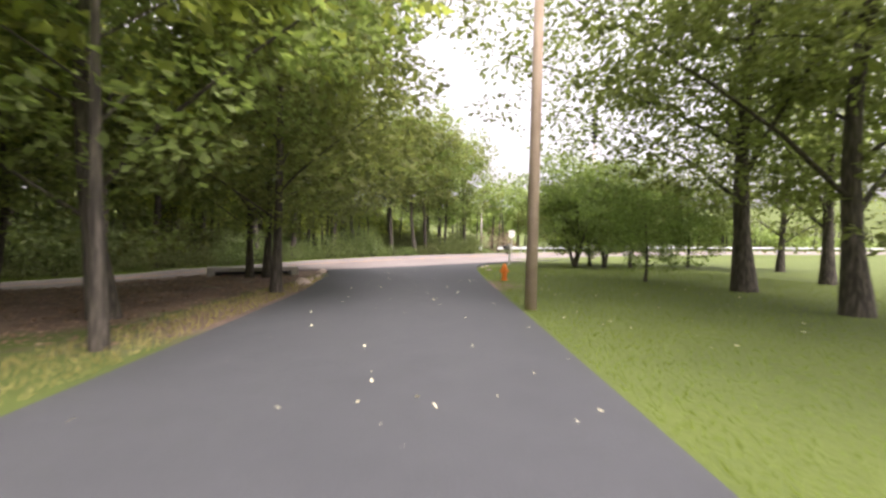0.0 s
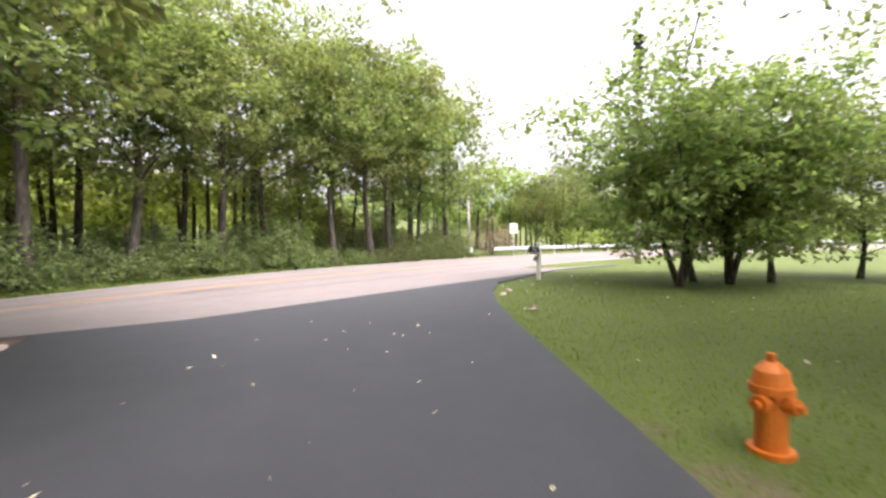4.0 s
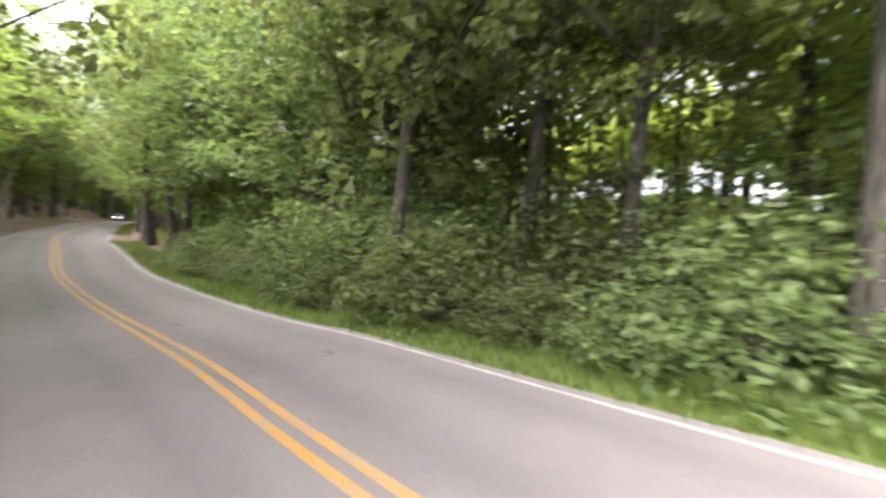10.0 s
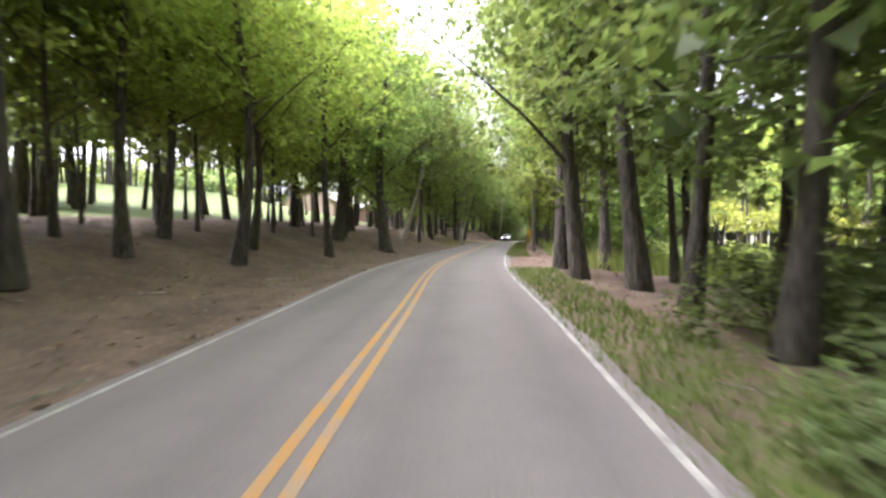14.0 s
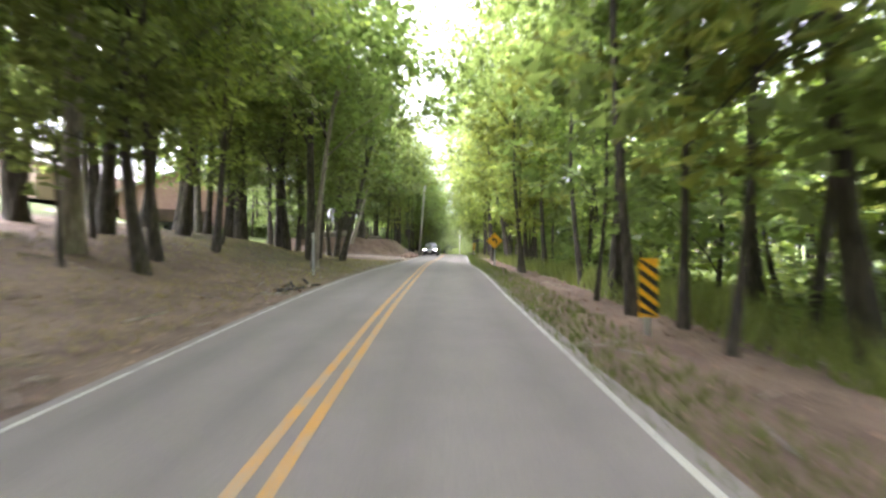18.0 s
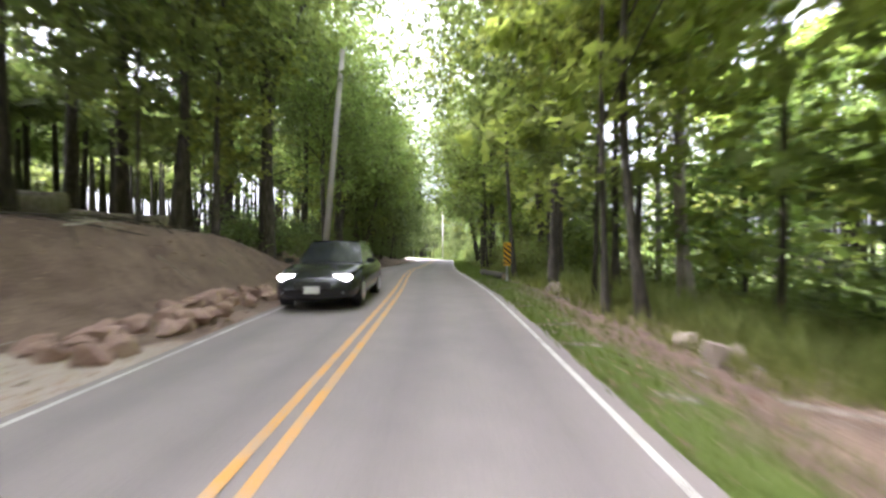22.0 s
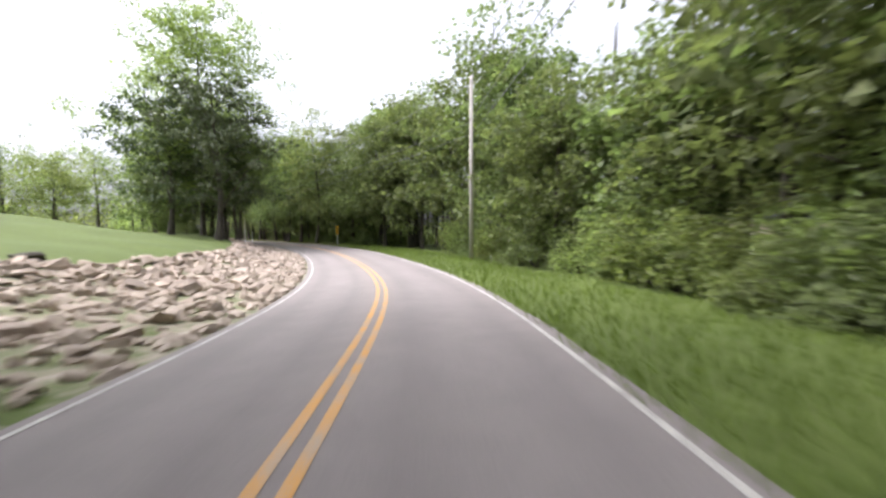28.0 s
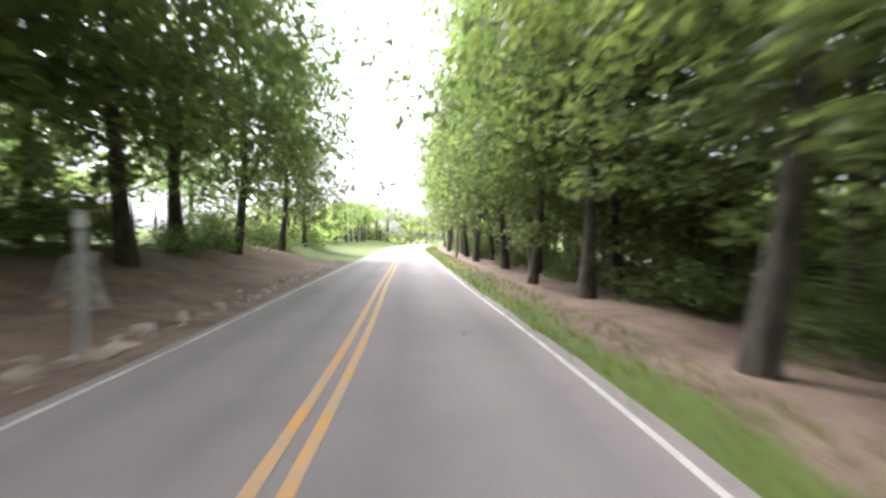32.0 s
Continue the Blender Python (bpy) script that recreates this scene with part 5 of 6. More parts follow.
def hazard_marker(s, d, low, turn=0.0, dirty=False):
    """A narrow upright panel with slanting black stripes."""
    x, y, _ = at(s, d)
    ob = facing(x, y, heading(s) - math.pi / 2 + turn, "hazard_marker", "narrow yellow hazard marker with slanting black stripes on a post", "road sign", "hazard markers")
    bm = bmesh.new()
    sign_post(bm, low + 0.8)
    part("post", bm, METAL, ob)
    bm = bmesh.new()
    box(bm, (0.31, 0.012, 0.92), (0, -0.05, low + 0.46), 0.003)
    panel = part("panel", bm, SIGN_YELLOW, ob)
    for k in range(6):
        z0 = low - 0.1 + 0.2 * k
        pts = [(-0.15, z0 + 0.17), (0.15, z0 - 0.06), (0.15, z0 + 0.045), (-0.15, z0 + 0.275)]
        pts = [(p, min(max(q, low + 0.005), low + 0.915)) for p, q in pts]
        if pts[0][1] >= low + 0.91 or pts[3][1] <= low + 0.01:
            continue
        bm = bmesh.new()
        v = [bm.verts.new((p, -0.0605, q)) for p, q in pts]
        w = [bm.verts.new((p, -0.0562, q)) for p, q in pts]
        bm.faces.new(v)
        for i in range(4):
            bm.faces.new((v[i], w[i], w[(i + 1) % 4], v[(i + 1) % 4]))
        bmesh.ops.recalc_face_normals(bm, faces=bm.faces)
        part("stripe", bm, SIGN_BLACK, panel)


hazard_marker(209.8, 4.4, 0.38)
hazard_marker(260.9, 4.1, 0.75, 0.2)
hazard_marker(364.8, 4.1, 1.25)


def delineator(s, d, height, width, material, label):
    x, y, _ = at(s, d)
    ob = facing(x, y, heading(s) - math.pi / 2, "delineator_post", label, "marker post", "marker posts")
    bm = bmesh.new()
    box(bm, (width, 0.03, height), (0, 0, height / 2), 0.006)
    part("post", bm, material, ob)
    bm = bmesh.new()
    box(bm, (width + 0.02, 0.012, 0.16), (0, -0.024, height - 0.14), 0.004)
    part("reflector", bm, WHITE_PAINT, ob)


delineator(219.8, -4.0, 1.75, 0.09, METAL, "grey steel marker post on the leaf-covered bank")
delineator(264.6, 7.5, 0.6, 0.12, SIGN_YELLOW, "small yellow marker post in the verge weeds")
delineator(313.0, -3.3, 1.8, 0.09, METAL, "grey steel marker post at the dirt bank")
delineator(374.4, -3.1, 1.9, 0.1, METAL, "grey steel marker post below the bank")
delineator(370.5, -3.3, 1.6, 0.06, METAL, "thin grey marker post below the bank")


def back_sign(x, y, turn, label):
    ob = facing(x, y, turn, "road_sign", label, "road sign")
    bm = bmesh.new()
    sign_post(bm, 2.7)
    part("post", bm, METAL, ob)
    bm = bmesh.new()
    box(bm, (0.62, 0.012, 0.78), (0, -0.05, 2.3), 0.004)
    panel = part("panel", bm, WHITE_PAINT, ob, "white rectangular panel")
    for k, wdt in enumerate((0.4, 0.46, 0.3)):
        for sx in (-1, 1):
            bm = bmesh.new()
            box(bm, (wdt * 0.42, 0.004, 0.12), (sx * 0.13, -0.059, 2.54 - 0.23 * k))
            part("marking_bar", bm, ROOF_GREY, panel)


back_sign(7.7, 48.7, radians(-15), "small white rectangular road sign behind the guard rail")


# stones
def stone_mesh(seed, flat):
    rng = np.random.default_rng(seed)
    bm = bmesh.new()
    p = rng.normal(size=(13, 3))
    p /= np.linalg.norm(p, axis=1)[:, None]
    for q in p * rng.uniform(0.75, 1.0, 13)[:, None] * np.array([0.5, 0.38, flat]):
        bm.verts.new(q)
    hull = bmesh.ops.convex_hull(bm, input=bm.verts)
    loose = [g for g in hull["geom_unused"] if isinstance(g, bmesh.types.BMVert)] + [g for g in hull["geom_interior"] if isinstance(g, bmesh.types.BMVert)]
    bmesh.ops.delete(bm, geom=list(set(loose)), context="VERTS")
    me = bpy.data.meshes.new("stone")
    bm.to_mesh(me)
    bm.free()
    return me


STONE_MAT = rough_paint("pale_riprap", (0.29, 0.22, 0.17), (0.55, 0.455, 0.38), 1.2, 18.0, 0.92, strength=0.6)
n_, l_, b_ = STONE_MAT.node_tree.nodes, STONE_MAT.node_tree.links, STONE_MAT.node_tree.nodes["Principled BSDF"]
info_ = n_.new("ShaderNodeObjectInfo")
hv_ = n_.new("ShaderNodeHueSaturation")
mr_ = n_.new("ShaderNodeMapRange")
mr_.inputs["To Min"].default_value, mr_.inputs["To Max"].default_value = 0.6, 1.12
l_.new(info_.outputs["Random"], mr_.inputs["Value"])
l_.new(mr_.outputs[0], hv_.inputs["Value"])
old_ = b_.inputs["Base Color"].links[0].from_socket
l_.new(old_, hv_.inputs["Color"])
l_.new(hv_.outputs[0], b_.inputs["Base Color"])
STONES = [stone_mesh(80 + k, 0.2 + 0.03 * k) for k in range(6)]
for me in STONES:
    me.materials.append(STONE_MAT)


STONE_RED = rough_paint("reddish_broken_stone", (0.20, 0.11, 0.085), (0.46, 0.33, 0.27), 1.2, 14.0, 0.92, strength=0.6)
RED_STONES = [stone_mesh(95 + k, 0.32 + 0.03 * k) for k in range(6)]
for me in RED_STONES:
    me.materials.append(STONE_RED)


BOULDERS = [stone_mesh(105 + k, 0.40 + 0.02 * k) for k in range(4)]
for me in BOULDERS:
    me.materials.append(STONE_MAT)


def one_stone(x, y, size, name="rock", label="pale limestone rock beside the road", group="loose rocks", parent=None, lift=0.0):
    ob = new(name, pick.choice(STONES))
    ob.matrix_basis = Matrix.Translation((x, y, gz(x, y) + lift)) @ Euler((pick.uniform(-0.3, 0.3), pick.uniform(-0.3, 0.3), pick.uniform(0, 6.28))).to_matrix().to_4x4() @ Matrix.Diagonal((size, size, size, 1))
    if parent:
        ob.parent = parent
    else:
        tagged(ob, label, "rock", group)
    return ob


for x, y, sz in ((-4.75, 14.6, 0.6), (-4.85, 15.4, 0.95), (-5.0, 16.3, 0.5), (-5.1, 17.2, 0.45), (-5.25, 18.1, 0.5), (-5.4, 18.9, 0.45), (-5.6, 19.8, 0.6), (-5.8, 20.6, 0.7), (-5.9, 21.3, 0.8), (2.55, 24.4, 0.45), (2.75, 25.0, 0.3), (2.5, 27.4, 0.35), (2.9, 28.4, 0.4)):
    one_stone(x, y, sz)
for k in range(52):
    s_, d_ = pick.uniform(249.0, 256.5), -3.1 - 1.2 * pick.random() ** 1.3
    x, y, _ = at(s_, d_)
    ob = one_stone(x, y, pick.uniform(0.3, 0.8), lift=0.08, label="pinkish broken stone at the foot of the dirt bank", group="bank stones")
    ob.data = RED_STONES[k % 6]
for k in range(22):
    s_, d_ = pick.uniform(284, 316), pick.uniform(-3.5, -2.75)
    x, y, _ = at(s_, d_)
    one_stone(x, y, pick.uniform(0.2, 0.5), label="pale stone along the road edge", group="bank stones")
for k in range(46):
    s_, d_ = pick.uniform(365, 396), pick.uniform(-3.5, -2.75)
    x, y, _ = at(s_, d_)
    one_stone(x, y, pick.uniform(0.2, 0.5), label="pale stone along the road edge", group="bank stones")
for s_, d_, sz in ((249.2, 4.6, 0.62), (250.2, 4.9, 0.5), (249.6, 5.2, 0.4), (256.5, 4.6, 0.6), (257.2, 5.0, 0.5)):
    x, y, _ = at(s_, d_)
    one_stone(x, y, sz, label="pale boulder on the grassy verge", group="verge boulders", lift=0.12).data = BOULDERS[int(s_ * 10) % 4]
for k in range(14):
    s_, d_ = pick.uniform(325, 331.5), pick.uniform(-13.0, -9.0)
    x, y, _ = at(s_, d_)
    ob = one_stone(x, y, pick.uniform(0.9, 1.7), "landscape_boulder", "dark weathered landscape boulder on the lawn", "lawn boulders", lift=pick.uniform(0.1, 0.35))
    ob.data = ob.data.copy()
    ob.data.materials[0] = BARK

bank = thing("stone_bank", 0, 0, 0, 0, "bank of loose pale riprap stones below the lawn", "stone bank")
tagged(bank, kind="structure")
BANK_W = ([321, 326, 332, 345, 366], [9.5, 8.0, 5.2, 4.1, 3.2])  # how far the riprap reaches up from the road
for k in range(300):
    s_ = pick.uniform(321.6, 366)
    d_ = -HALF - 0.35 - float(np.interp(s_, *BANK_W)) * pick.random() ** 0.9
    x, y, _ = at(s_, d_)
    one_stone(x, y, pick.uniform(0.45, 0.95), "stone", parent=bank, lift=0.08)
verts, faces = [], []
rng = np.random.default_rng(9)
for k in range(3600):
    s_ = rng.uniform(321.4, 367)
    d_ = -HALF + 0.1 - (0.5 + float(np.interp(s_, *BANK_W))) * rng.random()
    x, y, z = at(s_, d_)
    me = STONES[k % 6]
    a, sc = rng.uniform(0, 6.28), rng.uniform(0.2, 0.6)
    co = np.empty(3 * len(me.vertices))
    me.vertices.foreach_get("co", co)
    co = co.reshape(-1, 3) * sc
    base_i = len(verts)
    verts += [(x + p[0] * math.cos(a) - p[1] * math.sin(a), y + p[0] * math.sin(a) + p[1] * math.cos(a), z + 0.03 + p[2]) for p in co]
    faces += [tuple(base_i + i for i in f.vertices) for f in me.polygons]
STONE_SMALL = rough_paint("pale_rubble", (0.20, 0.15, 0.115), (0.48, 0.40, 0.33), 1.6, 14.0, 0.92, strength=0.6)
tagged(mesh_object("rubble", verts, faces, STONE_SMALL, bank), kind="stuff")

# culvert by the junction and under the gravel drive
cul = thing("culvert_headwall", -8.3, 19.0, gz(-8.3, 19.0) - 0.35, 0.5, "weathered concrete slab culvert beside the junction", "culvert")
bm = bmesh.new()
box(bm, (3.6, 1.3, 0.16), (0, 0, 0.62), 0.03)
part("slab", bm, CONCRETE, cul)
for k in (-1.65, 1.65):
    bm = bmesh.new()
    box(bm, (0.3, 1.2, 0.6), (k, 0, 0.28), 0.03)
    part("side_wall", bm, CONCRETE, cul)
# black panel that paints the shade inside the opening
bm = bmesh.new()
box(bm, (3.0, 0.1, 0.5), (0, 0.45, 0.28))
part("opening_shade_panel", bm, SIGN_BLACK, cul)
for s_, d_, size in ((239.2, -3.2, 0.8), (266.2, -3.5, 0.7)):
    x, y, z = at(s_, d_)
    ob = thing("drive_culvert", x, y, z - 0.32, heading(s_), "rough stone culvert end half sunk beside the road", "culvert", "drive culverts")
    bm = bmesh.new()
    box(bm, (1.5 * size, 0.7, 0.14), (0.0, 0, 0.42), 0.03)
    part("lintel", bm, STONE, ob)
    bm = bmesh.new()
    m = Matrix.Translation((0.0, 0, 0.16)) @ Matrix.Rotation(radians(90), 4, "Y")
    bmesh.ops.create_cone(bm, cap_ends=False, segments=18, radius1=0.2, radius2=0.2, depth=1.3 * size, matrix=m)
    bmesh.ops.create_cone(bm, cap_ends=False, segments=18, radius1=0.17, radius2=0.17, depth=1.3 * size, matrix=m)
    part("pipe", bm, DARK_METAL, ob)
    for k in (-0.28, 0.28):
        bm = bmesh.new()
        box(bm, (1.4 * size, 0.16, 0.36), (0.0, k, 0.18), 0.03)
        part("cheek_stone", bm, STONE, ob)


def log(x, y, z, turn, length, radius, label, pitch=0.0, group="felled logs"):
    ob = thing("log", x, y, z, turn, label, "log", group)
    rngl = np.random.default_rng(int(abs(x * 31 + y * 17)))
    bm = bmesh.new()
    rings = []
    for u in np.linspace(-0.5, 0.5, 9):
        r = radius * (1 + rngl.uniform(-0.08, 0.08))
        ring = []
        for j in range(12):
            a = 2 * math.pi * j / 12
            rr = r * (1 + 0.06 * math.sin(3 * a + 5 * u))
            ring.append(bm.verts.new((u * length, rr * math.cos(a), radius + rr * math.sin(a) + u * length * pitch)))
        rings.append(ring)
    for p, q in zip(rings[:-1], rings[1:]):
        for j in range(12):
            bm.faces.new((p[j], p[(j + 1) % 12], q[(j + 1) % 12], q[j]))
    bmesh.ops.recalc_face_normals(bm, faces=bm.faces)
    part("bark", bm, BARK_PALE if radius > 0.2 else BARK, ob, smooth_shade=True)
    for e in (-0.5, 0.5):
        bm = bmesh.new()
        rod(bm, (e * length * 1.0, 0, radius + e * length * pitch), (e * (length + 0.02), 0, radius + e * length * pitch), radius * 0.95, radius * 0.93, 14)
        part("cut_end", bm, CUT_WOOD, ob, "raw sawn end")


for s_, d_, ln, r, aim in ((251.3, -12.4, 4.4, 0.40, -0.55), (254.9, -10.6, 3.8, 0.36, -0.5), (258.2, -9.0, 3.2, 0.27, -0.45), (252.5, -13.9, 3.6, 0.22, -0.3), (256.5, -11.6, 3.4, 0.2, -0.7)):
    x, y, z = at(s_, d_)
    log(x, y, z - 0.05, heading(s_) + aim, ln, r, "felled pale-barked log lying on the dirt bank")
x, y, z = at(263.5, 4.0)
log(x, y, z - 0.03, heading(263.5) + 0.12, 3.6, 0.17, "fallen log lying on the verge beside a hazard marker", group="fallen logs")
x, y, z = at(279.3, -5.8)
log(x, y, z + 0.05, heading(279.3) + 0.16, 4.2, 0.055, "thin pale fallen branch on the bank", 0.12, "fallen logs")
# pale torn stump at the foot of the bank
x, y, z = at(376.8, -4.9)
stump = thing("tree_stump", x, y, z - 0.12, 1.3, "pale sawn tree stump with torn flaring roots on the bank", "stump")
rngs = np.random.default_rng(376)
bm = bmesh.new()
rings = []
for u in np.linspace(0.0, 1.0, 7):
    r = 0.27 + 0.22 * (1 - u) ** 2.2
    rings.append([bm.verts.new(((r * (1 + 0.16 * math.sin(4 * a + 1.5 * u) * (1 - 0.6 * u)) + rngs.normal() * 0.012) * math.cos(a) - 0.18 * u,
                                (r * (1 + 0.16 * math.sin(4 * a + 1.5 * u) * (1 - 0.6 * u)) + rngs.normal() * 0.012) * math.sin(a), 0.95 * u + 0.06 * u * math.sin(a)))
                  for a in (2 * math.pi * j / 18 for j in range(18))])
for p, q in zip(rings[:-1], rings[1:]):
    for j in range(18):
        bm.faces.new((p[j], p[(j + 1) % 18], q[(j + 1) % 18], q[j]))
part("bark", bm, BARK_PALE, stump, smooth_shade=True)
bm = bmesh.new()
bm.faces.new([bm.verts.new((0.95 * (0.27 * math.cos(a)) - 0.18, 0.95 * 0.27 * math.sin(a), 0.955 + 0.06 * math.sin(a))) for a in (2 * math.pi * j / 18 for j in range(18))])
bmesh.ops.solidify(bm, geom=bm.faces[:], thickness=0.03)
part("cut_top", bm, CUT_WOOD, stump, "raw sawn top")
for a_, reach in ((0.2, 0.95), (1.1, 0.7), (2.6, 0.7), (4.0, 0.8), (5.3, 0.75)):
    v, f = tube([((math.cos(a_) * reach * u, math.sin(a_) * reach * u, 0.42 * (1 - u) ** 1.5 - 0.06 + 0.1 * math.sin(5 * u)), 0.13 * (1.1 - 0.85 * u)) for u in (0.15, 0.4, 0.6, 0.8, 1.0)], 8)
    mesh_object("root", v, f, CUT_WOOD if a_ < 0.5 else BARK_PALE, stump, smooth_shade=True)
for k in range(9):
    s_, d_ = 215.0 + 0.25 * k, pick.uniform(-4.0, -3.0)
    x, y, z = at(s_, d_)
    log(x, y, z - 0.02, heading(s_) + pick.uniform(-0.9, 0.9), pick.uniform(0.7, 1.6), pick.uniform(0.03, 0.07), "broken branch heaped at the road edge", pick.uniform(-0.08, 0.15), "heaped branches")
    if k % 2:
        one_stone(x, y, pick.uniform(0.2, 0.4), label="pale stone among heaped branches", group="heaped stones")
# spreading roots of the thick trunk beside the road
rx, ry, rz = at(192.2, -4.8)
roots = thing("tree_roots", rx, ry, rz, 0, "gnarled surface roots spreading from a thick trunk", "roots")
for a_, reach in ((-1.2, 1.3), (-0.2, 1.6), (0.7, 1.2), (1.8, 1.0), (3.0, 1.2), (4.1, 1.1)):
    rings = []
    for u in (0.12, 0.35, 0.6, 0.82, 1.0):
        px_, py_ = math.cos(a_ + 0.5 * u) * reach * u, math.sin(a_ + 0.5 * u) * reach * u
        rings.append(((px_, py_, gz(rx + px_, ry + py_) - rz + 0.16 * (1 - u)), 0.15 * (1.08 - u)))
    v, f = tube(rings, 7)
    mesh_object("root", v, f, BARK, roots, smooth_shade=True)
# broken branches on the dirt mound
rng = np.random.default_rng(4)
bm = bmesh.new()
for k in range(90):
    s_, d_ = rng.uniform(249, 263), rng.uniform(-11.5, -6.0)
    x, y, z = at(s_, d_)
    a, ln = rng.uniform(0, 6.28), rng.uniform(0.5, 2.0)
    rod(bm, (x, y, z + rng.uniform(0.0, 0.15)), (x + ln * math.cos(a), y + ln * math.sin(a), gz(x + ln * math.cos(a), y + ln * math.sin(a)) + rng.uniform(0.02, 0.3)), rng.uniform(0.01, 0.03), 0.008, 5)
tagged(part("branch_debris", bm, BARK), "tangle of broken branches on the dirt mound", "branches", kind="stuff")


# houses
def house(name, x, y, turn, length, depth, wall_h, roof_h, wall_mat, roof_mat, label, windows, porch=False):
    ob = thing(name, x, y, gz(x, y) - 0.15, turn, label, "house", "houses")
    t = 0.2
    hx, hy = length / 2, depth / 2
    for nm, sx, sy, cx, cy in (("wall", length, t, 0, -hy), ("wall", length, t, 0, hy), ("wall", t, depth - t, -hx + t / 2, 0), ("wall", t, depth - t, hx - t / 2, 0)):
        bm = bmesh.new()
        box(bm, (sx, sy, wall_h), (cx, cy, wall_h / 2))
        part(nm, bm, wall_mat, ob)
    for e in (-1, 1):
        bm = bmesh.new()
        v = [bm.verts.new((e * (hx - q), yv, zv)) for q in (0.0, t) for yv, zv in ((-hy, wall_h), (hy, wall_h), (0, wall_h + roof_h))]
        bm.faces.new(v[:3])
        bm.faces.new(v[3:][::-1])
        for i in range(3):
            bm.faces.new((v[i], v[(i + 1) % 3], v[3 + (i + 1) % 3], v[3 + i]))
        bmesh.ops.recalc_face_normals(bm, faces=bm.faces)
        part("gable", bm, wall_mat, ob)
    slope = math.atan2(roof_h, hy)
    run = math.hypot(roof_h, hy) + 0.6
    for e in (-1, 1):
        bm = bmesh.new()
        m = Matrix.Rotation(-e * slope, 4, "X")
        box(bm, (length + 0.8, run, 0.14), (0, e * (hy / 2 + 0.22), wall_h + roof_h / 2 - 0.06), 0.02, m)
        roof = part("roof", bm, roof_mat, ob)
    bm = bmesh.new()
    box(bm, (0.7, 0.7, 1.6), (hx * 0.4, 0.3, wall_h + roof_h + 0.1), 0.03)
    part("chimney", bm, BRICK_PINK, ob)
    for wx_, wz_, ww, wh, kind in windows:
        bm = bmesh.new()
        box(bm, (ww + 0.2, 0.06, wh + 0.2), (wx_, hy + t / 2 + 0.03, wz_), 0.01)
        fr = part("door" if kind == "door" else "window", bm, WHITE_PAINT, ob, "white-framed opening")
        bm = bmesh.new()
        box(bm, (ww, 0.03, wh), (wx_, hy + t / 2 + 0.065, wz_))
        part("pane" if kind != "door" else "door_leaf", bm, GLASS_DARK if kind != "door" else SIDING_TAN, fr)
    if porch:
        bm = bmesh.new()
        box(bm, (length * 0.6, 2.4, 0.12), (-length * 0.15, hy + 1.2, wall_h - 0.15), 0.02)
        part("porch_roof", bm, WHITE_PAINT, ob)
        for k in np.linspace(-0.43, 0.13, 5):
            bm = bmesh.new()
            box(bm, (0.14, 0.14, wall_h - 0.2), (k * length, hy + 2.2, (wall_h - 0.2) / 2), 0.01)
            part("porch_post", bm, WHITE_PAINT, ob)
    return ob


def opening_row(length, n, z=1.5, w=1.1, h=1.2):
    return [((k + 0.5) / n * length - length / 2, z if k != n // 2 else 1.05, w, h if k != n // 2 else 2.0, "door" if k == n // 2 else "window") for k in range(n)]


side = heading(210)
house("house", -60, -66, side, 17, 9, 2.8, 2.6, SIDING_TAN, ROOF_GREY, "long tan single-storey house with a pale grey roof on the lawn", opening_row(17, 5), True)
house("house", -67.5, -63.0, radians(71.5), 9, 8.5, 2.8, 2.2, BRICK_PINK, ROOF_GREY, "pinkish brick wing with its gable towards the lawn", opening_row(9, 2))
hxp, hyp, _ = at(300, -52)
house("house", hxp, hyp, heading(280), 13, 8, 3.0, 2.6, BRICK_PINK, ROOF_GREY, "brick house seen through the trees", opening_row(13, 4))
hxp, hyp = -146.0, -168.0
house("house", hxp, hyp, heading(380), 16, 9, 2.5, 1.3, SIDING_BROWN, ROOF_DARK, "low brown house with a dark roof on the hill lawn", opening_row(16, 5), True)

# covered trailer on the lawn
tx, ty = -65.0, -56.0
tr = thing("covered_trailer", tx, ty, gz(tx, ty), radians(-10), "dark brown tarpaulin-covered trailer parked on the lawn", "trailer")
bm = bmesh.new()
box(bm, (5.2, 1.9, 1.1), (0, 0, 1.25), 0.18)
part("tarp", bm, BROWN_TARP, tr)
bm = bmesh.new()
box(bm, (5.4, 2.0, 0.16), (0, 0, 0.66), 0.02)
rod(bm, (2.7, 0, 0.62), (4.0, 0, 0.5), 0.05, 0.05, 8)
part("chassis", bm, DARK_METAL, tr)
for k in (-0.5, 0.45):
    for e in (-1, 1):
        bm = bmesh.new()
        rod(bm, (k, e * 0.82, 0.36), (k, e * 1.04, 0.36), 0.36, 0.36, 18)
        part("wheel", bm, TYRE, tr)


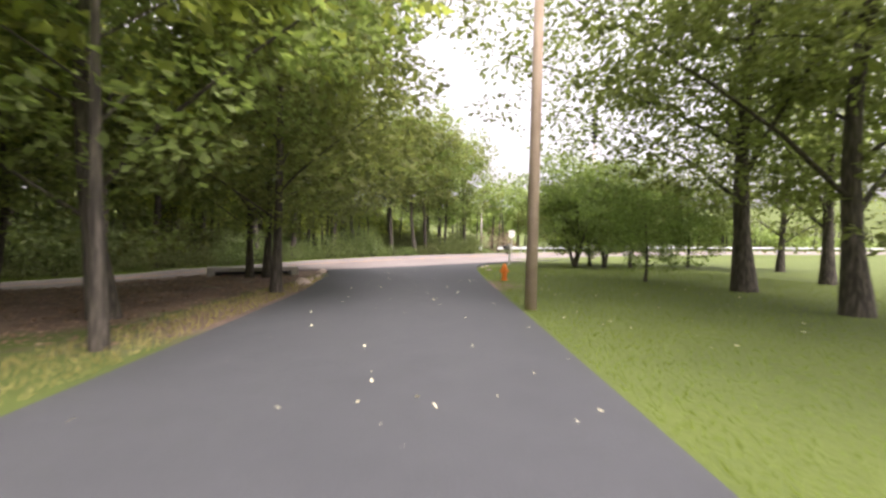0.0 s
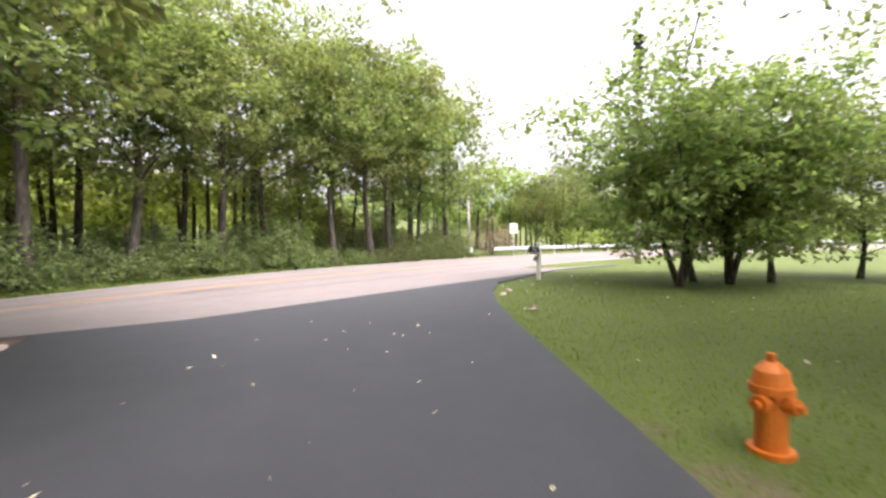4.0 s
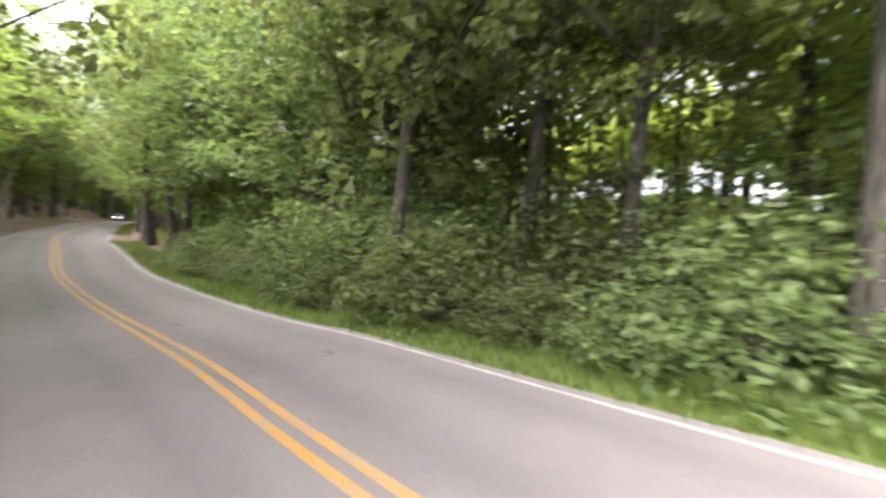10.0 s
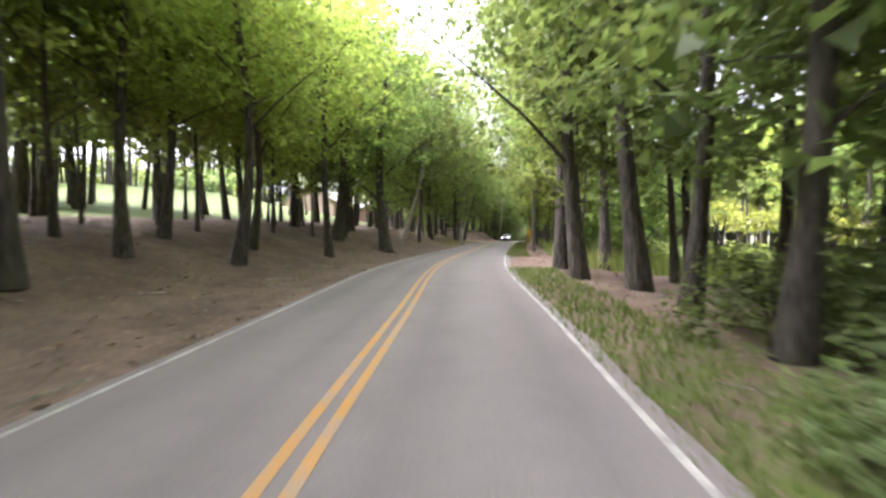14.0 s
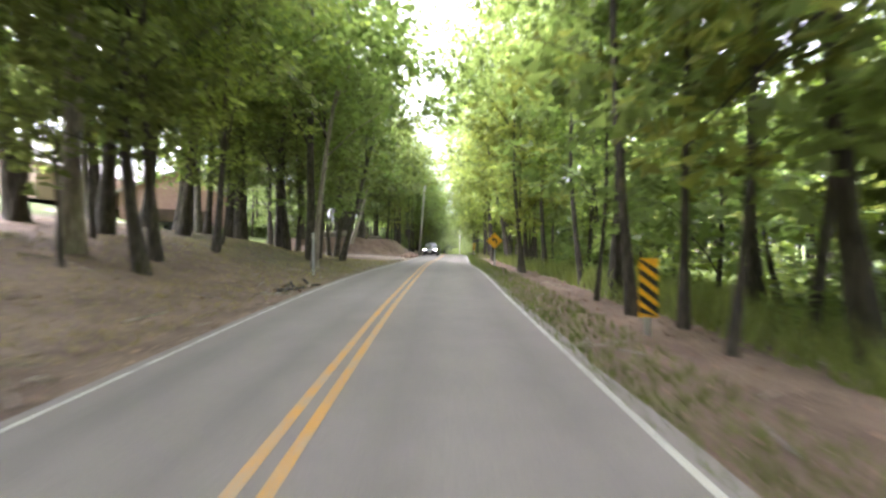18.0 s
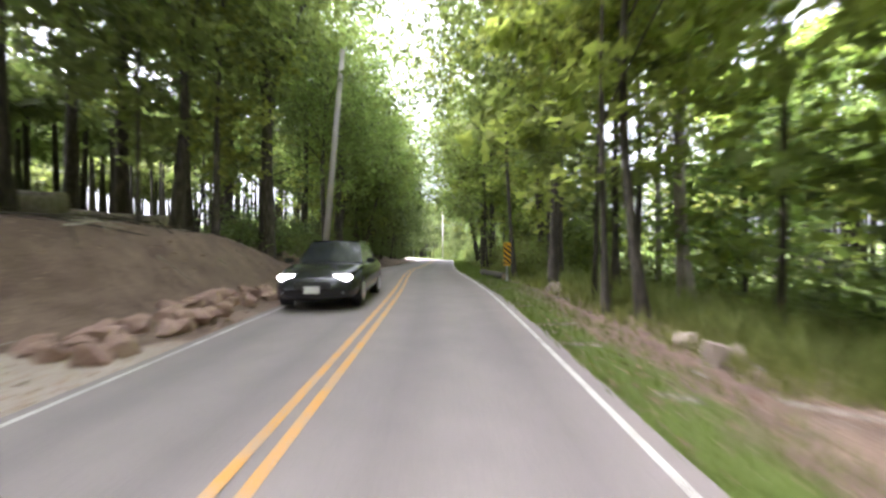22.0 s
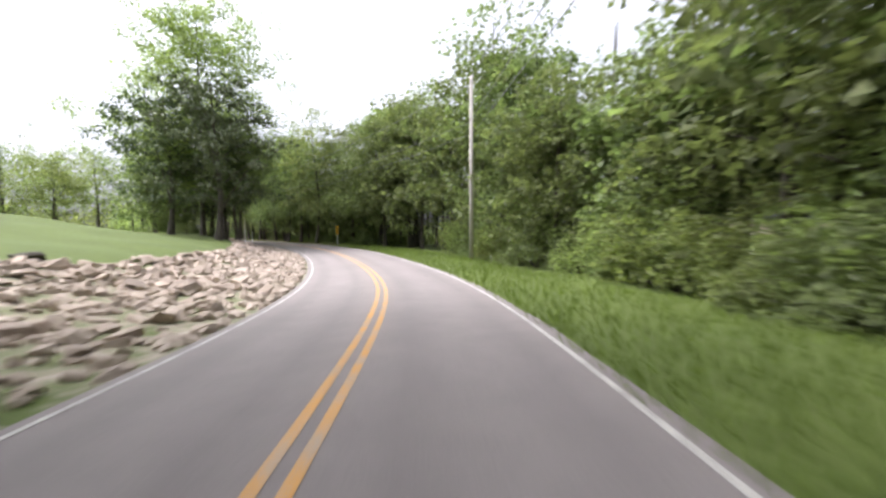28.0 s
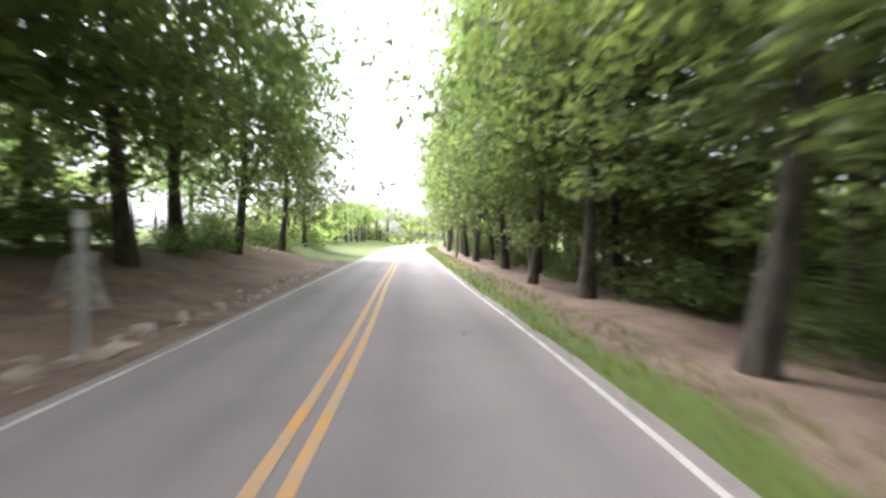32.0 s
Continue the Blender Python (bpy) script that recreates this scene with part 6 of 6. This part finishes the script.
def car(x, y, turn):
    """An oncoming dark saloon; its nose points along +x."""
    ob = thing("car", x, y, gz(x, y) + 0.09, turn, "black saloon car with lit headlights on the road", "car")
    stations = [(-2.3, 0.62, 0.34, 0.92), (-2.1, 0.84, 0.24, 1.0), (-1.4, 0.9, 0.2, 1.02), (0.0, 0.91, 0.2, 0.97), (1.1, 0.9, 0.2, 0.93), (1.8, 0.86, 0.2, 0.82), (2.15, 0.78, 0.24, 0.7), (2.32, 0.6, 0.3, 0.6)]
    bm = bmesh.new()
    rings = []
    for px_, w, lo, hi in stations:
        prof = [(-w * 0.9, lo), (-w, lo + 0.12), (-w, hi - 0.22), (-w * 0.93, hi - 0.06), (-w * 0.7, hi), (0, hi + 0.02), (w * 0.7, hi), (w * 0.93, hi - 0.06), (w, hi - 0.22), (w, lo + 0.12), (w * 0.9, lo)]
        rings.append([bm.verts.new((px_, a, b)) for a, b in prof])
    for p, q in zip(rings[:-1], rings[1:]):
        for j in range(len(p)):
            k = (j + 1) % len(p)
            bm.faces.new((p[j], p[k], q[k], q[j]))
    bm.faces.new(rings[0])
    bm.faces.new(rings[-1][::-1])
    bmesh.ops.recalc_face_normals(bm, faces=bm.faces)
    bmesh.ops.subdivide_edges(bm, edges=bm.edges, cuts=1, smooth=0.4, use_grid_fill=True)
    body = part("body", bm, CAR_BLACK, ob, smooth_shade=True)
    bm = bmesh.new()
    roof = [(-1.75, 0.72, 1.0), (-1.1, 0.6, 1.4), (0.1, 0.6, 1.44), (0.95, 0.72, 0.95)]
    rings = [[bm.verts.new((px_, -w, h)), bm.verts.new((px_, 0, h + 0.03)), bm.verts.new((px_, w, h))] for px_, w, h in roof]
    low = [[bm.verts.new((px_, -0.8, 0.94)), bm.verts.new((px_, 0.8, 0.94))] for px_ in (-1.75, -1.1, 0.1, 0.95)]
    for i in range(3):
        p, q, a, b = rings[i], rings[i + 1], low[i], low[i + 1]
        bm.faces.new((p[0], p[1], q[1], q[0]))
        bm.faces.new((p[1], p[2], q[2], q[1]))
        bm.faces.new((a[0], p[0], q[0], b[0]))
        bm.faces.new((p[2], a[1], b[1], q[2]))
    bmesh.ops.recalc_face_normals(bm, faces=bm.faces)
    part("cabin_glass", bm, GLASS_DARK, ob, "dark tinted cabin glass")
    bm = bmesh.new()
    box(bm, (1.25, 1.2, 0.05), (-0.5, 0, 1.45), 0.02)
    part("roof_panel", bm, CAR_BLACK, ob)
    for px_ in (-1.35, 1.4):
        for e in (-1, 1):
            bm = bmesh.new()
            rod(bm, (px_, e * 0.68, 0.32), (px_, e * 0.9, 0.32), 0.33, 0.33, 22)
            wheel = part("wheel", bm, TYRE, ob)
            bm = bmesh.new()
            rod(bm, (px_, e * 0.9, 0.32), (px_, e * 0.925, 0.32), 0.21, 0.19, 16)
            part("rim", bm, METAL, wheel)
    for e in (-1, 1):
        bm = bmesh.new()
        box(bm, (0.22, 0.36, 0.13), (2.14, e * 0.58, 0.66), 0.03, Matrix.Rotation(-e * 0.35, 4, "Z"))
        part("headlight", bm, HEADLIGHT, ob, "lit white headlight")
        bm = bmesh.new()
        box(bm, (0.16, 0.22, 0.12), (0.75, e * 0.98, 0.99), 0.03)
        part("wing_mirror", bm, CAR_BLACK, ob)
        bm = bmesh.new()
        box(bm, (0.03, 0.26, 0.05), (2.29, e * 0.5, 0.36), 0.01)
        part("bumper_trim", bm, METAL, ob, "bright trim strip")
    bm = bmesh.new()
    box(bm, (0.05, 0.75, 0.14), (2.33, 0, 0.5), 0.015)
    part("grille", bm, SIGN_BLACK, ob)
    bm = bmesh.new()
    box(bm, (0.02, 0.32, 0.15), (2.37, 0.0, 0.42), 0.004)
    part("number_plate", bm, WHITE_PAINT, ob, "plain pale number plate")


cx, cy, _ = at(255.0, -1.45)
car(cx, cy, heading(255.0) + math.pi)

# asphalt drive at the bend
drive_pts = [(317.6, -2.75), (318.2, -5), (317.0, -9), (314, -14), (306, -22), (310.5, -23), (317.5, -15), (320.5, -10), (321.2, -6), (321.4, -2.75)]
verts, faces = [], []
lower = drive_pts[:5]
upper = drive_pts[5:][::-1]
strip = []
for (a, b), (c, d) in zip(lower, upper):
    strip.append([(a + (c - a) * u, b + (d - b) * u) for u in np.linspace(0, 1, 5)])
fine = []
for p, q in zip(strip[:-1], strip[1:]):
    for w in np.linspace(0, 1, 8, endpoint=False):
        fine.append([(a + (c - a) * w, b + (d - b) * w) for (a, b), (c, d) in zip(p, q)])
fine.append(strip[-1])
for line_ in fine:
    for s_, d_ in line_:
        x, y, z = at(s_, d_)
        verts.append((x, y, z + 0.06))
for i in range(len(fine) - 1):
    for j in range(4):
        a = i * 5 + j
        faces.append((a, a + 1, a + 6, a + 5))
GREY_DRIVE = asphalt("grey_drive_asphalt", (0.16, 0.16, 0.17), (0.24, 0.24, 0.25), (0.28, 0.28, 0.29))
drv = mesh_object("driveway", verts, faces, GREY_DRIVE)
sol = drv.modifiers.new("thickness", "SOLIDIFY")
sol.thickness, sol.offset = 0.14, -1 if drv.data.polygons[0].normal.z > 0 else 1
tagged(drv, "smooth grey asphalt driveway leaving the bend", "driveway", kind="structure")


# ---- grass, litter and far woods ----
def blades(name, spots, height, width, material, label):
    rngb = np.random.default_rng(len(spots))
    n = len(spots)
    p = np.array(spots)
    a = rngb.uniform(0, 6.28, n)
    h = height * rngb.uniform(0.5, 1.3, n)
    lean = rngb.normal(size=(n, 2)) * 0.35 * h[:, None]
    dx = np.stack([np.cos(a), np.sin(a)], 1) * width
    v = np.zeros((n, 3, 3))
    v[:, 0, :2], v[:, 1, :2], v[:, 2, :2] = p[:, :2] - dx, p[:, :2] + dx, p[:, :2] + lean
    v[:, 0, 2] = v[:, 1, 2] = p[:, 2] - 0.02
    v[:, 2, 2] = p[:, 2] + h
    me = bpy.data.meshes.new(name)
    me.from_pydata(v.reshape(-1, 3).tolist(), [], np.arange(3 * n).reshape(-1, 3).tolist())
    me.materials.append(material)
    return tagged(new(name, me), label, "grass", kind="stuff")


def strip_spots(seed, n, s0, s1, d0, d1, power=1.0):
    rngs = np.random.default_rng(seed)
    s, d = rngs.uniform(s0, s1, n), d0 + (d1 - d0) * rngs.random(n) ** power
    i = np.interp(s, ALONG, np.arange(len(ALONG)))
    k = np.round(i).astype(int)
    x = np.interp(i, np.arange(len(ALONG)), LINE[:, 0]) + SIDE[k, 0] * d
    y = np.interp(i, np.arange(len(ALONG)), LINE[:, 1]) + SIDE[k, 1] * d
    return np.stack([x, y, ground_height(x, y)], 1)


GRASS = leaf_material("grass_blade", (0.055, 0.08, 0.014), (0.12, 0.16, 0.034), 0.35)
GRASS_LAWN = leaf_material("lawn_blade", (0.115, 0.152, 0.026), (0.15, 0.19, 0.036), 0.5)
GRASS_LIME = leaf_material("lime_weed_blade", (0.105, 0.135, 0.045), (0.215, 0.255, 0.095), 0.5)
GRASS_DRY = leaf_material("dry_grass_blade", (0.15, 0.14, 0.05), (0.30, 0.26, 0.12), 0.3)
blades("verge_grass", strip_spots(1, 30000, 262, 366, 2.85, 7.5, 1.2), 0.22, 0.015, GRASS, "long green verge grass along the wood's edge")
blades("verge_grass", strip_spots(2, 12000, 136, 182, 2.8, 4.6), 0.16, 0.014, GRASS, "short green verge grass below the hedge")
blades("verge_grass", strip_spots(3, 14000, 190, 262, 2.85, 4.2, 1.6), 0.14, 0.012, GRASS, "thin green verge grass and weeds")
blades("verge_weeds", strip_spots(6, 15000, 248, 292, 4.4, 7.5, 0.8), 0.34, 0.018, GRASS_LIME, "tall lime-green weeds on the verge")
blades("weeds", strip_spots(4, 40000, 184, 290, 5.6, 16.0), 0.75, 0.035, GRASS_LIME, "bright green weeds beyond the trees")
blades("bank_grass", strip_spots(7, 9000, 208, 239, -3.0, -9.5), 0.10, 0.012, GRASS_DRY, "thin dry grass on the leaf-covered slope")
blades("verge_grass", strip_spots(5, 6000, 366, 440, 2.85, 4.6), 0.16, 0.014, GRASS, "green verge grass under roadside trees")
rng = np.random.default_rng(21)
lx, ly = 1.8 + 14 * rng.random(64000) ** 1.3, rng.uniform(-2, 36, 64000)
keep = lx > 1.9 + 0.06 * np.clip(ly - 24, 0, 20) ** 2
lx, ly = lx[keep], ly[keep]
blades("lawn_grass", np.stack([lx, ly, ground_height(lx, ly)], 1), 0.045, 0.010, GRASS_LAWN, "short mown lawn grass")
lx, ly = rng.uniform(-5.4, -3.6, 5000), rng.uniform(0, 18, 5000)
keep = lx < -3.65 - 0.055 * np.clip(ly, 0, 20)
blades("edge_grass", np.stack([lx[keep], ly[keep], ground_height(lx[keep], ly[keep])], 1), 0.09, 0.012, GRASS_DRY, "dry grass along the black side road")


def litter(name, spots, size, material, label):
    rngb = np.random.default_rng(len(spots) + 3)
    n = len(spots)
    p = np.array(spots) + np.array([0, 0, 0.02])
    a = rngb.uniform(0, 6.28, n)
    sz = size * rngb.uniform(0.5, 1.4, n)
    u = np.stack([np.cos(a), np.sin(a), rngb.normal(size=n) * 0.3], 1) * sz[:, None]
    w = np.stack([-np.sin(a), np.cos(a), rngb.normal(size=n) * 0.3], 1) * sz[:, None] * 0.6
    v = np.stack([p - u, p - w, p + u, p + w], 1).reshape(-1, 3)
    me = bpy.data.meshes.new(name)
    me.from_pydata(v.tolist(), [], np.arange(4 * n).reshape(-1, 4).tolist())
    me.materials.append(material)
    return tagged(new(name, me), label, "leaf litter", kind="stuff")


DEAD_LEAF = leaf_material("dead_leaf", (0.12, 0.078, 0.055), (0.27, 0.19, 0.14), 0.1)
PALE_LEAF = leaf_material("pale_dead_leaf", (0.35, 0.30, 0.22), (0.6, 0.55, 0.45), 0.1)
litter("leaf_litter", strip_spots(11, 36000, 150, 318, -2.5, -13.5, 1.4), 0.042, DEAD_LEAF, "brown fallen leaves on the bank")
litter("leaf_litter", strip_spots(12, 14000, 166, 262, 2.95, 8.0, 1.2), 0.042, DEAD_LEAF, "brown fallen leaves on the verge")


def twigs(seed, n, s0, s1, d0, d1):
    """Small fallen sticks, too many and too thin to pick apart."""
    rngt = np.random.default_rng(seed)
    verts, faces = [], []
    for q in strip_spots(seed, n, s0, s1, d0, d1, 1.5):
        a, ln, r = rngt.uniform(0, 6.28), rngt.uniform(0.25, 1.1), rngt.uniform(0.008, 0.022)
        bend = rngt.normal() * 0.12
        c, sn = math.cos(a), math.sin(a)
        base_i = len(verts)
        for u in (-0.5, 0.0, 0.5):
            mx, my = q[0] + c * ln * u - sn * bend * (0.25 - u * u), q[1] + sn * ln * u + c * bend * (0.25 - u * u)
            mz = float(ground_height(mx, my)[0]) + r + 0.012
            verts += [(mx - sn * r, my + c * r, mz - r), (mx + sn * r, my - c * r, mz - r), (mx, my, mz + r)]
        for k in (0, 3):
            for j in range(3):
                p, w = base_i + k + j, base_i + k + (j + 1) % 3
                faces.append((p, w, w + 3, p + 3))
    tagged(mesh_object("twigs", verts, faces, BARK_PALE), "thin fallen sticks scattered on leaf litter", "fallen sticks", kind="stuff")


twigs(61, 420, 152, 318, -2.7, -10.0)
twigs(62, 160, 168, 262, 3.0, 7.0)
lx, ly = rng.uniform(-15, -4.6, 6000), rng.uniform(6, 19.5, 6000)
litter("leaf_litter", np.stack([lx, ly, ground_height(lx, ly)], 1), 0.045, DEAD_LEAF, "brown leaf litter and mulch under the yard trees")
lx, ly = rng.uniform(-3.2, 1.6, 90), rng.uniform(3, 24, 90)
litter("scattered_leaves", np.stack([lx, ly, 0 * lx + 0.03], 1), 0.03, PALE_LEAF, "few pale fallen leaves on the black asphalt")
lx, ly = rng.uniform(1.9, 9, 160), rng.uniform(6, 34, 160)
litter("scattered_leaves", np.stack([lx, ly, ground_height(lx, ly) + 0.04], 1), 0.035, PALE_LEAF, "few pale fallen leaves on the lawn")


def far_woods(seed, s0, s1, d0, d1, height, clumps, material, radius=1.9, per=12, leaf=1.1, low=0.0):
    rngf = np.random.default_rng(seed)
    p = strip_spots(seed, clumps, s0, s1, d0, d1)
    top = height * (0.75 + 0.25 * np.sin(p[:, 0] * 0.21 + seed) * np.sin(p[:, 1] * 0.17))
    p[:, 2] += low + (top - low) * rngf.random(clumps) ** 0.8
    me = leaf_mesh("far_woods", rngf, p, np.full(clumps, radius), per, leaf, 0.8, 0.2, material, True)
    ob = tagged(new("far_woods", me), "dense distant woods closing the view", "woods", kind="stuff")
    verts, faces = [], []
    for q in strip_spots(seed + 100, clumps // 22, s0, s1, d0, d1):
        lean = rngf.normal(size=2) * 0.4
        v, f = tube([((q[0] + lean[0] * u, q[1] + lean[1] * u, q[2] - 0.2 + height * 0.75 * u), 0.16 * (1.15 - u)) for u in (0.0, 0.3, 0.65, 1.0)], 6)
        faces += [tuple(i + len(verts) for i in w) for w in f]
        verts += v
    tagged(mesh_object("woods_trunks", verts, faces, BARK, ob, smooth_shade=True), kind="stuff")


far_woods(41, 118, 160, 13, 27, 13, 1500, LEAF_YELLOW, 1.4, 18, 0.55, 0.3)
far_woods(53, 172, 196, -36, -22, 12, 1000, LEAF, 1.5, 18, 0.6, 1.8)
far_woods(54, 172, 300, 28, 40, 25, 3000, LEAF_YELLOW, 1.8, 18, 0.75, 7.0)
far_woods(42, 172, 300, 26, 38, 11, 1600, LEAF_YELLOW, 1.5, 18, 0.65)
far_woods(46, 172, 300, 10, 17, 4, 420, LEAF_YELLOW, 1.2, 18, 0.45)
far_woods(43, 298, 372, 11, 24, 17, 2400, LEAF_DARK, 1.4, 18, 0.65)
far_woods(44, 366, 460, 10, 22, 16, 2200, LEAF, 1.4, 18, 0.65)
far_woods(45, 250, 318, -28, -16, 20, 2700, LEAF_DARK, 1.4, 18, 0.65, 0.3)
far_woods(55, 108, 172, 28, 46, 17, 1500, LEAF, 1.8, 16, 0.8, 0.2)
far_woods(58, 268, 318, -44, -30, 19, 1900, LEAF, 1.6, 16, 0.7, 0.3)
far_woods(57, 378, 452, -70, -46, 12, 1300, LEAF, 1.7, 16, 0.75)
far_woods(50, 226, 262, -62, -46, 20, 1700, LEAF_DARK, 1.6, 18, 0.7)
far_woods(51, 160, 226, -74, -50, 21, 2600, LEAF, 1.8, 18, 0.8)
far_woods(52, 256, 305, -60, -44, 19, 1800, LEAF_DARK, 1.6, 18, 0.7)
far_woods(47, 30, 112, 9, 24, 9, 1500, LEAF, 1.6, 16, 0.6)
far_woods(49, 90, 106, 7, 12, 3, 120, LEAF_YELLOW, 1.0, 16, 0.4)
far_woods(48, 404, 460, -13, -7, 8, 700, LEAF, 1.2, 16, 0.5)
far_woods(31, 105, 300, 30, 48, 17, 2600, LEAF)
far_woods(32, 300, 470, 28, 44, 18, 1800, LEAF_DARK)
far_woods(33, 150, 330, -100, -78, 18, 3000, LEAF)
far_woods(34, 10, 118, 20, 40, 9, 1500, LEAF)
far_woods(35, 10, 120, -85, -60, 10, 1500, LEAF)
far_woods(36, 330, 470, -125, -95, 14, 1600, LEAF)
far_woods(37, 455, 475, -40, 40, 9, 700, LEAF)
# broken stone along the road edge below the bank
for k in range(46):
    s_ = 371.0 + 15.5 * k / 46 + pick.uniform(-0.2, 0.2)
    x, y, _ = at(s_, -2.75 - 0.55 * pick.random() ** 1.4)
    one_stone(x, y, pick.uniform(0.28, 0.62), label="pale broken stone along the road edge", group="edge stones")
